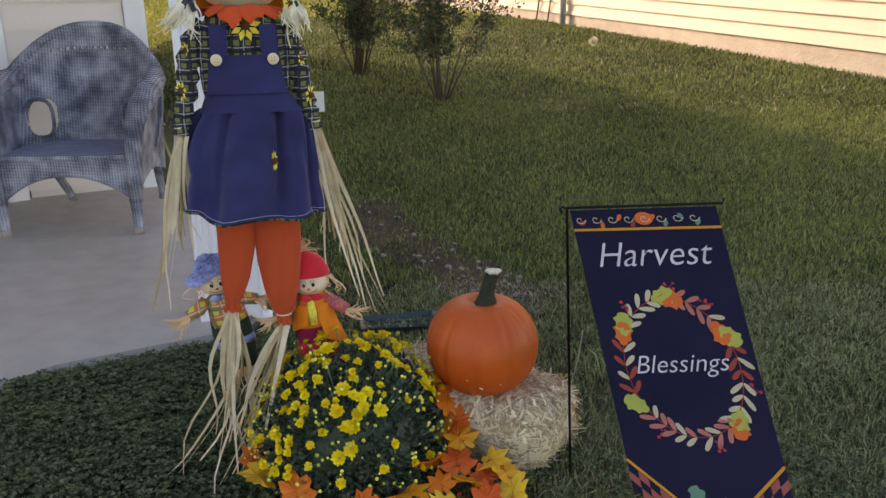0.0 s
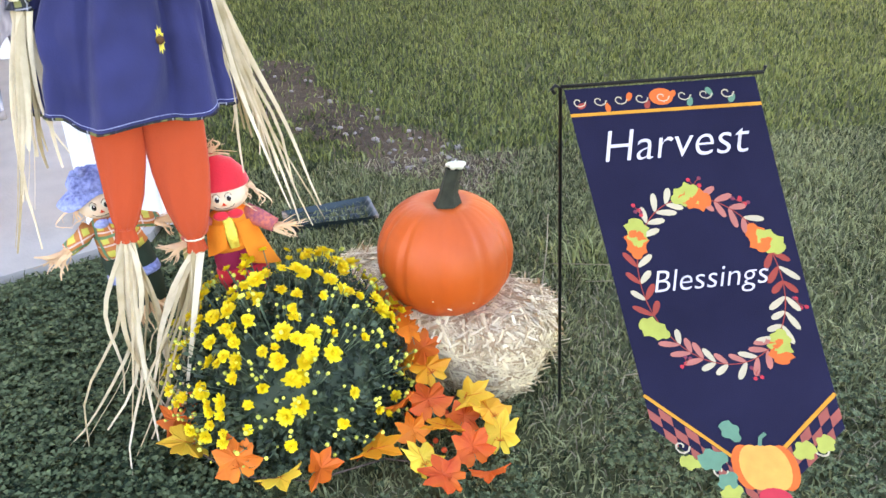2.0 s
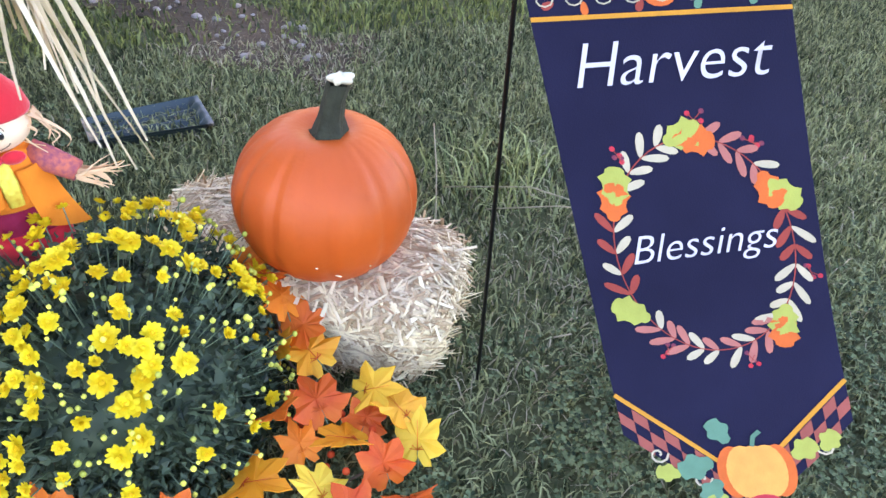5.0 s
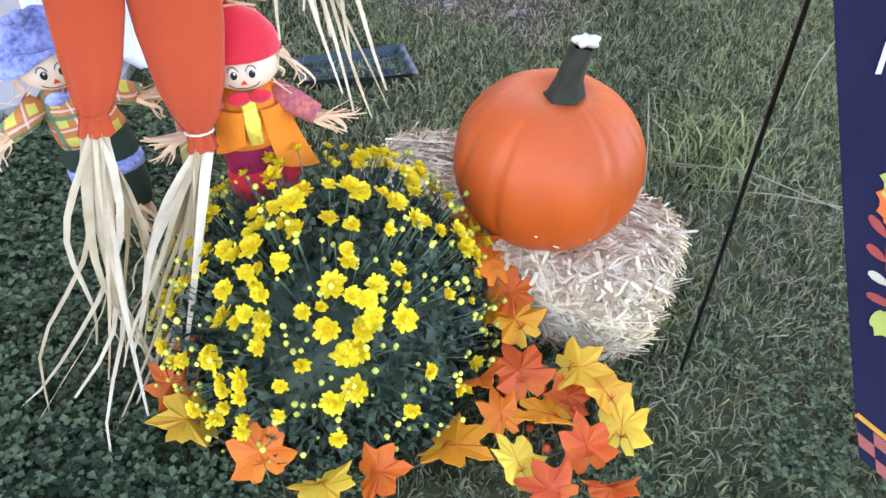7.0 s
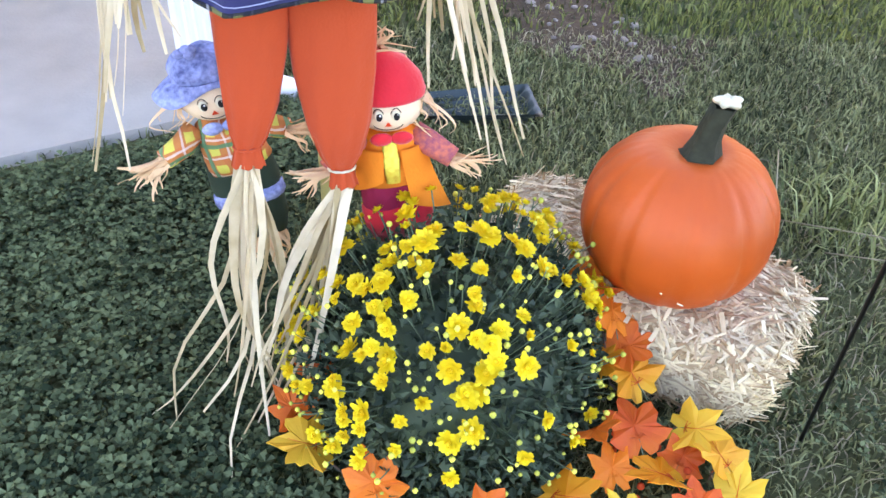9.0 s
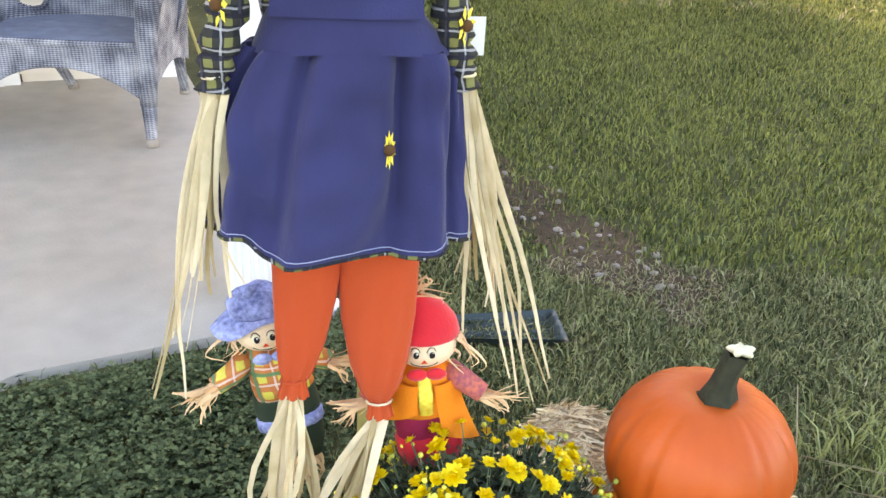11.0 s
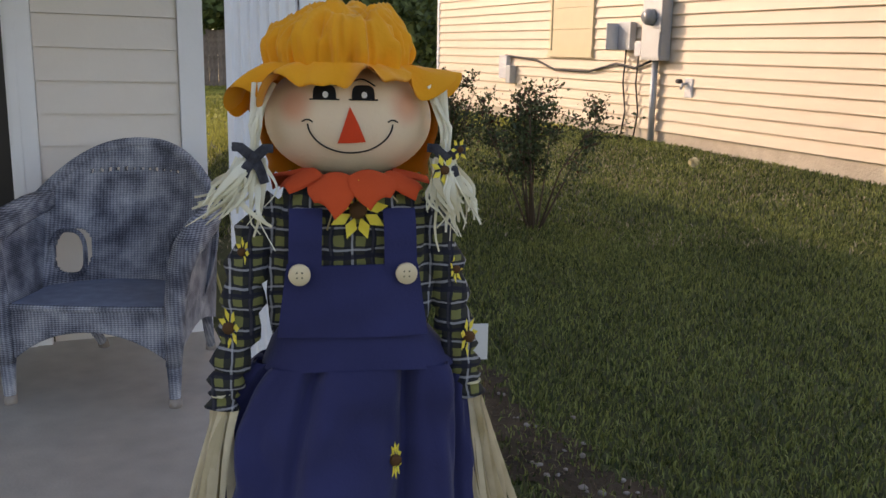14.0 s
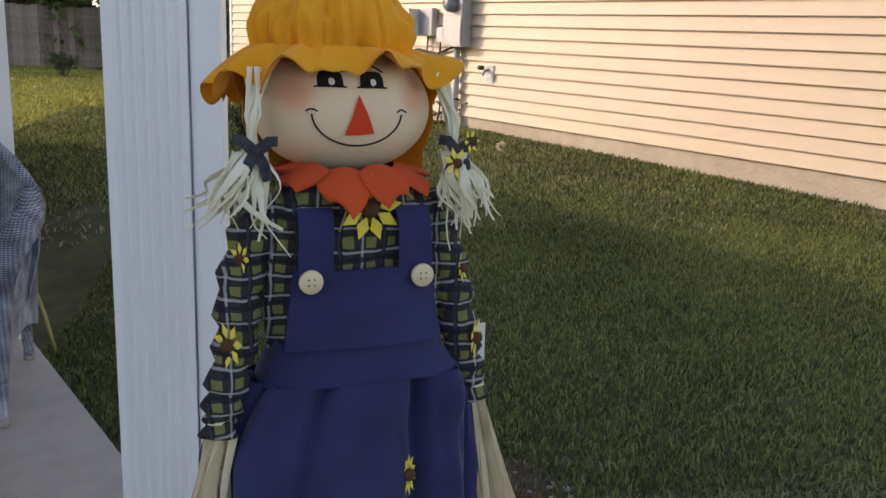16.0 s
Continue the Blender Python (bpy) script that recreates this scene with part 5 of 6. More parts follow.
        return (x * w, -0.006 - 0.010 * (1 - x * x) - 0.006 * b + 0.0015 * math.sin(b * 9 + x * 3), 1.026 - 0.085 * b)

    kit.grid(bib, 20, 10, M["denim"])
    kit.grid(lambda a, b: Vector(bib(a, b)) + Vector((0, 0.006, 0)), 20, 10, M["denim"])
    for sx in (-1, 1):
        kit.grid(lambda a, b, sx=sx: (sx * (0.056 - 0.002 * b) + (a - 0.5) * 0.038, -0.014 + 0.05 * max(0, b - 0.75) + 0.001 * math.sin(b * 20), 1.014 + 0.078 * b), 4, 10, M["denim"])
        bc = Vector((sx * 0.062, -0.021, 1.017))
        kit.tube([bc + Vector((0, 0.004, 0)), bc, bc + Vector((0, -0.0012, 0))], [0.0128, 0.0128, 0.0112], M["button"], 20)
        for hx, hz in ((-1, -1), (-1, 1), (1, -1), (1, 1)):
            kit.ball(bc + Vector((hx * 0.003, -0.0014, hz * 0.003)), (0.0010, 0.0006, 0.0010), M["black"], 6, 4)
    flower_print(kit, (0.006, -0.004, 1.090), 0.036, 9, 0.2)
    # waist panel and pleated skirt
    def waist(a, b):
        t = 2 * math.pi * a
        e = lambda q: math.copysign(abs(q) ** 0.75, q)
        w = 0.090 + 0.030 * b
        return (w * e(math.cos(t)) + 0.010 * b, 0.038 + (0.054 + 0.006 * b) * e(math.sin(t)), 0.945 - 0.048 * b + 0.003 * math.sin(3 * t))

    kit.grid(waist, 48, 6, M["denim"], closed_u=True)

    def skirt(a, b, inset=0.0):
        t = 2 * math.pi * a
        e = lambda q: math.copysign(abs(q) ** 0.78, q)
        left = max(0.0, -math.cos(t))
        w = 0.126 + 0.042 * b ** 0.6 + 0.022 * math.sin(math.pi * min(1, b * 1.6)) * left - inset
        dpt = 0.060 + 0.030 * b - inset
        fold = math.sin(t * 9 + 1.1 * math.sin(2 * t) + 1.2 * b) + 0.7 * math.sin(t * 5 + 2 - b)
        crease = abs(math.sin(t * 4.5 + 0.7 + 0.35 * b)) ** 16
        rough = noise.noise((math.cos(t) * 2.2, math.sin(t) * 2.2 + 5, b * 2.4)) + 0.5 * noise.noise((math.cos(t) * 6, math.sin(t) * 6 + 5, b * 5))
        amp = 0.004 + 0.008 * b
        z = 0.900 - 0.238 * b - 0.014 * b * max(0, -math.sin(t)) + 0.018 * smooth01((-math.cos(t) - 0.4) * 3) * b
        push = fold * amp + crease * 0.022 * (1 - 0.55 * b) + rough * 0.016 * min(1, b * 4)
        return (0.008 - 0.018 * b + w * e(math.cos(t)) - push * 0.5 * math.cos(t), 0.038 + dpt * e(math.sin(t)) - push * math.copysign(1, math.sin(t)) * abs(math.sin(t)) ** 0.5, z + 0.004 * math.sin(t * 7) * b)

    kit.grid(skirt, 220, 34, M["denim"], closed_u=True)
    kit.grid(lambda a, b: skirt(a, b, 0.003), 80, 10, M["denim"], closed_u=True)
    kit.tube([Vector(skirt(i / 90, 0.965)) * 1.0 + Vector((0, -0.0012, 0)) for i in range(45, 91)], 0.0007, M["stitch"], 4)
    kit.tube([skirt(i / 90, 1.0) for i in range(91)], 0.0030, M["plaid"], 6)
    flower_print(kit, Vector(skirt(0.79, 0.45)) + Vector((0.0, -0.004, 0)), 0.026, 10, 0.2, rx=0.30)
    # trouser legs and raffia feet
    for sx, pts, rad in ((-1, [(-0.048, 0.035, 0.70), (-0.050, 0.03, 0.62), (-0.055, 0.02, 0.56), (-0.062, 0.012, 0.50), (-0.070, 0.005, 0.455), (-0.073, 0.002, 0.440), (-0.074, 0.0, 0.425), (-0.075, -0.002, 0.408)], [0.050, 0.048, 0.043, 0.035, 0.024, 0.017, 0.020, 0.024]),
                         (1, [(0.045, 0.035, 0.70), (0.045, 0.03, 0.60), (0.046, 0.02, 0.53), (0.047, 0.010, 0.46), (0.047, 0.004, 0.415), (0.047, 0.001, 0.395), (0.048, 0.0, 0.380), (0.049, -0.002, 0.362)], [0.056, 0.057, 0.053, 0.042, 0.028, 0.016, 0.018, 0.022])):
        fine, fr = [], []
        for i in range(len(pts) - 1):
            for j in range(3):
                fine.append(Vector(pts[i]).lerp(Vector(pts[i + 1]), j / 3))
                fr.append(rad[i] + (rad[i + 1] - rad[i]) * j / 3)
        base = len(kit.v)
        kit.tube(fine, fr, M["orangecloth"], 24, squash=0.62, caps=False)
        for q in range(base, len(kit.v)):
            x, y, z = kit.v[q]
            a = (q - base) % 24
            kit.v[q] = (x, y + 0.0035 * math.sin(a * 2.1 + z * 25) * (1 if z < 0.6 else 0.4), z)
        tie = Vector(pts[5])
        kit.tube([tie + Vector((0.018 * math.cos(t), 0.0125 * math.sin(t), 0)) for t in np.linspace(0, 6.28, 13)], 0.0020, M["pale"] if sx > 0 else M["orangecloth"], 5)
        foot = Vector(pts[-1]) + Vector((0, 0, 0.01))
        tips = [(-0.12, -0.06, 0.02), (-0.10, -0.07, 0.03), (-0.13, -0.08, 0.02), (-0.09, -0.08, 0.02), (-0.27, -0.07, 0.012), (-0.21, -0.17, 0.012), (-0.12, -0.17, 0.012), (-0.04, -0.12, 0.015)] if sx < 0 else \
               [(-0.09, -0.07, 0.16), (-0.11, -0.09, 0.08), (-0.07, -0.10, 0.02), (-0.05, -0.12, 0.015), (-0.13, -0.13, 0.012), (0.0, -0.06, 0.05), (0.03, -0.04, 0.12)]
        straw_bunch(kit, rng, foot, 0.018, tips, 18 if sx < 0 else 15, 0.0150, M["straw"], 0.028)
    # stake
    kit.tube([(0.035, 0.06, -0.05), (0.03, 0.06, 0.55), (0.0, 0.07, 1.10)], 0.011, M["bamboo"], 8)
    for i in range(len(kit.v)):
        x, y, z = kit.v[i]
        if z < 0.006 and y < 0.05:
            kit.v[i] = (x, y, 0.006 + 0.004 * math.sin(x * 90))
    return kit.make("scarecrow", at=pose(-0.410, 1.875, 0.0, 0, 0, 13.3), label="standing scarecrow doll in blue dress, yellow bonnet, plaid shirt", category="scarecrow")


scarecrow()


# ---- two small scarecrow dolls on sticks ----
def small_doll(name, at, boy, label):
    kit = Kit()
    rng = random.Random(31 if boy else 32)
    hat, shirt = (M["bluehat"], M["plaid2"]) if boy else (M["redcloth"], M["vest"])
    # origin: between the eyes
    kit.ball((0.004, 0.045, -0.006), (0.048, 0.040, 0.036), M["skin"], 20, 14)

    def f(x, z, l=0.0008):
        q = 1 - ((x - 0.004) / 0.048) ** 2 - ((z + 0.006) / 0.036) ** 2
        return Vector((x, 0.045 - 0.040 * math.sqrt(max(q, 0.02)) - l, z))
    for ex in (-0.011, 0.012):
        kit.ball(f(ex, 0.0), (0.0062, 0.0014, 0.0082), M["cut"], 12, 8)
        kit.ball(f(ex + 0.0008, -0.0015, 0.0016), (0.0043, 0.0012, 0.0060), M["black"], 12, 8)
        kit.ball(f(ex + 0.002, 0.0015, 0.0028), (0.0013, 0.0006, 0.0018), M["paper"], 8, 5)
        kit.tube([f(ex + 0.0070 * math.cos(t), 0.0092 * math.sin(t), 0.0012) for t in np.linspace(0.3, 2.84, 9)], 0.0006, M["black"], 4)
    kit.add([f(-0.004, -0.016, 0.002), f(0.006, -0.016, 0.002), f(0.001, -0.008, 0.002)], [(0, 1, 2)], M["nose"], False)
    kit.tube([f(0.001 + 0.020 * math.cos(t), -0.015 + 0.010 * math.sin(t)) for t in np.linspace(3.3, 6.1, 9)], 0.0006, M["black"], 4)
    # hat
    if boy:
        kit.ball((0.000, 0.056, 0.028), (0.048, 0.040, 0.034), hat, 28, 14, lambda p, t, ph: p * (1 + 0.05 * math.sin(5 * t + 1) + 0.06 * noise.noise((p.x * 60, p.y * 60, p.z * 60))))
        for low in (0.0, 0.0016):
            kit.grid(lambda a, b, low=low: (0.002 + (0.047 + (0.030 - 0.008 * math.sin(6.2832 * a)) * b) * math.cos(6.2832 * a), 0.052 + (0.040 + (0.016 + 0.012 * math.sin(6.2832 * a)) * b) * math.sin(6.2832 * a), 0.027 - low - 0.012 * b * b + 0.007 * b * math.sin(6.2832 * a * 4 + 1) - 0.010 * b * max(0, -math.cos(6.2832 * a))), 48, 6, hat, closed_u=True)
        for i in range(5):
            kit.ball((-0.012 + rng.gauss(0, 0.008), 0.035, 0.062 + rng.gauss(0, 0.005)), (0.008, 0.006, 0.007), hat, 8, 5)
    else:
        kit.tube([(0.004, 0.046, 0.008), (0.004, 0.047, 0.014), (0.004, 0.048, 0.030), (0.0, 0.049, 0.046), (-0.010, 0.050, 0.062), (-0.016, 0.050, 0.076), (-0.018, 0.050, 0.084)], [0.051, 0.053, 0.048, 0.036, 0.022, 0.011, 0.005], hat, 22, squash=0.88)
        straw_bunch(kit, rng, (-0.016, 0.05, 0.078), 0.010, [(0.004, 0.04, 0.112), (-0.012, 0.04, 0.118), (0.016, 0.03, 0.100), (0.022, 0.035, 0.072)], 20, 0.006, M["burlap"], 0.012)
    # hair
    for sx in (-1, 1):
        straw_bunch(kit, rng, (0.004 + sx * 0.046, 0.04, 0.006), 0.007, [(sx * 0.062, 0.02, -0.035), (sx * 0.070, 0.02, -0.022), (sx * 0.075, 0.02, -0.05)] if not boy else [(sx * 0.060, 0.02, -0.03), (sx * 0.056, 0.02, -0.036)], 10, 0.006, M["burlap"], 0.014)
    # shirt, arms, hands
    kit.tube([(0.004, 0.045, -0.036), (0.004, 0.043, -0.046), (0.005, 0.040, -0.075), (0.006, 0.038, -0.105), (0.008, 0.037, -0.122)], [0.022, 0.040, 0.044, 0.047, 0.049], shirt, 20, squash=0.62)
    if not boy:
        kit.tube([(0.000, 0.015, -0.044), (0.001, 0.009, -0.075), (0.002, 0.007, -0.112)], [0.009, 0.012, 0.010], M["yellowprint"], 8, squash=0.3)
        for sx, flare, foot in ((-1, 0.010, -0.132), (1, 0.034, -0.176)):
            kit.grid(lambda a, b, sx=sx, flare=flare, foot=foot: (0.003 + sx * (0.012 + 0.036 * a + flare * (b ** 1.4) * (0.35 + 0.65 * a)), 0.008 + 0.022 * a * a - 0.004 * b, -0.060 + (foot + 0.060 + 0.024 * (1 - a)) * b), 8, 10, M["vest"])
            kit.grid(lambda a, b, sx=sx, flare=flare, foot=foot: (0.003 + sx * (0.012 + 0.036 * a + flare * (b ** 1.4) * (0.35 + 0.65 * a)), 0.010 + 0.022 * a * a - 0.004 * b, -0.060 + (foot + 0.060 + 0.024 * (1 - a)) * b), 8, 10, M["vest"])
        for sx in (-1, 1):
            kit.ball((0.004 + sx * 0.014, 0.008, -0.038), (0.016, 0.006, 0.010), M["redcloth"], 10, 6)
    else:
        for sx in (-1, 1):
            kit.ball((0.004 + sx * 0.014, 0.010, -0.040), (0.015, 0.006, 0.010), M["bluehat"], 10, 6)
    for sx in (-1, 1):
        hand = Vector((sx * 0.088, 0.012, -0.070 - (0.0 if boy else 0.012)))
        kit.tube([(sx * 0.036, 0.042, -0.050), (sx * 0.058, 0.030, -0.066), hand], [0.016, 0.018, 0.015], M["plaid2"] if boy else M["sleeveprint"], 12)
        straw_bunch(kit, rng, hand - Vector((sx * 0.004, 0, 0)), 0.006, [hand + Vector((sx * 0.050, -0.01, -0.004)), hand + Vector((sx * 0.042, -0.01, -0.024)), hand + Vector((sx * 0.048, -0.01, 0.010)), hand + Vector((sx * 0.030, -0.01, -0.036))], 30 if boy else 22, 0.0120 if boy and sx < 0 else 0.0085, M["burlap"], 0.008)
    # trousers and feet
    cloth = M["greencloth"] if boy else M["maroon"]
    low = 0.030 if boy else 0.0
    for sx in (-1, 1):
        kit.tube([(0.006 + sx * 0.018, 0.040, -0.110), (0.006 + sx * 0.021, 0.036, -0.150), (0.006 + sx * 0.020, 0.032, -0.195 - low), (0.006 + sx * 0.018, 0.030, -0.225 - low)], [0.030, 0.031, 0.027, 0.020], cloth, 14, squash=0.75)
        if boy:
            kit.tube([(0.006 + sx * 0.020, 0.031, -0.165), (0.006 + sx * 0.020, 0.030, -0.182)], [0.033, 0.034], M["bluehat"], 12, squash=0.8)
        else:
            kit.tube([(0.006 + sx * 0.020, 0.033, -0.168), (0.006 + sx * 0.021, 0.030, -0.195), (0.006 + sx * 0.018, 0.028, -0.224)], [0.033, 0.032, 0.022], M["redcloth"], 12, squash=0.8)
        straw_bunch(kit, rng, (0.006 + sx * 0.018, 0.028, -0.218 - low), 0.006, [(0.006 + sx * 0.022, 0.015, -0.285 - low), (0.006 + sx * 0.032, 0.015, -0.275 - low), (0.006 + sx * 0.010, 0.015, -0.28 - low)], 14, 0.011, M["burlap"], 0.006)
    kit.tube([(0.006, 0.05, -0.50), (0.005, 0.05, -0.11)], 0.0045, M["button"], 6)
    return kit.make(name, at=at, label=label, category="doll", group="small dolls on sticks")


small_doll("scarecrow_doll", pose(-0.540, 1.926, 0.457, 2, -10, 16), True, "small scarecrow doll with blue hat and checked shirt")
small_doll("scarecrow_doll", pose(-0.304, 1.905, 0.463, 2, -4, 8), False, "small scarecrow doll with red hat and orange vest")
tag = thing("paper_tag", pose(-0.410, 1.875, 0.0, 0, 0, 13.3), "blank white paper tag behind the scarecrow sleeve", "tag")
part("card", Kit().box((0.143, 0.052, 0.884), (0.177, 0.054, 0.932), M["paper"]), tag)
part("string", Kit().tube([(0.150, 0.052, 0.93), (0.126, 0.040, 0.965)], 0.0008, M["pale"], 4), tag)


# ---- wicker armchair ----
def wicker_chair():
    th = thing("wicker_armchair", pose(-1.785, 3.850, SLAB_Z, 0, 0, 4), "worn blue-grey painted wicker armchair on the porch", "armchair")
    W = M["wicker"]
    # back: a curved shell with a rounded top, wrapping forward at the sides
    def shell(a, b, off=0.0):
        x = (a - 0.5) * 2
        top = 0.955 - 0.22 * abs(x) ** 2.4
        z = 0.34 + (top - 0.34) * b
        w = 0.345 + 0.045 * math.sin(math.pi * min(b, 1) * 0.8)
        y = 0.50 - 0.20 * x * x + 0.13 * b + off
        return (x * w, y, z)

    nu, nv = 120, 100
    kit = Kit()

    def hole(x, z):
        return ((abs(abs(x) - 0.245) / 0.066) ** 2.4 + (abs(z - 0.505) / 0.092) ** 2.4) < 1

    def slit(x, z):
        return abs(z - (0.845 - 0.25 * x * x)) < 0.008 and abs(x) < 0.2 and int((x + 1) * 60) % 2 == 0
    verts = [shell(i / nu, j / nv, off) for off in (0.0, 0.026) for j in range(nv + 1) for i in range(nu + 1)]
    N = (nu + 1) * (nv + 1)
    keep = {}
    for j in range(nv):
        for i in range(nu):
            c = Vector(shell((i + 0.5) / nu, (j + 0.5) / nv))
            keep[i, j] = not (hole(c.x, c.z) or slit(c.x, c.z))
    faces = []
    for j in range(nv):
        for i in range(nu):
            if not keep[i, j]:
                continue
            a = j * (nu + 1) + i
            q = (a, a + 1, a + nu + 2, a + nu + 1)
            faces += [q, tuple(N + k_ for k_ in reversed(q))]
            for di, dj, e in ((0, -1, (q[0], q[1])), (1, 0, (q[1], q[2])), (0, 1, (q[2], q[3])), (-1, 0, (q[3], q[0]))):
                if not keep.get((i + di, j + dj), False):
                    faces.append((e[1], e[0], N + e[0], N + e[1]))
    kit.add(verts, faces, W)
    part("backrest", kit, th)
    part("back_rim", Kit().tube([Vector(shell(i / 40, 1.0, 0.013)) for i in range(41)], 0.024, W, 10), th, "braided rolled rim")
    for sx in (-1, 1):
        part("opening_rim", Kit().tube([Vector((sx * 0.245 + 0.072 * math.copysign(abs(math.cos(t)) ** 0.8, math.cos(t)), 0.408 + 0.012 * abs(math.sin(t)), 0.505 + 0.098 * math.copysign(abs(math.sin(t)) ** 0.8, math.sin(t)))) for t in np.linspace(0, 6.2832, 25)], 0.010, W, 6), th)
    # arms: wide rolls from the back round to the front, ending in the front posts
    for sx in (-1, 1):
        pts = [(sx * 0.345, 0.46, 0.725), (sx * 0.372, 0.36, 0.705), (sx * 0.388, 0.22, 0.675), (sx * 0.388, 0.10, 0.650), (sx * 0.374, 0.03, 0.610), (sx * 0.350, 0.0, 0.530), (sx * 0.334, -0.005, 0.42), (sx * 0.324, 0.0, 0.28), (sx * 0.316, 0.0, 0.16)]
        part("arm", Kit().tube(pts, [0.044, 0.052, 0.056, 0.056, 0.052, 0.046, 0.040, 0.036, 0.030], W, 14), th, "rolled wicker arm")
        part("side_panel", Kit().grid(lambda a, b, sx=sx: (sx * (0.345 + 0.025 * b), 0.02 + 0.46 * a, (0.22 + 0.10 * math.sin(math.pi * a) * 0 + 0.05 * math.sin(math.pi * a)) * (1 - b) + b * (0.64 + 0.07 * a)), 14, 12, W)
             .grid(lambda a, b, sx=sx: (sx * (0.323 + 0.025 * b), 0.02 + 0.46 * a, (0.22 + 0.05 * math.sin(math.pi * a)) * (1 - b) + b * (0.64 + 0.07 * a)), 14, 12, W), th)
    # seat and apron
    part("seat", Kit().grid(lambda a, b: ((a - 0.5) * 0.63, 0.0 + 0.50 * b, 0.378 + 0.012 * math.sin(math.pi * a) * math.sin(math.pi * b)), 14, 10, M["cushion"]).box((-0.315, 0.0, 0.335), (0.315, 0.48, 0.374), M["cushion"], 0.01), th, "blue seat")

    def apron(a, b, y=0.0):
        x = (a - 0.5) * 2
        foot = 0.165 + 0.135 * (1 - abs(x) ** 2.2)
        return (x * 0.320, y - 0.018 * (1 - x * x), foot + (0.380 - foot) * b)
    kit = Kit().grid(lambda a, b: apron(a, b), 28, 10, W).grid(lambda a, b: apron(a, b, 0.02), 28, 10, W)
    part("apron", kit, th, "woven front apron with an arched foot")
    part("apron_rim", Kit().tube([Vector(apron(i / 30, 0.0, 0.008)) for i in range(31)], 0.012, W, 8), th)
    part("seat_rim", Kit().tube([Vector(apron(i / 30, 1.0, 0.004)) for i in range(31)], 0.013, W, 8), th)
    # legs
    for sx in (-1, 1):
        lg = part("leg", Kit().tube([(sx * 0.317, 0.0, 0.17), (sx * 0.317, 0.0, 0.11), (sx * 0.316, -0.002, 0.04), (sx * 0.316, -0.002, 0.012)], [0.030, 0.026, 0.022, 0.020], W, 12), th)
        part("foot_cap", Kit().tube([(sx * 0.316, -0.002, 0.0), (sx * 0.316, -0.002, 0.035)], [0.025, 0.025], M["stone"], 12), lg)
        lg = part("leg", Kit().tube([(sx * 0.290, 0.50, 0.36), (sx * 0.275, 0.58, 0.20), (sx * 0.255, 0.69, 0.05), (sx * 0.250, 0.715, 0.012)], [0.026, 0.024, 0.021, 0.019], W, 10), th)
        part("foot_cap", Kit().tube([(sx * 0.249, 0.718, 0.0), (sx * 0.252, 0.708, 0.03)], [0.024, 0.023], M["stone"], 10), lg)
    part("back_apron", Kit().grid(lambda a, b: ((a - 0.5) * 0.62, 0.51 + 0.03 * (1 - b), 0.24 + 0.07 * math.sin(math.pi * a) + (0.16 - 0.07 * math.sin(math.pi * a)) * b), 16, 6, W), th)


wicker_chair()
mt = thing("door_mat", HOUSE, "dark ribbed door mat on the porch slab", "door mat")
part("mat_base", Kit().box((-1.75, -0.82, SLAB_Z), (-0.92, -0.30, SLAB_Z + 0.010), M["mat"], 0.003), mt)
for i in range(9):
    part("mat_rib", Kit().box((-1.73, -0.80 + i * 0.055, SLAB_Z + 0.010), (-0.94, -0.775 + i * 0.055, SLAB_Z + 0.016), M["mat"], 0.002), mt)
gs = thing("garden_stick", pose(0, 0, 0), "thin pale stick leaning at the porch edge", "stick")
part("shaft", Kit().tube([(-1.537, 4.802, -0.06), (-1.578, 4.802, 0.14), (-1.638, 4.802, 0.35)], 0.008, M["bamboo"], 6), gs)


# ---- splash block under the downspout ----
def splash_block():
    th = thing("splash_block", pose(-0.135, 2.745, -0.032, 0, 0, 10), "dark green plastic splash block lying in the grass", "splash block")

    def pan(a, b):
        x, y = (a - 0.5) * 2, (b - 0.5) * 2
        rim = smooth01((max(abs(x) ** 3, abs(y) ** 3) - 0.45) / 0.4)
        return (x * 0.140, y * (0.056 + 0.02 * (x + 1) / 2), 0.028 + 0.024 * rim + 0.008 * math.cos(y * 11) * (1 - rim))
    part("tray", Kit().grid(pan, 30, 20, M["splash"]).grid(lambda a, b: Vector(pan(a, b)) - Vector((0, 0, 0.006)), 30, 20, M["splash"]), th)


splash_block()


# ---- bare patch, stones ----
PATCH = [(-0.34, 4.30), (-0.16, 3.88), (-0.02, 3.52), (0.14, 3.28), (0.34, 3.12)]


def bare(x, y):
    """How bare the lawn is at a place, 0 to 1."""
    best = 9.0
    for (ax, ay), (bx, by) in zip(PATCH, PATCH[1:]):
        dx, dy = bx - ax, by - ay
        t = min(max(((x - ax) * dx + (y - ay) * dy) / (dx * dx + dy * dy), 0), 1)
        best = min(best, math.hypot(x - ax - t * dx, y - ay - t * dy))
    best += 0.16 * noise.noise((x * 4, y * 4, 2.0)) + 0.06 * noise.noise((x * 13, y * 13, 2.0))
    a = smooth01((0.27 - best) / 0.22)
    b = math.hypot((x - 0.62) / 0.45, (y - 1.95) / 0.55) + 0.25 * noise.noise((x * 6, y * 6, 4.0))
    return max(a, 0.45 * smooth01((1.1 - b) / 0.5))


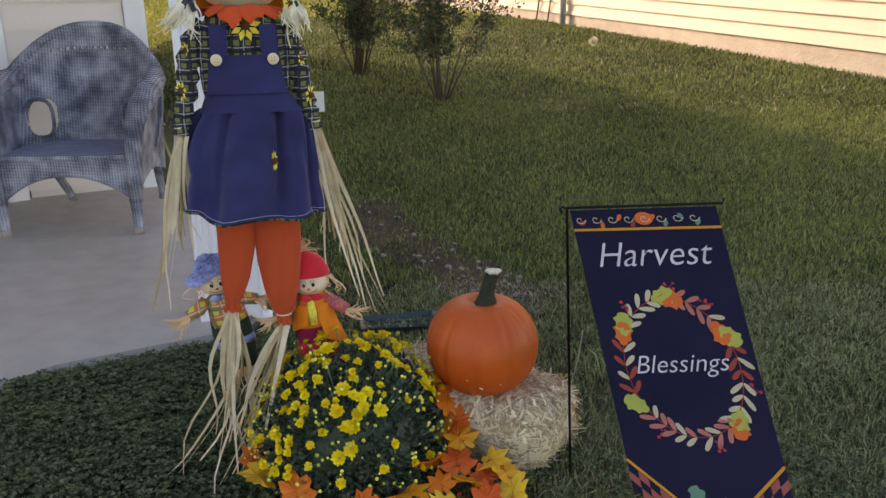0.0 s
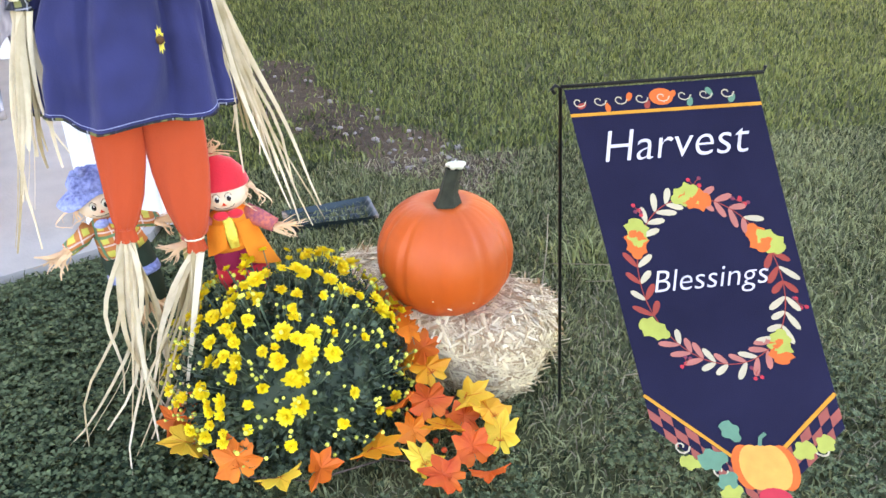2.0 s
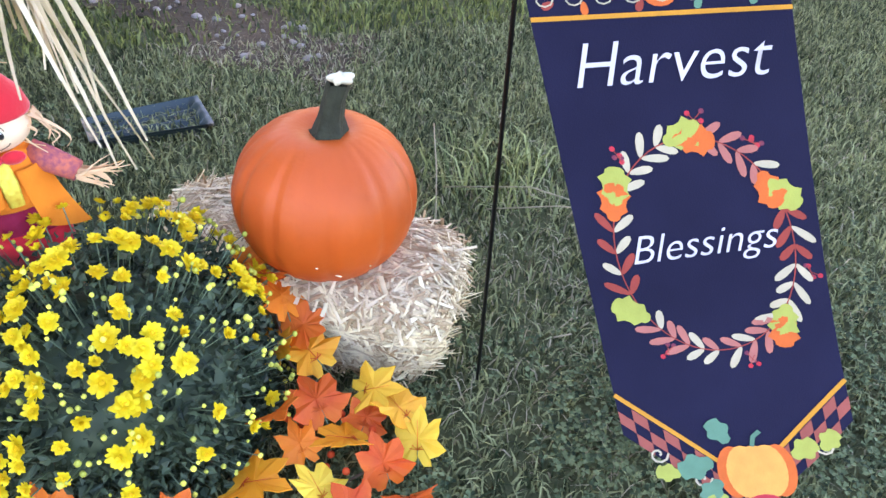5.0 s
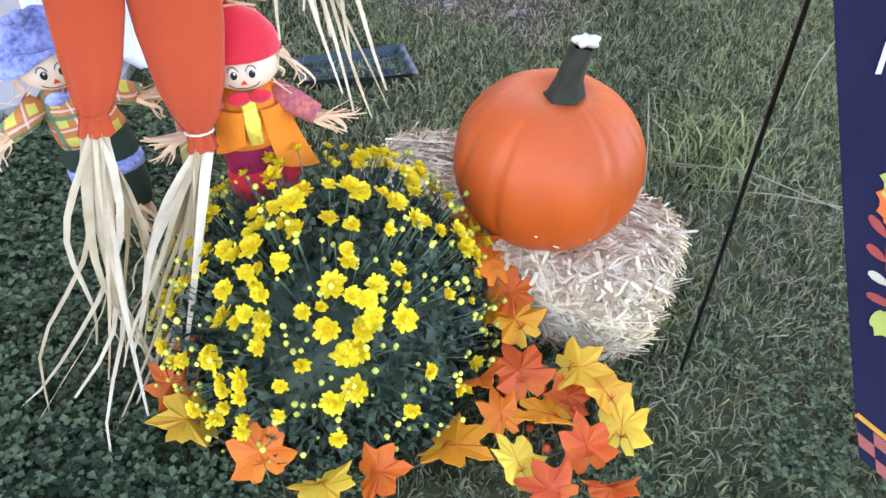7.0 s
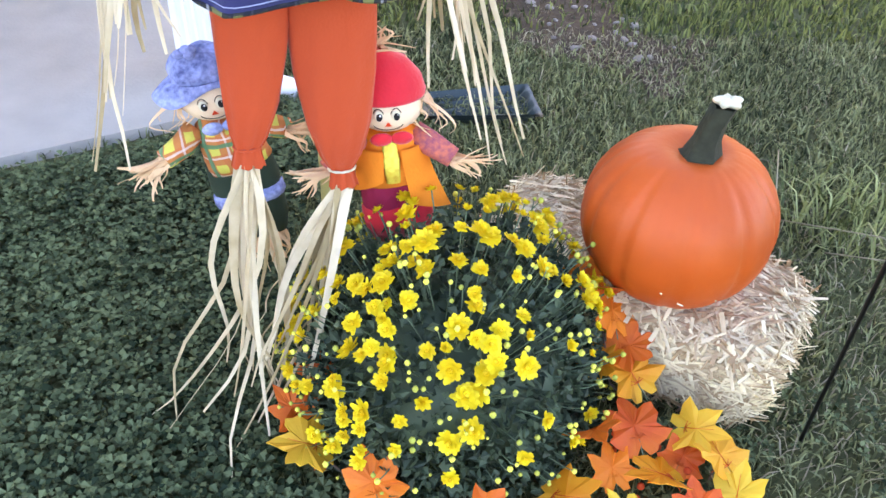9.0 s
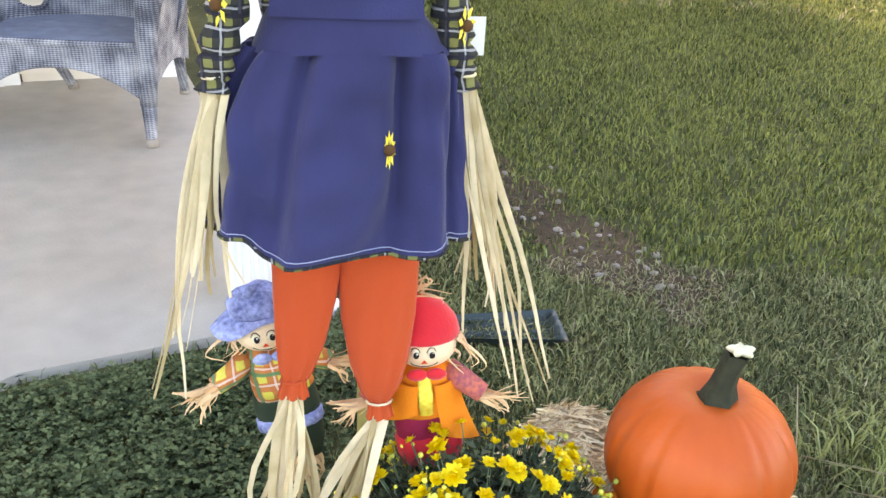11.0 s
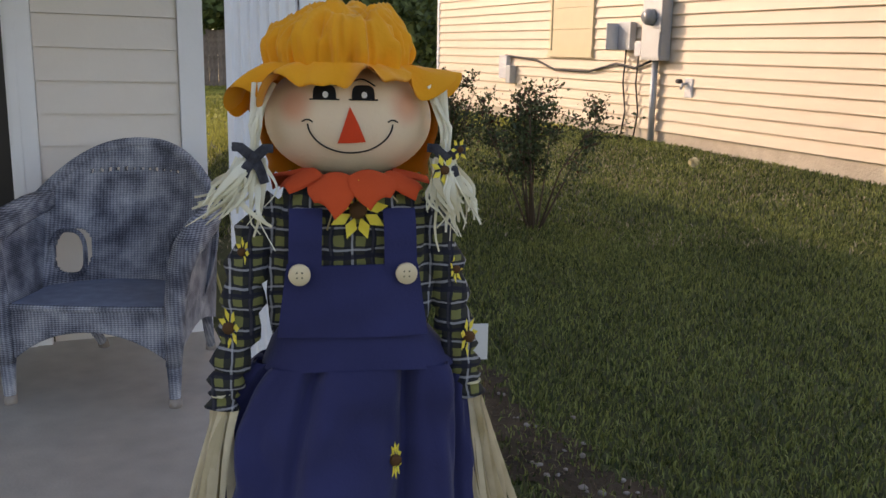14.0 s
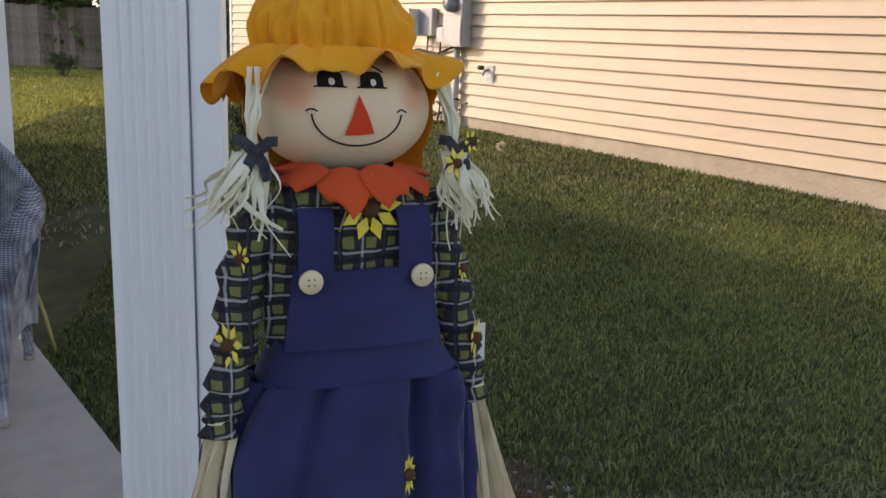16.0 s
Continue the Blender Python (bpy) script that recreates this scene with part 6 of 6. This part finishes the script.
k = Kit()
step = 0.05
vi = {}
for i in range(34):
    for j in range(38):
        x, y = -0.85 + i * step, 2.75 + j * step
        if bare(x + step / 2, y + step / 2) > 0.5 and y > 2.7:
            q = []
            for dx, dy in ((0, 0), (1, 0), (1, 1), (0, 1)):
                key = (i + dx, j + dy)
                if key not in vi:
                    px, py = -0.85 + key[0] * step, 2.75 + key[1] * step
                    vi[key] = len(k.v)
                    k.v.append((px, py, ground_z(px, py) + 0.006))
                q.append(vi[key])
            k.f.append(tuple(q))
            k.k.append(0)
            k.smooth.append(True)
k.mats.append(M["bare"])
k.make("bare_earth", label="worn strip of bare brown earth", category="bare earth", kind="structure")
stone_mesh = [Kit().ball((0, 0, 0), (1, 0.75, 0.5), M["stone"], 9, 6, lambda p, t, f, s=s: p * (1 + 0.25 * noise.noise((p.x * 1.4 + s, p.y * 1.4, p.z * 1.4)))).mesh("stone") for s in (1, 5, 9)]
rng = random.Random(17)
for i in range(46):
    a = rng.random() * (len(PATCH) - 1)
    n = int(a)
    (ax, ay), (bx, by) = PATCH[n], PATCH[n + 1]
    x, y = ax + (bx - ax) * (a - n) + rng.gauss(0, 0.10), ay + (by - ay) * (a - n) + rng.gauss(0, 0.10)
    s = rng.uniform(0.006, 0.019)
    st = new("stone", rng.choice(stone_mesh))
    st.matrix_basis = pose(x, y, ground_z(x, y) + 0.008, rng.uniform(-20, 20), rng.uniform(-20, 20), rng.uniform(0, 360)) @ Matrix.Scale(s, 4)
    tagged(st, "small pale stone on bare earth", "stone", "stones in the bare strip")


# ---- shrubs and trees ----
def shrub(name, at, height, width, seed, leaves, label, red=0.10, size=0.028):
    th = thing(name, at, label, "shrub")
    rng = random.Random(seed)
    wood, crown = Kit(), Kit()
    spots = []
    for i in range(13):
        a = rng.uniform(0, 6.28)
        lean_ = rng.uniform(0.15, 1.0) * width * 0.5
        tip = Vector((math.cos(a) * lean_, math.sin(a) * lean_, height * rng.uniform(0.72, 1.05)))
        mid = tip * 0.5 + Vector((rng.gauss(0, 0.03), rng.gauss(0, 0.03), 0.03))
        root = Vector((math.cos(a) * 0.04, math.sin(a) * 0.04, -0.02))
        wood.tube([root, mid, tip], [0.010, 0.006, 0.002], M["bark"], 5)
        for j in range(9):
            t = rng.uniform(0.32, 1)
            p = mid.lerp(tip, (t - 0.5) * 2) if t > 0.5 else root.lerp(mid, t * 2)
            q = p + Vector((rng.gauss(0, 0.10), rng.gauss(0, 0.10), rng.uniform(0.0, 0.14))) * (width / 0.9)
            wood.tube([p, q], [0.0035, 0.0012], M["bark"], 4, caps=False)
            spots.append((p, q))
    for i in range(leaves):
        p, q = rng.choice(spots)
        c = p.lerp(q, rng.uniform(0.2, 1.05)) + Vector((rng.gauss(0, 0.025), rng.gauss(0, 0.025), rng.gauss(0, 0.025)))
        d = Vector((rng.gauss(0, 1), rng.gauss(0, 1), rng.gauss(0.4, 0.8))).normalized()
        s = Matrix.Rotation(rng.uniform(0, 6.28), 3, d) @ d.orthogonal().normalized()
        l = size * rng.uniform(0.7, 1.5)
        top = c.z > height * 0.8
        crown.add([c, c + d * l * 0.5 - s * l * 0.3, c + d * l, c + d * l * 0.5 + s * l * 0.3], [(0, 1, 2, 3)], M["redleaf"] if rng.random() < red * (2.5 if top else 0.5) else M["leaf"], False)
    part("branches_wood", wood, th)
    tagged(part("crown", crown, th), kind="stuff")


shrub("flowering_shrub", pose(-0.02, 7.15, ground_z(-0.02, 7.15)), 1.02, 1.30, 41, 5200, "leafy green shrub with reddish tips in the lawn")
shrub("flowering_shrub", pose(-0.86, 8.45, ground_z(-0.86, 8.45)), 1.0, 1.25, 42, 5200, "leafy green shrub with reddish tips in the lawn")
shrub("low_bush", pose(-5.9, 22.5, ground_z(-5.9, 22.5)), 0.55, 0.9, 43, 2200, "low round dark bush in the back lawn", 0.0, 0.035)


def tree(at, height, spread, seed, leaves, label):
    th = thing("tree", at, label, "tree")
    rng = random.Random(seed)
    wood, crown = Kit(), Kit()
    wood.tube([(0, 0, -0.1), (0.1, 0, height * 0.3), (0.0, 0.1, height * 0.6), (0.1, 0, height * 0.9)], [0.22, 0.17, 0.11, 0.03], M["bark"], 10)
    clumps = []
    for i in range(26):
        z = rng.uniform(0.12, 1.0) * height
        a = rng.uniform(0, 6.28)
        r = spread * (1 - abs(z / height - 0.55) * 1.2) * rng.uniform(0.3, 1)
        c = Vector((r * math.cos(a), r * math.sin(a), z))
        wood.tube([(0, 0, z * 0.75), c * 0.6 + Vector((0, 0, z * 0.35)), c], [0.06, 0.035, 0.01], M["bark"], 5)
        clumps.append((c, rng.uniform(0.35, 0.8)))
    for i in range(leaves):
        c, r = rng.choice(clumps)
        p = c + Vector((rng.gauss(0, 1), rng.gauss(0, 1), rng.gauss(0, 0.8))) * r * 0.6
        d = Vector((rng.gauss(0, 1), rng.gauss(0, 1), rng.gauss(0, 1))).normalized()
        s = d.orthogonal().normalized()
        l = rng.uniform(0.18, 0.36)
        crown.add([p, p + d * l * 0.5 - s * l * 0.35, p + d * l, p + d * l * 0.5 + s * l * 0.35], [(0, 1, 2, 3)], M["treeleaf"], False)
    part("trunk", wood, th)
    tagged(part("crown", crown, th), kind="stuff")


for i, (x, y, h, sp) in enumerate(((-9.5, 31.0, 9.5, 3.6), (-13.0, 30.0, 9.0, 3.6), (-18.5, 29.0, 9.0, 3.6), (-6.6, 33.5, 9.0, 3.4), (-4.2, 28.0, 7.5, 2.8), (-2.6, 32.5, 8.5, 3.0), (-11.2, 34.0, 9.5, 3.8), (-15.5, 32.5, 9.5, 3.8))):
    tree(pose(x, y, ground_z(x, y)), h, sp, 60 + i, 8000, "leafy green tree behind the fence")


# ---- grass, clover ----
def sward(name, count, region, height, width, mat, label, seed, accept, lean_=0.5):
    """Very many single blades in one mesh."""
    r = np.random.RandomState(seed)
    (x0, x1), (y0, y1) = region
    x, y = r.uniform(x0, x1, count), r.uniform(y0, y1, count)
    ok = np.array([accept(a, b, c) for a, b, c in zip(x, y, r.uniform(0, 1, count))])
    x, y = x[ok], y[ok]
    n = len(x)
    z = np.array([ground_z(a, b) for a, b in zip(x, y)]) - 0.002
    h = height * r.uniform(0.45, 1.25, n)
    ang, bend = r.uniform(0, 2 * np.pi, n), r.uniform(0.1, 1.0, n) * lean_
    turn = r.uniform(0, 2 * np.pi, n)
    w = width * r.uniform(0.6, 1.3, n) / 2
    sx, sy = np.cos(turn) * w, np.sin(turn) * w
    dx, dy = np.cos(ang) * h * bend, np.sin(ang) * h * bend
    v = np.empty((n, 5, 3))
    v[:, 0] = np.stack([x - sx, y - sy, z], 1)
    v[:, 1] = np.stack([x + sx, y + sy, z], 1)
    v[:, 2] = np.stack([x + dx * 0.35 - sx * 0.8, y + dy * 0.35 - sy * 0.8, z + h * 0.6], 1)
    v[:, 3] = np.stack([x + dx * 0.35 + sx * 0.8, y + dy * 0.35 + sy * 0.8, z + h * 0.6], 1)
    v[:, 4] = np.stack([x + dx, y + dy, z + h * (1 - 0.35 * bend)], 1)
    base = (np.arange(n) * 5)[:, None]
    loops = (base + np.array([0, 1, 3, 2, 2, 3, 4])).ravel()
    me = bpy.data.meshes.new(name)
    me.vertices.add(n * 5)
    me.vertices.foreach_set("co", v.ravel())
    me.loops.add(n * 7)
    me.loops.foreach_set("vertex_index", loops)
    me.polygons.add(n * 2)
    start = (np.arange(n) * 7)[:, None] + np.array([0, 4])
    me.polygons.foreach_set("loop_start", start.ravel())
    me.update(calc_edges=True)
    me.materials.append(mat)
    return tagged(new(name, me), label, "grass", kind="stuff")


def in_house(x, y):
    lx = (x + 1.70) * math.cos(TH) + (y - 4.87) * math.sin(TH)
    ly = -(x + 1.70) * math.sin(TH) + (y - 4.87) * math.cos(TH)
    if ly > 0:
        return lx < 0.05
    if ly > -2.30:
        return lx < 0.035
    if ly > -2.40:
        return lx < 0.02
    return -2.12 < lx < -0.86 or (lx < -0.86 and ly > -2.6)


def past_wall(x, y):
    return (x - 1.72) * math.cos(TH2) + (y - 12.6) * math.sin(TH2) > -0.02


def clover_zone(x, y):
    """Ground cover grows beside the walk and under the figures."""
    beside = smooth01((-0.25 - x + 0.25 * noise.noise((x * 3, y * 3, 7.0))) / 0.35) * smooth01((2.95 - y) / 0.25)
    street = 0.72 * smooth01((2.0 - y + 0.35 * noise.noise((x * 3, y * 3, 2.0))) / 0.4) * smooth01(0.7 + 1.5 * noise.noise((x * 5, y * 5, 11.0)))
    return max(beside, street)


def lawn(x, y, c):
    if in_house(x, y) or past_wall(x, y):
        return False
    return c > bare(x, y) * 0.82 and c > clover_zone(x, y) * 0.75


sward("lawn_grass", 155000, ((-1.3, 2.9), (0.9, 3.2)), 0.034, 0.0045, M["grassnear"], "short green lawn grass", 1, lawn, 1.3)
sward("lawn_grass", 150000, ((-1.6, 4.2), (3.2, 7.4)), 0.038, 0.0062, M["grass"], "short green lawn grass", 2, lawn, 1.0)
sward("lawn_grass", 110000, ((-3.6, 6.4), (7.4, 14.0)), 0.048, 0.011, M["grass"], "short green lawn grass", 3, lawn, 0.9)
# the next two swards wear the blade colour brightened for sun
sward("lawn_grass", 70000, ((-12.0, 1.0), (14.0, 30.0)), 0.070, 0.035, M["grasslit"], "short green lawn grass", 4, lawn, 0.9)
sward("lawn_grass", 34000, ((-10.0, -3.6), (7.4, 14.0)), 0.060, 0.018, M["grasslit"], "short green lawn grass", 16, lawn, 0.9)
sward("lawn_grass", 26000, ((-1.6, 6.0), (-3.5, 0.9)), 0.060, 0.012, M["grass"], "short green lawn grass", 14, lawn, 1.0)
sward("lawn_grass", 16000, ((2.9, 6.0), (0.9, 3.2)), 0.050, 0.010, M["grass"], "short green lawn grass", 15, lawn, 1.0)
sward("dry_grass", 26000, ((-0.4, 1.9), (1.2, 3.2)), 0.035, 0.0032, M["drygrass"], "dry straw-coloured grass blades", 5, lambda x, y, c: not in_house(x, y) and c < 0.12 + 0.75 * bare(x, y), 1.8)
sward("dry_grass", 16000, ((-0.9, 1.4), (2.8, 4.8)), 0.032, 0.0045, M["thatch"], "brown dead grass blades", 6, lambda x, y, c: not in_house(x, y) and c < 0.04 + 0.45 * bare(x, y), 1.8)
sward("dry_grass", 26000, ((-2.6, 5.4), (6.6, 12.5)), 0.05, 0.012, M["drygrass"], "dry straw-coloured grass blades", 7, lambda x, y, c: lawn(x, y, 1.0) and c < 0.5 * smooth01(0.5 + 1.6 * noise.noise((x * 0.7, y * 0.7, 3.0))), 1.4)
sward("grass_tuft", 900, ((0.42, 0.80), (2.15, 2.60)), 0.11, 0.005, M["tuft"], "taller tuft of lawn grass", 8, lambda x, y, c: c > math.hypot(x - 0.60, y - 2.36) / 0.20, 1.3)


stalks = thing("dry_stalks", pose(0, 0, 0), "long dry grass stalks lying on the lawn", "grass stalk")
for run in (((0.45, 2.28, 0.045), (0.625, 2.217, 0.06), (0.805, 2.078, 0.04)), ((0.52, 2.20, 0.03), (0.66, 2.15, 0.05), (0.86, 2.10, 0.03)), ((0.87, 2.50, 0.02), (0.96, 2.62, 0.05), (1.05, 2.71, 0.09)), ((0.497, 1.802, 0.03), (0.53, 1.798, 0.035)), ((0.36, 2.05, 0.02), (0.44, 2.30, 0.08), (0.47, 2.42, 0.12))):
    part("stalk", Kit().tube(run, [0.0016] * len(run), M["drygrass"], 5), stalks)
puff = thing("dandelion_clock", pose(1.67, 9.79, ground_z(1.67, 9.79)), "white dandelion seed head in the lawn", "dandelion")
part("stalk", Kit().tube([(0, 0, -0.02), (0.01, 0, 0.07), (0.0, 0, 0.13)], 0.004, M["mumstem"], 5), puff)
rng = random.Random(77)
fluff = Kit()
for i in range(160):
    d = Vector((rng.gauss(0, 1), rng.gauss(0, 1), rng.gauss(0, 1))).normalized()
    fluff.ribbon([Vector((0, 0, 0.14)) + d * 0.008, Vector((0, 0, 0.14)) + d * 0.055], 0.006, M["pale"], face=d.orthogonal(), taper=1.5)
part("seed_head", fluff, puff)


def clover_mat():
    faces = []
    r = np.random.RandomState(12)
    n = 62000
    xs, ys, cs = r.uniform(-1.35, 1.5, n), r.uniform(0.9, 3.0, n), r.uniform(0, 1, n)
    v = []
    for x, y, c in zip(xs, ys, cs):
        if c > clover_zone(x, y) or in_house(x - 0.05, y + 0.07):
            continue
        h = r.uniform(0.012, 0.045)
        z = ground_z(x, y) + h
        if in_house(x, y):
            z += 0.02
        a0, tilt, s = r.uniform(0, 6.28), r.uniform(-0.5, 0.5), r.uniform(0.007, 0.014) * (1.0 if x < -0.3 else 0.75)
        for kx in range(3):
            a = a0 + kx * 2.094
            ca, sa = math.cos(a), math.sin(a)
            b = len(v)
            v += [(x, y, z), (x + s * (ca * 0.7 - sa * 0.5), y + s * (sa * 0.7 + ca * 0.5), z + s * tilt + 0.002), (x + s * ca * 1.1, y + s * sa * 1.1, z + s * tilt), (x + s * (ca * 0.7 + sa * 0.5), y + s * (sa * 0.7 - ca * 0.5), z + s * tilt + 0.002)]
            faces.append((b, b + 1, b + 2, b + 3))
    me = bpy.data.meshes.new("clover")
    me.from_pydata(v, [], faces)
    me.materials.append(M["clover"])
    me.update()
    tagged(new("clover", me), "dark green clover ground cover", "clover", kind="stuff")


clover_mat()
